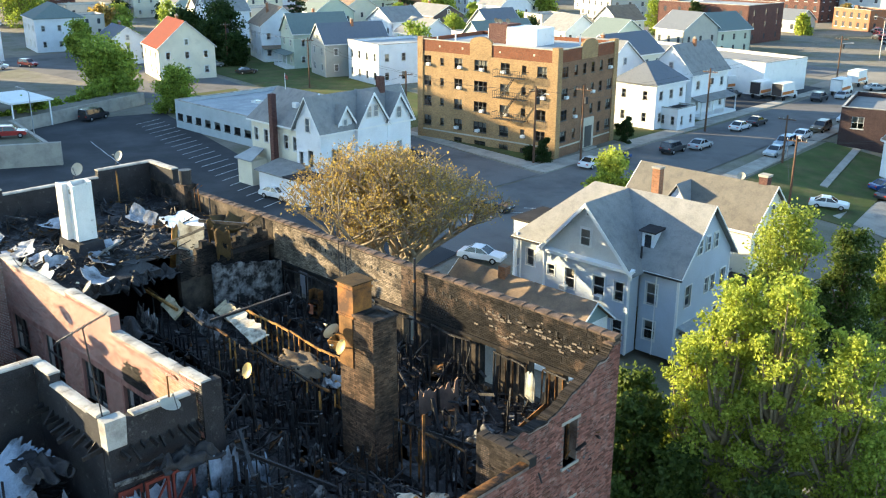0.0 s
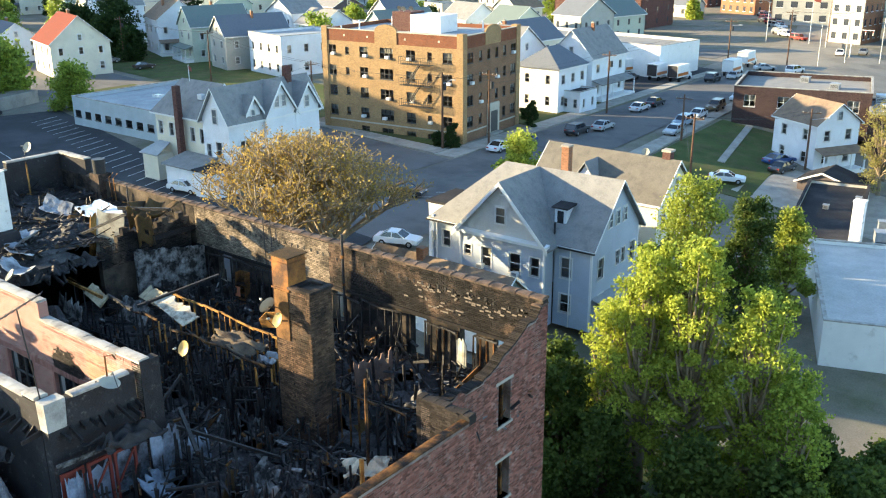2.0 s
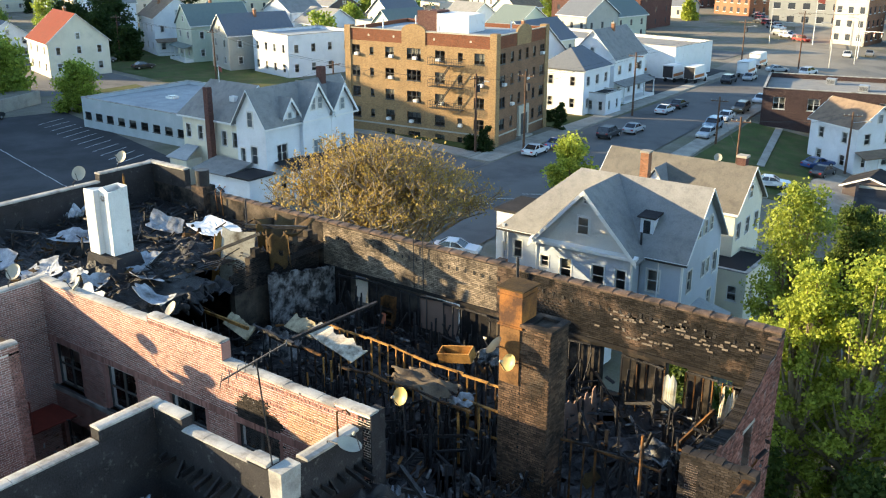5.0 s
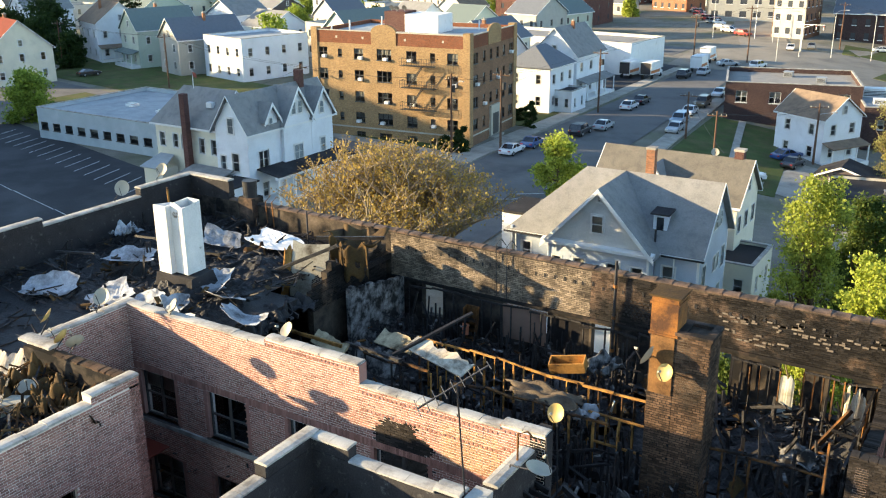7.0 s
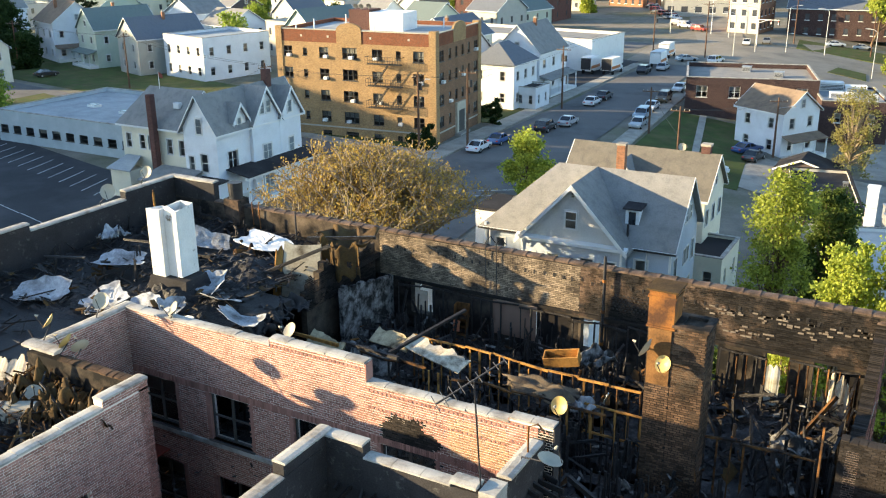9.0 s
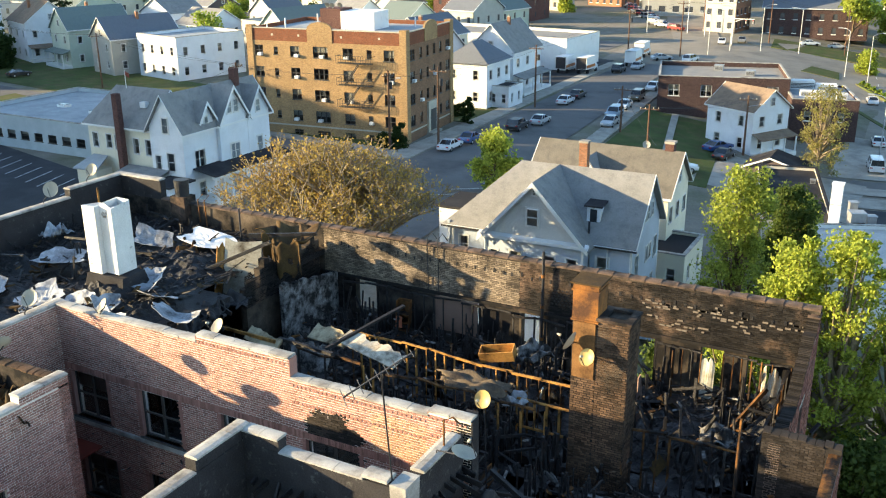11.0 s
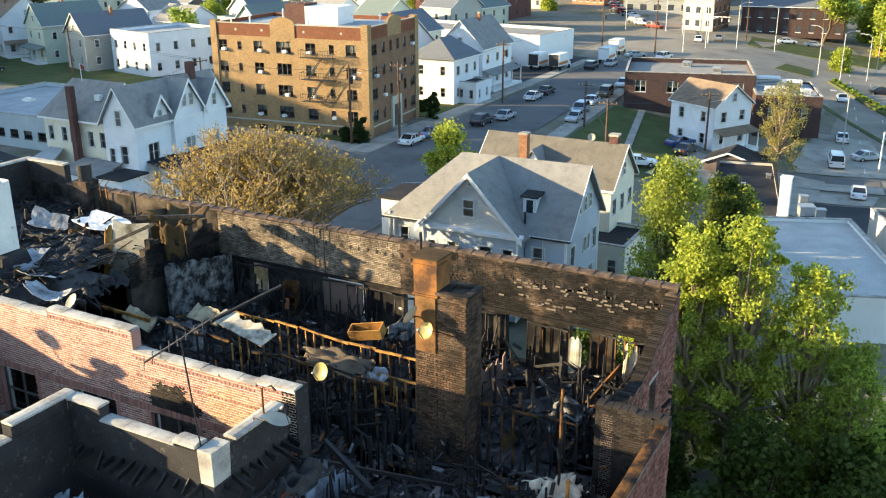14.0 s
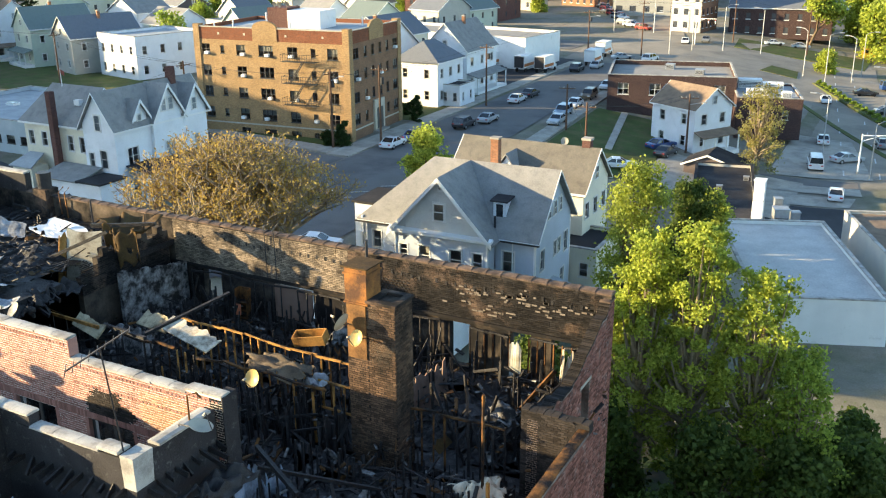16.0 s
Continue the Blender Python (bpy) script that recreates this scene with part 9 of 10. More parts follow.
# plaster slabs, panels and doors
def slab(name, m, sx, sy, sz, mat, label, category, cat_thick=True, nx=6, rag=0.12):
    """A broken sheet with a ragged top edge, standing in the plane of m's x and z."""
    n = nx * 3 if rag > 0.1 else nx
    o = RI.uniform(0, 50)
    tops = [sz * (1 - rag * min(1, max(0, 0.45 + 0.9 * noise.noise((o + i * 0.45, 0, 0)) + 0.45 * noise.noise((o + i * 1.9, 3, 0))))) for i in range(n + 1)]
    foot = [(-sx / 2 + sx * i / n, sy) for i in range(n + 1)]
    k = len(foot)
    g = Geo()
    for y in (-sy / 2, sy / 2):
        bow = [0.04 * math.sin(o + i) * (rag > 0.1) for i in range(k)]
        g.v += [tuple(m @ Vector((foot[i][0], y, 0))) for i in range(k)]
        g.v += [tuple(m @ Vector((foot[i][0], y + bow[i], tops[i]))) for i in range(k)]
    for i in range(n):
        g.f += [(i, i + 1, k + i + 1, k + i), (2 * k + i + 1, 2 * k + i, 3 * k + i, 3 * k + i + 1), (k + i, k + i + 1, 3 * k + i + 1, 3 * k + i), (i + 1, i, 2 * k + i, 2 * k + i + 1)]
    g.f += [(0, k, 3 * k, 2 * k), (n, 2 * k + n, 3 * k + n, k + n)]
    g.m = [0] * len(g.f)
    return solid(name, g, M[mat], label, category)


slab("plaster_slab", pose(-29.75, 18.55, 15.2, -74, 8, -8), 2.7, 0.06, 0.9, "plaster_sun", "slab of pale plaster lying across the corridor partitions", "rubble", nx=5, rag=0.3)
slab("plaster_slab", pose(-31.9, 19.1, 15.0, -58, -4, -12), 2.0, 0.08, 0.8, "yellow_plaster", "torn yellowed plaster batt over the partition", "rubble", nx=4, rag=0.4)
slab("plaster_slab", pose(-33.9, 17.6, 15.05, -50, 6, -10), 1.7, 0.08, 0.7, "yellow_plaster", "torn yellowed plaster batt behind the parapet", "rubble", nx=4, rag=0.35)
slab("plaster_slab", pose(-32.6, 18.6, 14.0, -25, 0, -4), 2.2, 0.06, 1.1, "plaster", "torn yellowed plaster sheet on the corridor wall", "rubble", nx=8, rag=0.25)
slab("plaster_slab", pose(-34.9, 17.0, 14.3, -10, 0, -8), 2.4, 0.05, 0.9, "plaster", "torn yellowed plaster sheet along the partition", "rubble", nx=8, rag=0.5)
slab("window_board", pose(-29.25, 24.9, 13.65, 0, 0, 0), 2.0, 0.05, 1.52, "tan_panel", "brown board over a window opening", "board", nx=1, rag=0.02)
slab("leaning_door", pose(-37.4, 20.8, 15.3, -6, 5, 18), 1.6, 0.06, 2.5, "pale_door", "charred pale panelled door leaning upright", "door", nx=4, rag=0.08)
# Bright strip added for the sunlit left edge of the door.
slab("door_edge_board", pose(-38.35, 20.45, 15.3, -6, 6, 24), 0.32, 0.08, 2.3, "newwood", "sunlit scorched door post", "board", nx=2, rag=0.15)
slab("plaster_slab", pose(-22.36, 11.0, 13.2, 0, 0, 90), 3.6, 0.05, 1.7, "blue_plaster", "pale blue plaster wall peeling under soot", "wall", nx=10, rag=0.5)
slab("red_door", pose(-22.3, 9.6, 13.0, 0, 0, 90), 0.8, 0.05, 1.9, "red_rail", "scorched dark red door", "door", nx=2, rag=0.03)
slab("wall_panel", pose(-20.6, 21.6, 13.1, -8, 0, 70), 1.7, 0.05, 1.8, "tan_panel", "brown scorched wall panel", "board", nx=6, rag=0.5)
slab("pale_panel", pose(-18.6, 24.6, 13.3, 0, 0, 0), 0.5, 0.04, 1.75, "plaster_clean", "pale wall board between charred studs", "board", nx=2, rag=0.2)
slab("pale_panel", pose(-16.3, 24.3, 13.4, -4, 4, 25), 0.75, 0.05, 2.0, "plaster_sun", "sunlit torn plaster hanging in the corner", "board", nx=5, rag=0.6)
slab("pale_panel", pose(-16.1, 21.2, 13.0, -10, 0, 80), 1.2, 0.05, 1.0, "plaster", "broken plaster board by the end wall", "board", nx=5, rag=0.6)
cb = thing("wall_cabinet", (-31.3, 23.9, 13.0), "sooty timber cabinet with open front, orange in the sun", "cabinet")
mb = pose(-31.3, 23.9, 13.75, 0, 3, 10) @ Matrix.Diagonal((0.7, 0.8, 0.72, 1))
for nm, sx, sy, sz, ox, oy, oz in (("back_panel", 0.8, 0.03, 1.7, 0, 0.24, 0.2), ("side_panel", 0.03, 0.46, 1.7, -0.4, 0, 0.2), ("side_panel", 0.03, 0.46, 1.7, 0.4, 0, 0.2), ("top_panel", 0.9, 0.56, 0.04, 0, 0, 1.08), ("shelf", 0.77, 0.4, 0.03, 0, 0, 0.5), ("shelf", 0.77, 0.4, 0.03, 0, 0, 0.0), ("door", 0.4, 0.03, 0.7, -0.19, -0.25, 0.25)):
    part(nm, Geo().obox(mb @ Matrix.Translation((ox, oy, oz)), sx, sy, sz), M["pink_wall" if nm == "door" else "scorched"], cb)
part("plinth", Geo().box(-31.7, -30.9, 23.6, 24.2, 12.95, 13.3), M["char"], cb)
g = Geo()
nu, nv = 26, 12
for j in range(nv + 1):
    for i in range(nu + 1):
        u, v = i / nu, j / nv
        sag = math.sin(math.pi * u) * (0.55 - 0.35 * v)
        g.v.append((-37.1 + 2.3 * u + 0.15 * math.sin(v * 4), 21.7 + 1.5 * v + 0.22 * math.sin(u * 11 + v * 3), 18.0 - sag - 0.5 * v * (1 - v) + 0.1 * math.sin(u * 17 + v * 5) + 0.35 * (v - 0.5) ** 2))
for j in range(nv):
    for i in range(nu):
        k = j * (nu + 1) + i
        g.f.append((k, k + 1, k + nu + 2, k + nu + 1))
        g.m.append(0)
solid("curled_sheet", g, M["brown_sheet"], "sagging brown roofing sheet curled by heat", "rubble", smooth=True).modifiers.new("thickness", "SOLIDIFY").thickness = 0.03
g = Geo()
for j in range(nv + 1):
    for i in range(nu + 1):
        u, v = i / nu, j / nv
        g.v.append((-36.8 + 1.9 * u, 21.65 + 0.18 * math.sin(u * 9) + 0.1 * v, 17.9 - 1.5 * v - 0.25 * math.sin(math.pi * u) + 0.12 * math.sin(u * 23)))
for j in range(nv):
    for i in range(nu):
        if v and noise.noise((i * 0.3, j * 0.3, 9)) < 0.12 + 0.5 * (1 - j / nv):
            k = j * (nu + 1) + i
            g.f.append((k, k + 1, k + nu + 2, k + nu + 1))
            g.m.append(0)
solid("hanging_sheet", g, M["brown_sheet"], "torn brown roofing felt hanging from the beam", "rubble", smooth=True).modifiers.new("thickness", "SOLIDIFY").thickness = 0.02
# yellow timber box
yb = thing("timber_box", (-25.4, 20.7, 14.8), "bare yellow timber box tipped on the debris", "box")
mb = pose(-25.4, 20.9, 15.05, 14, -10, 12)
for sx, sy, sz, ox, oy, oz in ((1.3, 0.04, 0.42, 0, -0.25, 0), (1.3, 0.04, 0.42, 0, 0.25, 0), (0.04, 0.46, 0.42, -0.63, 0, 0), (0.04, 0.46, 0.42, 0.63, 0, 0), (1.22, 0.46, 0.04, 0, 0, 0)):
    part("board", Geo().obox(mb @ Matrix.Translation((ox, oy, oz)), sx, sy, sz), M["newwood"], yb)
# bare frames by the chimney, in the sun-coloured timber
fr = thing("timber_rack", (-22.4, 19.0, 13.9), "bare orange timber rack beside the chimney", "rack")
for i in range(5):
    part("upright", Geo().beam((-23.6 + i * 0.45, 19.0, 13.6), (-23.6 + i * 0.45, 19.0, 14.7), 0.07, 0.05), M["newwood"], fr)
for z in (13.65, 14.7):
    part("rail", Geo().beam((-23.8, 19.0, z), (-21.5, 18.95, z), 0.08, 0.06), M["newwood"], fr)

# roof joists left crossing the gutted part, fallen beams
def fallen(n, x0, x1, y0, y1, z0, z1, ln, seed, name, label, mats, w=(0.05, 0.16), flat=0.25):
    rr = random.Random(seed)
    for k in range(len(mats)):
        g = Geo()
        for i in range(n // len(mats)):
            a = rr.uniform(0, 6.283)
            l = rr.uniform(*ln)
            d = Vector((math.cos(a), math.sin(a), rr.gauss(0, flat))).normalized() * l
            c = Vector((rr.uniform(x0, x1), rr.uniform(y0, y1), rr.uniform(z0, z1)))
            p, q = c - d / 2, c + d / 2
            for v in (p, q):
                v.x, v.y, v.z = min(max(v.x, x0), x1), min(max(v.y, y0), y1), max(v.z, z0)
            if (q - p).length > 0.1:
                g.beam(p, q, rr.uniform(*w), rr.uniform(w[0], w[0] * 2), jag=0.015)
        solid(name, g, M[mats[k]], label, "debris", kind="stuff")


CH = ("char", "char", "ash")
fallen(420, -35.8, -22.7, 12.9, 24.6, FLOOR, 13.8, (0.4, 2.0), 31, "fallen_timber", "heap of charred fallen timber", CH, w=(0.03, 0.09), flat=0.4)
fallen(260, -22.2, -14.2, 8.0, 17.4, FLOOR, 13.9, (0.3, 1.7), 32, "fallen_timber", "heap of charred fallen timber", CH, w=(0.03, 0.09), flat=0.45)
fallen(200, -22.2, -15.7, 18.6, 24.6, FLOOR, 13.9, (0.3, 1.6), 33, "fallen_timber", "heap of charred fallen timber", CH, w=(0.03, 0.09), flat=0.45)
fallen(260, -48.2, -36.6, 12.8, 24.8, 16.35, 16.8, (0.3, 1.8), 34, "fallen_timber", "charred roof timbers and litter on the deck", ("char",), w=(0.025, 0.08), flat=0.3)
fallen(150, -48.2, -38.7, -3.5, 12.4, 16.35, 16.8, (0.3, 1.6), 35, "fallen_timber", "charred roof timbers and litter on the deck", ("char",), w=(0.025, 0.08), flat=0.3)
fallen(330, -38.4, -34.0, -3.5, 8.0, 16.35, 17.1, (0.3, 1.4), 36, "fallen_timber", "charred laths and litter on the wing roof", ("char", "scorched", "char"), w=(0.02, 0.07), flat=0.4)
fallen(260, -27.0, -22.8, -3.5, 9.0, FLOOR, 13.8, (0.5, 2.2), 37, "fallen_timber", "charred timber in the corner room", CH, w=(0.03, 0.1))
fallen(900, -35.8, -14.2, 9.0, 24.6, 13.2, 14.3, (0.04, 0.16), 38, "rubble_scraps", "scattered pale ash and plaster scraps", ("plaster", "ash", "scorched", "ash"), w=(0.015, 0.06), flat=0.6)
fallen(420, -48.2, -36.6, 12.8, 24.8, 16.4, 16.9, (0.05, 0.25), 39, "rubble_scraps", "scattered scraps on the burnt deck", ("char", "ash", "char"), w=(0.02, 0.1), flat=0.6)
fallen(160, -22.0, -14.3, 9.0, 17.2, 13.8, 14.1, (0.05, 0.22), 43, "rubble_scraps", "pale broken plaster and tile scraps", ("plaster", "insulation"), w=(0.02, 0.09), flat=0.5)


fallen(260, -35.5, -22.6, 12.9, 24.5, 13.6, 14.3, (0.08, 0.5), 71, "rubble_scraps", "torn lath, plaster and felt scraps", ("char", "plaster", "scorched"), w=(0.03, 0.16), flat=0.7)
fallen(210, -22.0, -14.3, 8.5, 24.4, 13.6, 14.3, (0.08, 0.5), 72, "rubble_scraps", "torn lath, plaster and felt scraps", ("char", "plaster", "scorched"), w=(0.03, 0.16), flat=0.7)
fallen(260, -48.0, -36.8, 12.9, 24.5, 16.5, 16.95, (0.08, 0.5), 73, "rubble_scraps", "torn felt and insulation scraps on the deck", ("char", "char", "brown_sheet"), w=(0.03, 0.2), flat=0.5)
fallen(260, -38.3, -34.1, -3.0, 8.0, 16.6, 17.15, (0.08, 0.45), 74, "rubble_scraps", "torn felt and lath scraps on the wing roof", ("char", "brown_sheet", "scorched"), w=(0.03, 0.18), flat=0.6)
fallen(300, -27.0, -14.3, -3.5, 8.6, 13.3, 14.0, (0.1, 0.6), 75, "rubble_scraps", "torn lath, plaster and felt scraps", ("insulation", "plaster", "char"), w=(0.03, 0.18), flat=0.5)


def burnt_laths(n, x0, x1, y0, y1, z0, z1, seed, label="charred laths and battens left standing"):
    """Thin burnt uprights, some leaning, some hanging short."""
    rr = random.Random(seed)
    g = Geo()
    for i in range(n * 3 // 5):
        x, y = rr.uniform(x0, x1), rr.uniform(y0, y1)
        t = lerp(z0, z1, rr.uniform(0.35, 1.0) ** 0.7)
        b = z0 if rr.random() < 0.7 else lerp(z0, t, rr.uniform(0.1, 0.5))
        k = 0.08 if rr.random() < 0.75 else 0.5
        g.beam((x, y, b), (min(max(x + rr.gauss(0, k), x0), x1), min(max(y + rr.gauss(0, k), y0), y1), t), rr.uniform(0.045, 0.11), rr.uniform(0.035, 0.09), jag=0.016)
    for i in range(n // 12):
        x, y, z = rr.uniform(x0, x1), rr.uniform(y0, y1), lerp(z0, z1, rr.uniform(0.3, 0.85))
        a = rr.choice((0, 0, 1.57)) + rr.gauss(0, 0.25)
        l = rr.uniform(0.8, 2.2)
        g.beam((x, y, z), (min(max(x + l * math.cos(a), x0), x1), min(max(y + l * math.sin(a), y0), y1), z + rr.gauss(0, 0.25)), 0.06, 0.1, jag=0.018)
    solid("burnt_laths", g, M["char"], label, "debris", kind="stuff")


burnt_laths(130, -30.5, -21.5, 16.6, 17.6, FLOOR, 14.9, 51)
burnt_laths(90, -30.5, -21.8, 18.2, 19.4, FLOOR, 14.6, 52)
burnt_laths(150, -34.5, -21.8, 21.0, 24.6, FLOOR, 15.0, 53)
burnt_laths(90, -20.8, -15.7, 18.6, 24.6, FLOOR, 15.1, 54)
burnt_laths(100, -22.2, -14.2, 9.5, 17.4, FLOOR, 14.7, 55)
burnt_laths(60, -35.8, -23.5, 12.8, 16.2, FLOOR, 15.0, 56)
burnt_laths(50, -48.2, -42.0, 13.0, 24.6, 16.4, 17.5, 57, "charred stubs of roof framing")
burnt_laths(40, -38.3, -34.0, -3.0, 8.0, 16.4, 17.6, 58, "charred stubs of roof framing")


crumpled_rubble = []


def heap(name, cx, cy, z, rx, ry, h, seed, mat, label):
    """A low mound of ash with a broken surface."""
    g = Geo()
    n = 44
    for j in range(n + 1):
        for i in range(n + 1):
            u, v = 2 * i / n - 1, 2 * j / n - 1
            r = min(1, math.hypot(u, v))
            zz = z + h * max(0, 1 - r * r) * (0.6 + 0.8 * noise.noise((u * 3 + seed, v * 3, 0))) + (0.14 * noise.noise((u * 9, v * 9 + seed, 2)) + 0.1 * noise.noise((u * 21, v * 21 + seed, 5))) * (r < 0.95)
            g.v.append((cx + u * rx, cy + v * ry, zz))
    for j in range(n):
        for i in range(n):
            k = j * (n + 1) + i
            g.f.append((k, k + 1, k + n + 2, k + n + 1))
            g.m.append(0)
    return solid(name, g, M[mat], label, "debris", kind="stuff")


for k, (cx, cy, rx, ry, h) in enumerate(((-33, 22.3, 2.4, 2.0, 0.8), (-26, 22.5, 2.6, 2.0, 1.0), (-30, 15, 4, 2.0, 0.9), (-25, 15, 2.5, 2.0, 0.7), (-18.5, 21.5, 2.6, 2.6, 0.8), (-19.5, 14.5, 2.4, 2.2, 0.7), (-17, 12, 2.2, 2.5, 0.8), (-20, 9, 2, 2, 0.8))):
    heap("ash_heap", cx, cy, FLOOR, rx, ry, h, k, "ash", "mound of ash and burnt rubble")
for k, (cx, cy, rx, ry, h) in enumerate(((-45.5, 21, 2.5, 3.0, 0.4), (-40, 20.5, 2.6, 3.2, 0.5), (-43.5, 14.8, 3.5, 1.9, 0.4), (-38.3, 15.3, 1.6, 2.2, 0.45), (-45, 8, 3, 4, 0.5), (-41, 3, 2.5, 4, 0.5), (-36, 4, 1.7, 3.5, 0.5))):
    heap("ash_heap", cx, cy, 16.36, rx, ry, h, 20 + k, "char", "mound of burnt roofing")


heap("ash_heap", -40.2, 16.8, 16.36, 1.9, 1.8, 0.9, 46, "char", "mound of burnt roofing round the white chimney")
heap("ash_heap", -36.2, 5.0, 16.36, 2.2, 3.4, 1.25, 41, "char", "mound of burnt roofing filling the wing")
heap("ash_heap", -36.0, 7.2, 16.36, 2.4, 1.3, 0.9, 42, "char", "mound of brown burnt rubble behind the parapet")
fallen(260, -38.2, -33.9, 4.6, 8.5, 16.7, 17.5, (0.3, 1.3), 76, "rubble_scraps", "torn brown felt and lath heaped behind the parapet", ("char", "brown_sheet", "scorched"), w=(0.02, 0.08), flat=0.7)
for k in range(9):
    crumpled_rubble.append((-37.6 + 0.45 * k, 7.3 + 0.5 * math.sin(k * 2.3), 16.9 + 0.25 * math.sin(k * 1.7), 40 * k))
heap("ash_heap", -36.4, 0.5, 16.36, 2.2, 3.4, 1.1, 43, "char", "mound of burnt roofing filling the wing")
heap("ash_heap", -25.0, 4.5, 13.0, 2.2, 4.0, 1.6, 44, "ash", "mound of burnt rubble in the corner room")
heap("ash_heap", -19.5, 5.0, 13.0, 3.0, 4.0, 1.2, 45, "ash", "mound of burnt rubble by the street wall")


def crumpled(cx, cy, z, sx, sy, turn, seed, label="crumpled white roofing membrane", mat="rag", h=0.35):
    """A torn sheet lying in folds."""
    g = Geo()
    n = 22
    rr = random.Random(seed)
    m = pose(cx, cy, z, rr.uniform(-8, 8), rr.uniform(-8, 8), turn)
    for j in range(n + 1):
        for i in range(n + 1):
            u, v = 2 * i / n - 1, 2 * j / n - 1
            edge = 1 + 0.28 * noise.noise((u * 2.3 + seed * 3.1, v * 2.3, 1.7))
            zz = h * (abs(noise.noise((u * 1.5 + seed, v * 2.4, 0.3))) * 1.5 + 0.14 * abs(noise.noise((u * 3.5 + seed, v * 4, 1)))) * (1.15 - 0.6 * max(abs(u), abs(v)) ** 3)
            g.v.append(tuple(m @ Vector((u * sx / 2 * edge, v * sy / 2 * edge, zz))))
    for j in range(n):
        for i in range(n):
            k = j * (n + 1) + i
            q = [k, k + 1, k + n + 2, k + n + 1]
            u, v = (i + 0.5) / n * 2 - 1, (j + 0.5) / n * 2 - 1
            if max(abs(u), abs(v)) > 0.7 and noise.noise((u * 2.9 + seed * 1.7, v * 2.9, 5)) > 0.15:
                continue
            g.f.append(tuple(q))
            g.m.append(0)
    ob = solid("roofing_sheet", g, M[mat], label, "roofing", "torn roofing sheets", smooth=True)
    ob.modifiers.new("thickness", "SOLIDIFY").thickness = 0.012
    return ob


def torn_sheet(cx, cy, z, sx, sy, turn, seed, label="torn white roofing sheet on the burnt deck", mat="rag", lift=0.38):
    """A stiff sheet with a jagged outline, creased once or twice and lifted at an edge."""
    rr = random.Random(seed)
    m = pose(cx, cy, z, rr.uniform(-7, 7), rr.uniform(-7, 7), turn)
    spokes, rings = 26, 7
    reach = [0.86 + 0.3 * noise.noise((math.cos(6.28 * i / spokes) * 1.6 + seed * 3.7, math.sin(6.28 * i / spokes) * 1.6, 2.0)) + rr.gauss(0, 0.045) for i in range(spokes)]
    folds = [(rr.uniform(0, 6.28), rr.uniform(-0.3, 0.5), rr.uniform(0.3, 1.0) * lift) for _ in range(3)]
    g = Geo()

    def place(u, v):
        zz = sum(h * max(0.0, u * math.cos(a) + v * math.sin(a) - o) for a, o, h in folds) + 0.05 * noise.noise((u * 3 + seed, v * 3, 0.5)) + 0.03 * noise.noise((u * 9 + seed, v * 9, 0.5))
        return tuple(m @ Vector((u * sx / 2, v * sy / 2, zz)))

    g.v.append(place(0, 0))
    for j in range(1, rings + 1):
        for i in range(spokes):
            a = 6.28319 * i / spokes
            c, d = math.cos(a), math.sin(a)
            r = reach[i] * j / rings / max(abs(c), abs(d)) ** 0.75
            g.v.append(place(r * c, r * d))
    for i in range(spokes):
        k = (i + 1) % spokes
        g.f.append((0, 1 + i, 1 + k))
        g.m.append(0)
        for j in range(rings - 1):
            p = 1 + j * spokes
            g.f.append((p + i, p + spokes + i, p + spokes + k, p + k))
            g.m.append(0)
    ob = solid("roofing_sheet", g, M[mat], label, "roofing", "torn roofing sheets")
    ob.modifiers.new("thickness", "SOLIDIFY").thickness = 0.015
    return ob


for k, (x, y, sx, sy, t) in enumerate(((-42.7, 21.3, 2.0, 0.9, 20), (-39.0, 17.4, 2.4, 1.3, -50), (-38.2, 16.7, 2.6, 1.2, -20), (-35.8, 15.4, 2.1, 1.0, 5), (-44.3, 17.6, 2.6, 1.5, 10), (-44.5, 13.7, 2.6, 1.3, 25), (-41.6, 14.3, 2.0, 1.7, 60), (-40.0, 14.6, 1.4, 1.0, 0), (-37.6, 13.7, 2.2, 1.0, -10), (-38.6, 14.8, 1.2, 0.8, 60), (-36.3, 5.8, 1.6, 1.0, 20), (-35.2, 3.2, 1.6, 1.1, 70), (-24.6, 7.2, 1.4, 1.2, 0))):
    torn_sheet(x, y, 16.68 if k < 12 else 13.7, sx, sy, t, k + 1)
torn_sheet(-40.6, 22.4, 16.85, 3.0, 2.0, -6, 40, "flat white roofing sheet below the rear parapet", mat="white_paint", lift=0.12)
crumpled(-25.2, 18.6, 15.0, 2.8, 1.5, -2, 44, "torn matted brown ceiling batt drooping over the partition", h=0.3, mat="insulation")
crumpled(-30.0, 13.9, 14.6, 2.6, 1.6, 20, 45, "charred roofing felt heaped behind the parapet", h=0.8, mat="char")
crumpled(-33.5, 15.0, 14.8, 3.0, 2.0, -10, 46, "charred roofing felt heaped behind the parapet", h=0.8, mat="char")
crumpled(-26.4, 14.0, 14.4, 2.2, 1.6, 30, 47, "charred roofing felt heaped behind the parapet", h=0.7, mat="char")
crumpled(-23.9, 19.0, 14.5, 0.9, 0.7, 30, 48, "white rag caught in the corridor", h=0.4)
crumpled(-24.6, 22.0, 14.7, 1.5, 1.0, 60, 49, "pale torn sheeting in the rear room", h=0.6, mat="plaster")
crumpled(-17.2, 20.6, 14.0, 1.4, 1.0, 10, 50, "pale torn sheeting in the corner room", h=0.5, mat="plaster")
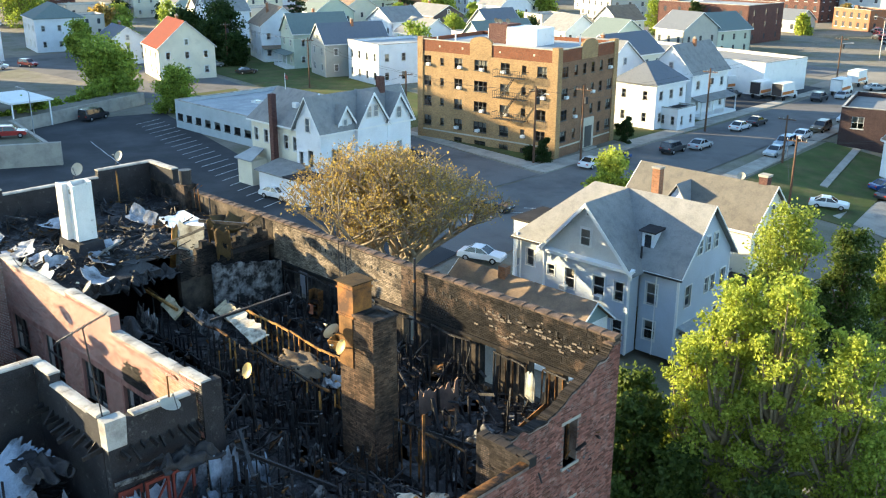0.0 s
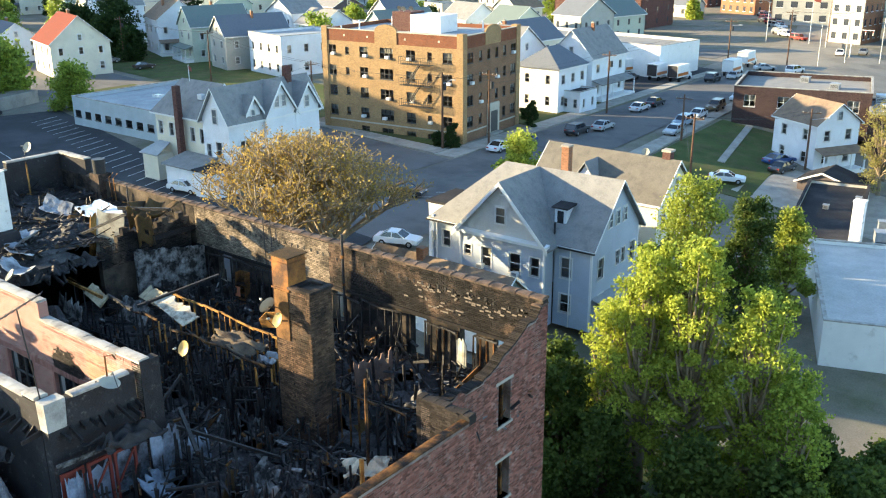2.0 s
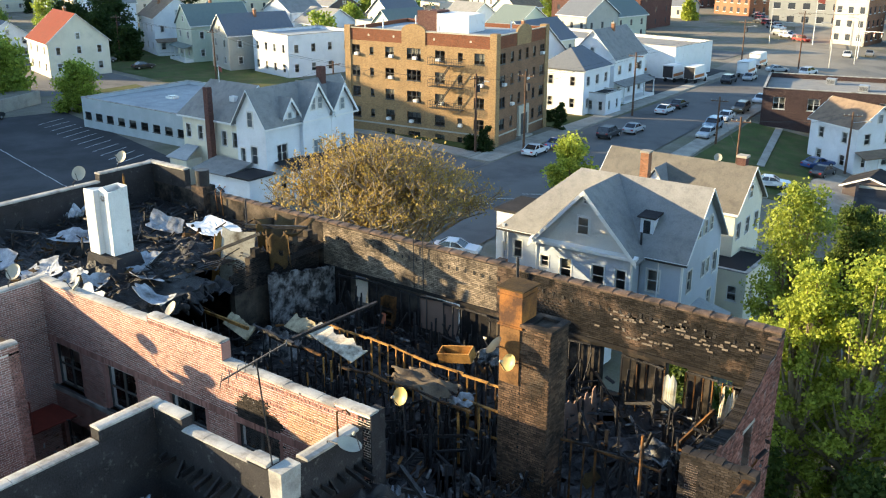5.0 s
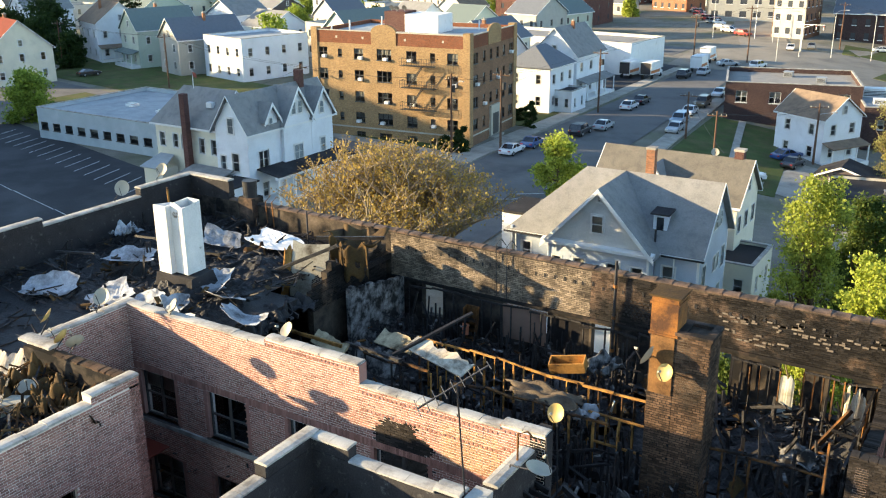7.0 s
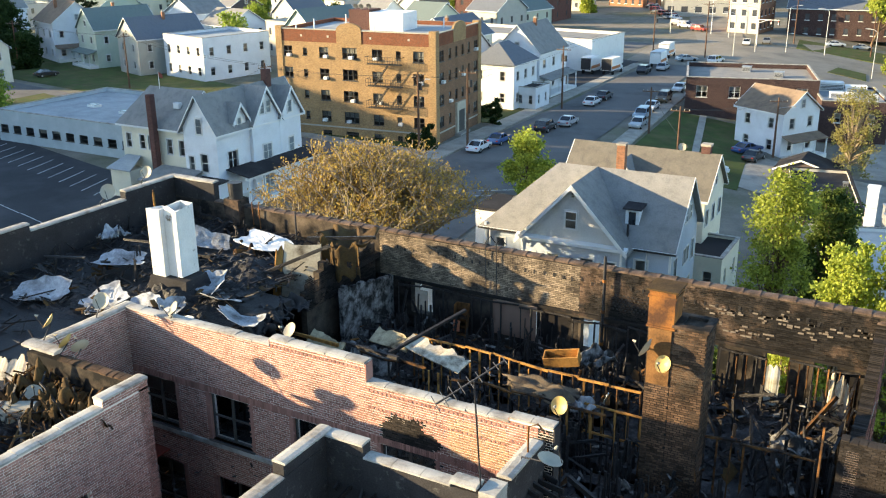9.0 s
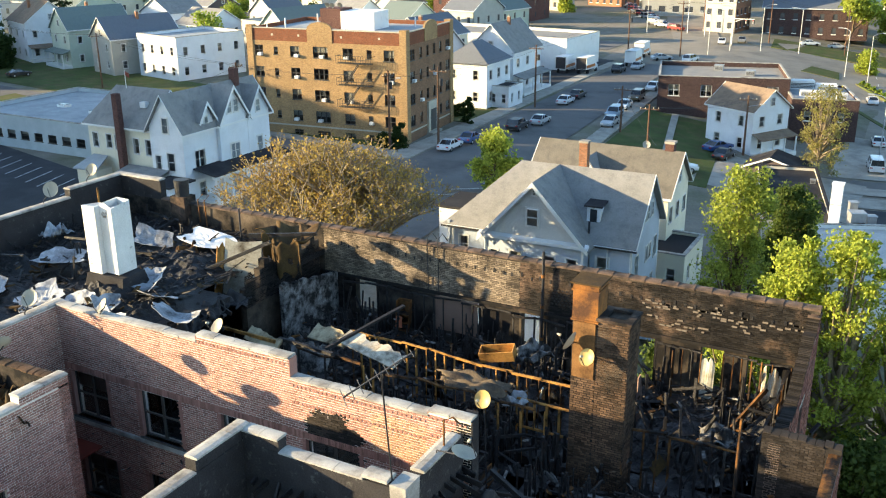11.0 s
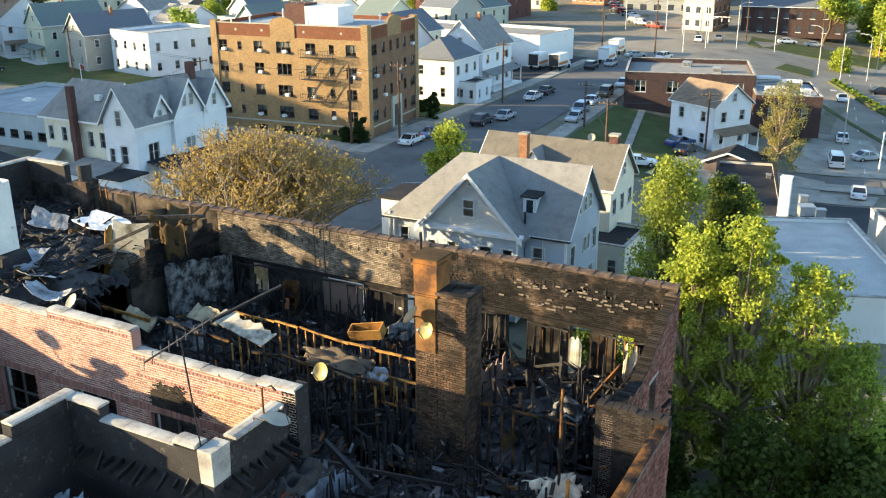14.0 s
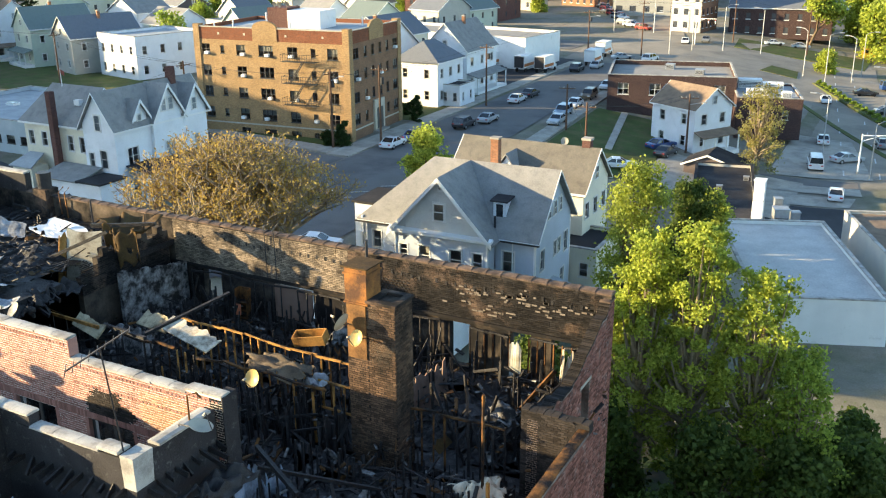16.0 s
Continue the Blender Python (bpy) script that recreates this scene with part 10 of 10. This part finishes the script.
crumpled(-16.0, 16.2, 14.0, 1.5, 1.1, 50, 51, "pale torn sheeting on the debris", h=0.5, mat="plaster_sun")
crumpled(-17.4, 12.6, 14.0, 1.8, 1.0, 120, 52, "pale torn sheeting on the debris", h=0.5, mat="plaster")
crumpled(-18.6, 10.4, 14.0, 1.6, 1.0, 30, 53, "pale blue torn plaster sheet on the debris", h=0.5, mat="blue_plaster")
crumpled(-47.0, 19.6, 16.9, 1.0, 1.2, 0, 41, "white sheet hanging over a burnt frame", h=0.6)

for k, (x, y, z, t) in enumerate(crumpled_rubble):
    crumpled(x, y, z, 1.3, 1.0, t, 80 + k, "torn brown roofing felt heaped behind the parapet", mat="brown_sheet", h=0.8)

# broken boards thrown about
BR = random.Random(61)
for zone, n in (((-35.5, -23.2, 12.9, 17.2, 13.5), 12), ((-34.5, -22.4, 20.4, 24.2, 13.5), 14), ((-21.8, -14.6, 9.5, 17.0, 13.5), 16), ((-20.5, -16.1, 18.8, 24.2, 13.5), 10), ((-47.6, -37.4, 13.2, 24.3, 16.4), 18), ((-47.6, -39.2, 2.0, 12.0, 16.4), 8), ((-37.8, -34.4, 0.0, 7.6, 16.5), 8)):
    for i in range(n):
        x, y = BR.uniform(zone[0], zone[1]), BR.uniform(zone[2], zone[3])
        mt = BR.choice(("char", "char", "char", "brown_sheet", "insulation", "plaster", "scorched"))
        lb = {"char": "charred broken board stuck in the debris", "brown_sheet": "torn brown roofing scrap in the debris", "insulation": "matted brown insulation scrap in the debris", "plaster": "broken smoke-stained plaster piece in the debris", "scorched": "scorched broken board in the debris"}[mt]
        slab("broken_board", pose(x, y, zone[4] - 0.15, BR.uniform(-70, 70), BR.uniform(-30, 30), BR.uniform(0, 180)), BR.uniform(0.3, 1.1), 0.04, BR.uniform(0.4, 1.2), mt, lb, "board", nx=3, rag=0.45)
for i in range(26):
    x, y = BR.uniform(-47.5, -39.0), BR.uniform(13.2, 23.5)
    a = BR.choice((0, 90)) + BR.gauss(0, 14)
    d = Vector((math.cos(radians(a)), math.sin(radians(a)), BR.gauss(0, 0.1))) * BR.uniform(0.8, 2.6)
    solid("roof_joist", Geo().beam((x, y, 16.55 + BR.uniform(0, 0.2)), Vector((x, y, 16.6)) + d, 0.06, 0.16, jag=0.015), M["char"], "charred roof joist lying on the deck", "beam", "roof joists")
tk = thing("water_tank", (-36.7, 6.4, 16.5), "dented grey metal tank lying in the debris", "tank")
part("shell", Geo().tube((-37.5, 6.0, 16.95), (-36.0, 6.8, 16.95), 0.45, 0.45, 18), M["dish"], tk)
part("band", Geo().tube((-36.9, 6.32, 16.95), (-36.82, 6.36, 16.95), 0.465, 0.465, 18), M["dark_metal"], tk)
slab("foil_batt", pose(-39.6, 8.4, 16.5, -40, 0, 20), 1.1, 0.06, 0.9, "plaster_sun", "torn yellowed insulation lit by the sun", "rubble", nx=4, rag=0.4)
slab("corrugated_sheet", pose(-25.6, 6.6, 14.2, -55, 10, 20), 1.8, 0.05, 2.2, "blue_plaster", "blue-grey scorched roofing sheet leaning in the corner room", "sheet", nx=10, rag=0.15)
slab("plaster_panel", pose(-21.9, 12.75, 13.0, -4, 0, 90), 1.1, 0.05, 2.1, "blue_plaster", "pale blue plaster panel still fixed to the black wall", "panel", nx=6, rag=0.25)
slab("plaster_panel", pose(-21.8, 13.95, 13.0, -8, 0, 84), 0.9, 0.05, 1.4, "blue_plaster", "broken pale blue plaster panel in the debris", "panel", nx=6, rag=0.35)
slab("plaster_panel", pose(-20.9, 12.0, 13.2, -50, 0, 110), 1.0, 0.05, 1.2, "blue_plaster", "fallen pale plaster panel in the debris", "panel", nx=5, rag=0.35)
slab("plaster_panel", pose(-22.0, 9.5, 13.6, -3, 0, 90), 0.6, 0.04, 1.3, "blue_plaster", "strip of pale plaster on the black wall", "panel", nx=5, rag=0.3)
solid("fallen_beam", Geo().beam((-21.98, 9.0, 15.38), (-21.95, 12.1, 15.24), 0.07, 0.13, jag=0.015), M["plaster"], "smoke-stained picture rail on the black wall", "beam", "fallen beams")
for y in (9.95, 10.85):
    df = thing("door_frame", (-22.0, y, 13.0), "charred red-brown door frame against the black wall", "door frame", "charred door frames")
    for q in (0.0, 0.72):
        part("jamb", Geo().box(-22.03, -21.93, y + q, y + q + 0.08, 13.0, 15.05), M["red_rail"], df)
    part("head", Geo().box(-22.03, -21.93, y + 0.08, y + 0.72, 14.95, 15.05), M["red_rail"], df)
    part("brace", Geo().beam((-21.96, y + 0.1, 13.9), (-21.96, y + 0.7, 14.8), 0.05, 0.06), M["red_rail"], df)
heap("sack", -24.7, 8.25, 12.95, 0.75, 0.65, 1.35, 91, "rag", "bulging white sack in the debris")
# joist ends left in the black walls
JR = random.Random(88)
for i in range(9):
    y = 9.5 + i * 0.33
    l = JR.uniform(0.15, 0.9)
    solid("joist_stub", Geo().beam((-22.42, y, 16.2 + JR.uniform(-0.06, 0.06)), (-22.4 + l, y + JR.gauss(0, 0.05), 16.2 - JR.uniform(0, 0.3)), 0.06, 0.15, jag=0.02), M["char"], "burnt joist stub in the black wall", "beam", "joist stubs")
for i in range(12):
    x = -27.0 + i * 0.38
    l = JR.uniform(0.15, 0.8)
    solid("joist_stub", Geo().beam((x, 9.12, 16.25 + JR.uniform(-0.06, 0.06)), (x + JR.gauss(0, 0.05), 9.1 - l, 16.25 - JR.uniform(0, 0.35)), 0.06, 0.15, jag=0.02), M["char"], "burnt joist stub in the black wall", "beam", "joist stubs")
for i in range(11):
    y = 12.9 + i * 0.5
    l = JR.uniform(0.2, 1.3)
    solid("joist_stub", Geo().beam((-36.05, y, 16.2), (-36.0 + l, y + JR.gauss(0, 0.1), 16.2 - JR.uniform(0, 0.7)), 0.06, 0.16, jag=0.02), M["char"], "burnt joist end hanging from the deck", "beam", "joist stubs")
for i in range(5):
    crumpled(-36.0 + JR.uniform(-0.3, 0.5), 13.4 + i * 1.3, 16.0, 1.4, 1.2, JR.uniform(0, 90), 60 + i, "charred felt drooping over the deck edge", mat="char", h=0.5)
crumpled(-24.6, 10.0 - 2.2, 15.3, 2.4, 1.4, 5, 66, "charred roofing felt sagging against the wall", mat="char", h=0.5)
crumpled(-21.4, 11.0, 15.6, 1.0, 2.2, 5, 67, "charred roofing felt sagging against the wall", mat="char", h=0.5)
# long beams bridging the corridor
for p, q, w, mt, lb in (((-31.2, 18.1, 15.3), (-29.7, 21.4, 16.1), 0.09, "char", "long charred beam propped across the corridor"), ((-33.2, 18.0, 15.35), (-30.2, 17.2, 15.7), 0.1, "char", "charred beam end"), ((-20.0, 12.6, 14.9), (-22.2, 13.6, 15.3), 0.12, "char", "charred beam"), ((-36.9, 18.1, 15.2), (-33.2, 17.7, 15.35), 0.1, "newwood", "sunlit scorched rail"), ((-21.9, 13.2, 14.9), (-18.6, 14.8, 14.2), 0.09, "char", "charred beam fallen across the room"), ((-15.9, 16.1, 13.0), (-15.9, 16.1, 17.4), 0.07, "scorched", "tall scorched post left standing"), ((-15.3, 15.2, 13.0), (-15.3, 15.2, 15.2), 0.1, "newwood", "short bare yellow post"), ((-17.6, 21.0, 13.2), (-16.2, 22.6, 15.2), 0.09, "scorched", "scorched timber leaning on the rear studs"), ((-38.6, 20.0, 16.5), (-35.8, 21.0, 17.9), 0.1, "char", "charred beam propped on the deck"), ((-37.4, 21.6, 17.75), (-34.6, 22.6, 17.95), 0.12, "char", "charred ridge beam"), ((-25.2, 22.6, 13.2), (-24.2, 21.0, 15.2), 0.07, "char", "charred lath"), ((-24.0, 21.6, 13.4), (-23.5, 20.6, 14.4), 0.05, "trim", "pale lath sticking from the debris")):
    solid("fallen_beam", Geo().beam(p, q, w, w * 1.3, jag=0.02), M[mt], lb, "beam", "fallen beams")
# pipes on the rear wall
vp = thing("soil_pipe", (-25.3, 24.7, 13), "tall rusty soil pipe on the rear wall", "pipe")
part("pipe", Geo().tube((-25.3, 24.75, 13), (-25.3, 24.75, 18.0), 0.06), M["dark_metal"], vp)
for z in (14.2, 15.6, 16.9):
    part("pipe_joint", Geo().tube((-25.3, 24.75, z), (-25.3, 24.75, z + 0.12), 0.085), M["rust"], vp)
for x in (-30.6, -30.1):
    pts = [(x, 24.9, 15.4), (x, 24.85, 17.7), (x + 0.15, 25.0, 17.95), (x + 0.25, 25.25, 17.6)]
    solid("hanging_conduit", Geo().path([Vector(p) for p in pts], 0.022, 6), M["dark_metal"], "bent rusty conduit hooked over the parapet", "pipe", "hooked conduits")
for x in (-43.2, -42.8):
    solid("hanging_conduit", Geo().path([Vector(p) for p in ((x, 24.9, 16.4), (x, 24.85, 17.7), (x + 0.15, 25.05, 17.95))], 0.03, 6), M["rust"], "bent rusty conduit hooked over the parapet", "pipe", "hooked conduits")
pt = thing("vent_pot", (-44.3, 24.9, 17.3), "grey metal vent pot on a broken brick pier", "vent")
part("pier", Geo().box(-44.75, -43.85, 24.6, 25.4, 16.3, 17.75), M["burnt_brick"], pt)
part("pot", Geo().tube((-44.3, 25.0, 17.75), (-44.3, 25.0, 18.55), 0.33, 0.36, 16), M["dark_metal"], pt)
solid("vent_post", Geo().tube((-46.9, 22.2, 16.4), (-46.9, 22.2, 18.5), 0.05), M["newwood"], "thin pale post by the west parapet", "post")
solid("vent_post", Geo().tube((-39.6, 23.6, 16.4), (-39.6, 23.6, 18.1), 0.04), M["dark_metal"], "thin dark post on the burnt roof", "post")

# ---- dishes and aerials ----
for x, y, z, t, ti, r, lb in ((-47.9, 20.4, 18.75, 214, 30, 0.4, "round satellite dish on the west parapet"), (-48.1, 23.0, 19.05, 195, 30, 0.34, "white satellite dish at the parapet corner"), (-38.3, 11.4, 18.45, 205, 38, 0.33, "scorched satellite dish on the court parapet"), (-38.2, 9.2, 18.6, 130, 38, 0.3, "satellite dish on the wing parapet, sunlit"), (-36.85, 8.7, 18.4, 105, 35, 0.3, "satellite dish on the wing parapet, sunlit"), (-36.25, 8.75, 18.35, 70, 35, 0.33, "back of a grey satellite dish"), (-36.1, 12.45, 18.2, 150, 35, 0.3, "satellite dish low on the coping"), (-31.7, 13.1, 18.1, 160, 40, 0.3, "grey satellite dish behind the coping"), (-36.6, 7.2, 17.4, 240, 60, 0.3, "fallen grey satellite dish on the roof"), (-22.95, 14.5, 17.0, 180, 25, 0.3, "sunlit satellite dish hanging on a charred post"), (-20.6, 16.75, 17.92, 170, 30, 0.29, "sunlit satellite dish on the chimney"), (-21.2, 16.85, 18.3, 84, 25, 0.36, "satellite dish seen edge-on beside the chimney"), (-21.7, 10.9, 17.55, 285, 75, 0.36, "satellite dish tipped over beside the black wall")):
    foot = None
    if "chimney" in lb:
        foot = (max(min(x, -19.9), -21.2), 17.3, z - 0.35)
    elif "hanging" in lb:
        foot = (-22.95, 14.85, 13.4)
    elif "tipped" in lb:
        foot = (-22.5, 10.9, 17.25)
    elif "west parapet" in lb:
        foot = (-48.5, 20.4, 18.0)
    elif "corner" in lb:
        foot = (-48.5, 23.0, 18.4)
    elif "behind the coping" in lb:
        foot = (x, 12.5, 17.3)
    elif "fallen" in lb:
        foot = (-36.6, 7.2, 16.8)
    satellite_dish(x, y, z, t - 180, ti, r * 0.85, lb, mat="dish_gold" if "sunlit" in lb else "dish", foot=foot or (x, y - 0.1 if y > 12 else y - 0.25, 17.9 if z > 18 else z - 0.3))
an = thing("tv_aerial", (-22.9, 9.4, 17.5), "tall thin mast with a yagi television aerial", "aerial")
top = Vector((-22.9, 9.0, 20.3))
part("mast", Geo().tube((-22.8, 9.3, 16.4), top, 0.022), M["dark_metal"], an)
a, b = top + Vector((-0.75, -0.5, -0.55)), top + Vector((0.55, 0.5, 0.45))
part("boom", Geo().tube(a, b, 0.026), M["dark_metal"], an)
for i in range(9):
    c = a.lerp(b, i / 8)
    l = lerp(0.42, 0.2, i / 8)
    part("element", Geo().tube(c + Vector((l, -l, 0.0)) * 0.7, c - Vector((l, -l, 0.0)) * 0.7, 0.012, n=5), M["dark_metal"], an)
g2 = thing("bent_pipe", (-22.5, 12.0, 17.3), "short bent vent pipe on the coping", "pipe")
part("pipe", Geo().path([Vector((-22.5, 11.3, 17.25)), Vector((-22.5, 11.3, 18.05)), Vector((-22.3, 11.45, 18.1)), Vector((-22.2, 11.5, 17.95))], 0.03, 6), M["rust"], g2)

# windows of the court and wing
for a_, b_ in WINDOWS_N:
    for z in WIN_Z[:2]:
        o = thing("sash_window", (COURT_X0 + (a_ + b_) / 2, COURT_Y, z), "double sash window with dark panes in the court wall", "window", "court windows")
        add_window(o, frame_at((COURT_X0 + (a_ + b_) / 2, COURT_Y, z), (1, 0, 0)), b_ - a_, WIN_H, "dark_sash", RI.choice((0, 0, 0.4)), 2, None, "window_frame", 0.14)
for a_, b_, z0_, z1_ in wing_holes:
    o = thing("sash_window", (WING_X, -4 + (a_ + b_) / 2, z0_), "double sash window with dark panes in the wing wall", "window", "court windows")
    add_window(o, frame_at((WING_X, -4 + (a_ + b_) / 2, z0_), (0, 1, 0)), b_ - a_, z1_ - z0_, "dark_sash", 0, 2, None, "window_frame", 0.14)
solid("room_floor", Geo().box(COURT_X0, -22.4, 12.56, 17.5, 9.6, 9.8), M["ash"], "dim floor of the storey below", "floor", kind="structure")
fe = thing("court_balcony", (-38, 11, 13), "red-painted iron balcony in the court corner", "balcony")
for z in (13.1, 13.6, 14.1):
    part("rail", Geo().beam((-38.1, 10.4, z), (-36.7, 10.4, z), 0.05, 0.05), M["red_rail"], fe)
for i in range(8):
    part("baluster", Geo().beam((-38.1 + i * 0.2, 10.4, 12.9), (-38.1 + i * 0.2, 10.4, 14.1), 0.03, 0.03), M["red_rail"], fe)
part("platform", Geo().box(-38.15, -36.6, 10.35, 12.1, 12.84, 12.9), M["red_rail"], fe)

# ---- single bricks of the sunlit court wall, the stretch nearest the path ----
def loose_bricks():
    """Bricks of their own, on shared meshes, over one stretch of the court wall."""
    rnd = random.Random(3)
    kinds = [Geo().hexa(((0, -e, 0), (l, -e, 0), (l, 0, 0), (0, 0, 0), (0, -e, 0.058), (l, -e, 0.058), (l, 0, 0.058), (0, 0, 0.058))).mesh("brick", M["single_brick"]) for l in (0.2, 0.1) for e in (0.009, 0.013, 0.017)]
    holes = court_holes
    for a, b, ztop in STEPS:
        z, row = 9.4, 0
        while z + 0.058 <= ztop:
            head = row % 6 == 5
            l = 0.1 if head else 0.2
            s = -0.1 if row % 2 else 0.0
            while s < min(b, CW - 0.45) - a:
                lo, hi = max(s, 0), min(s + l, min(b, CW - 0.45) - a)
                c = (lo + hi) / 2
                if hi - lo > 0.04 and near_brick(a + c, z + 0.029) and not any(h[0] - 0.02 < a + c < h[1] + 0.02 and h[2] - 0.02 < z + 0.029 < h[3] + 0.02 for h in holes):
                    ob = part("brick", kinds[(3 if head else 0) + rnd.randrange(3)], None, wall_court)
                    ob.matrix_basis = Matrix.Translation((COURT_X0 + a + lo, COURT_Y, z)) @ Matrix.Diagonal(((hi - lo) / l, 1, 1, 1))
                s += l + 0.022
            z += 0.058 + 0.022
            row += 1


M["single_brick"] = object_tint("tan_brick_piece", (0.44, 0.255, 0.165), 0.32)
loose_bricks()
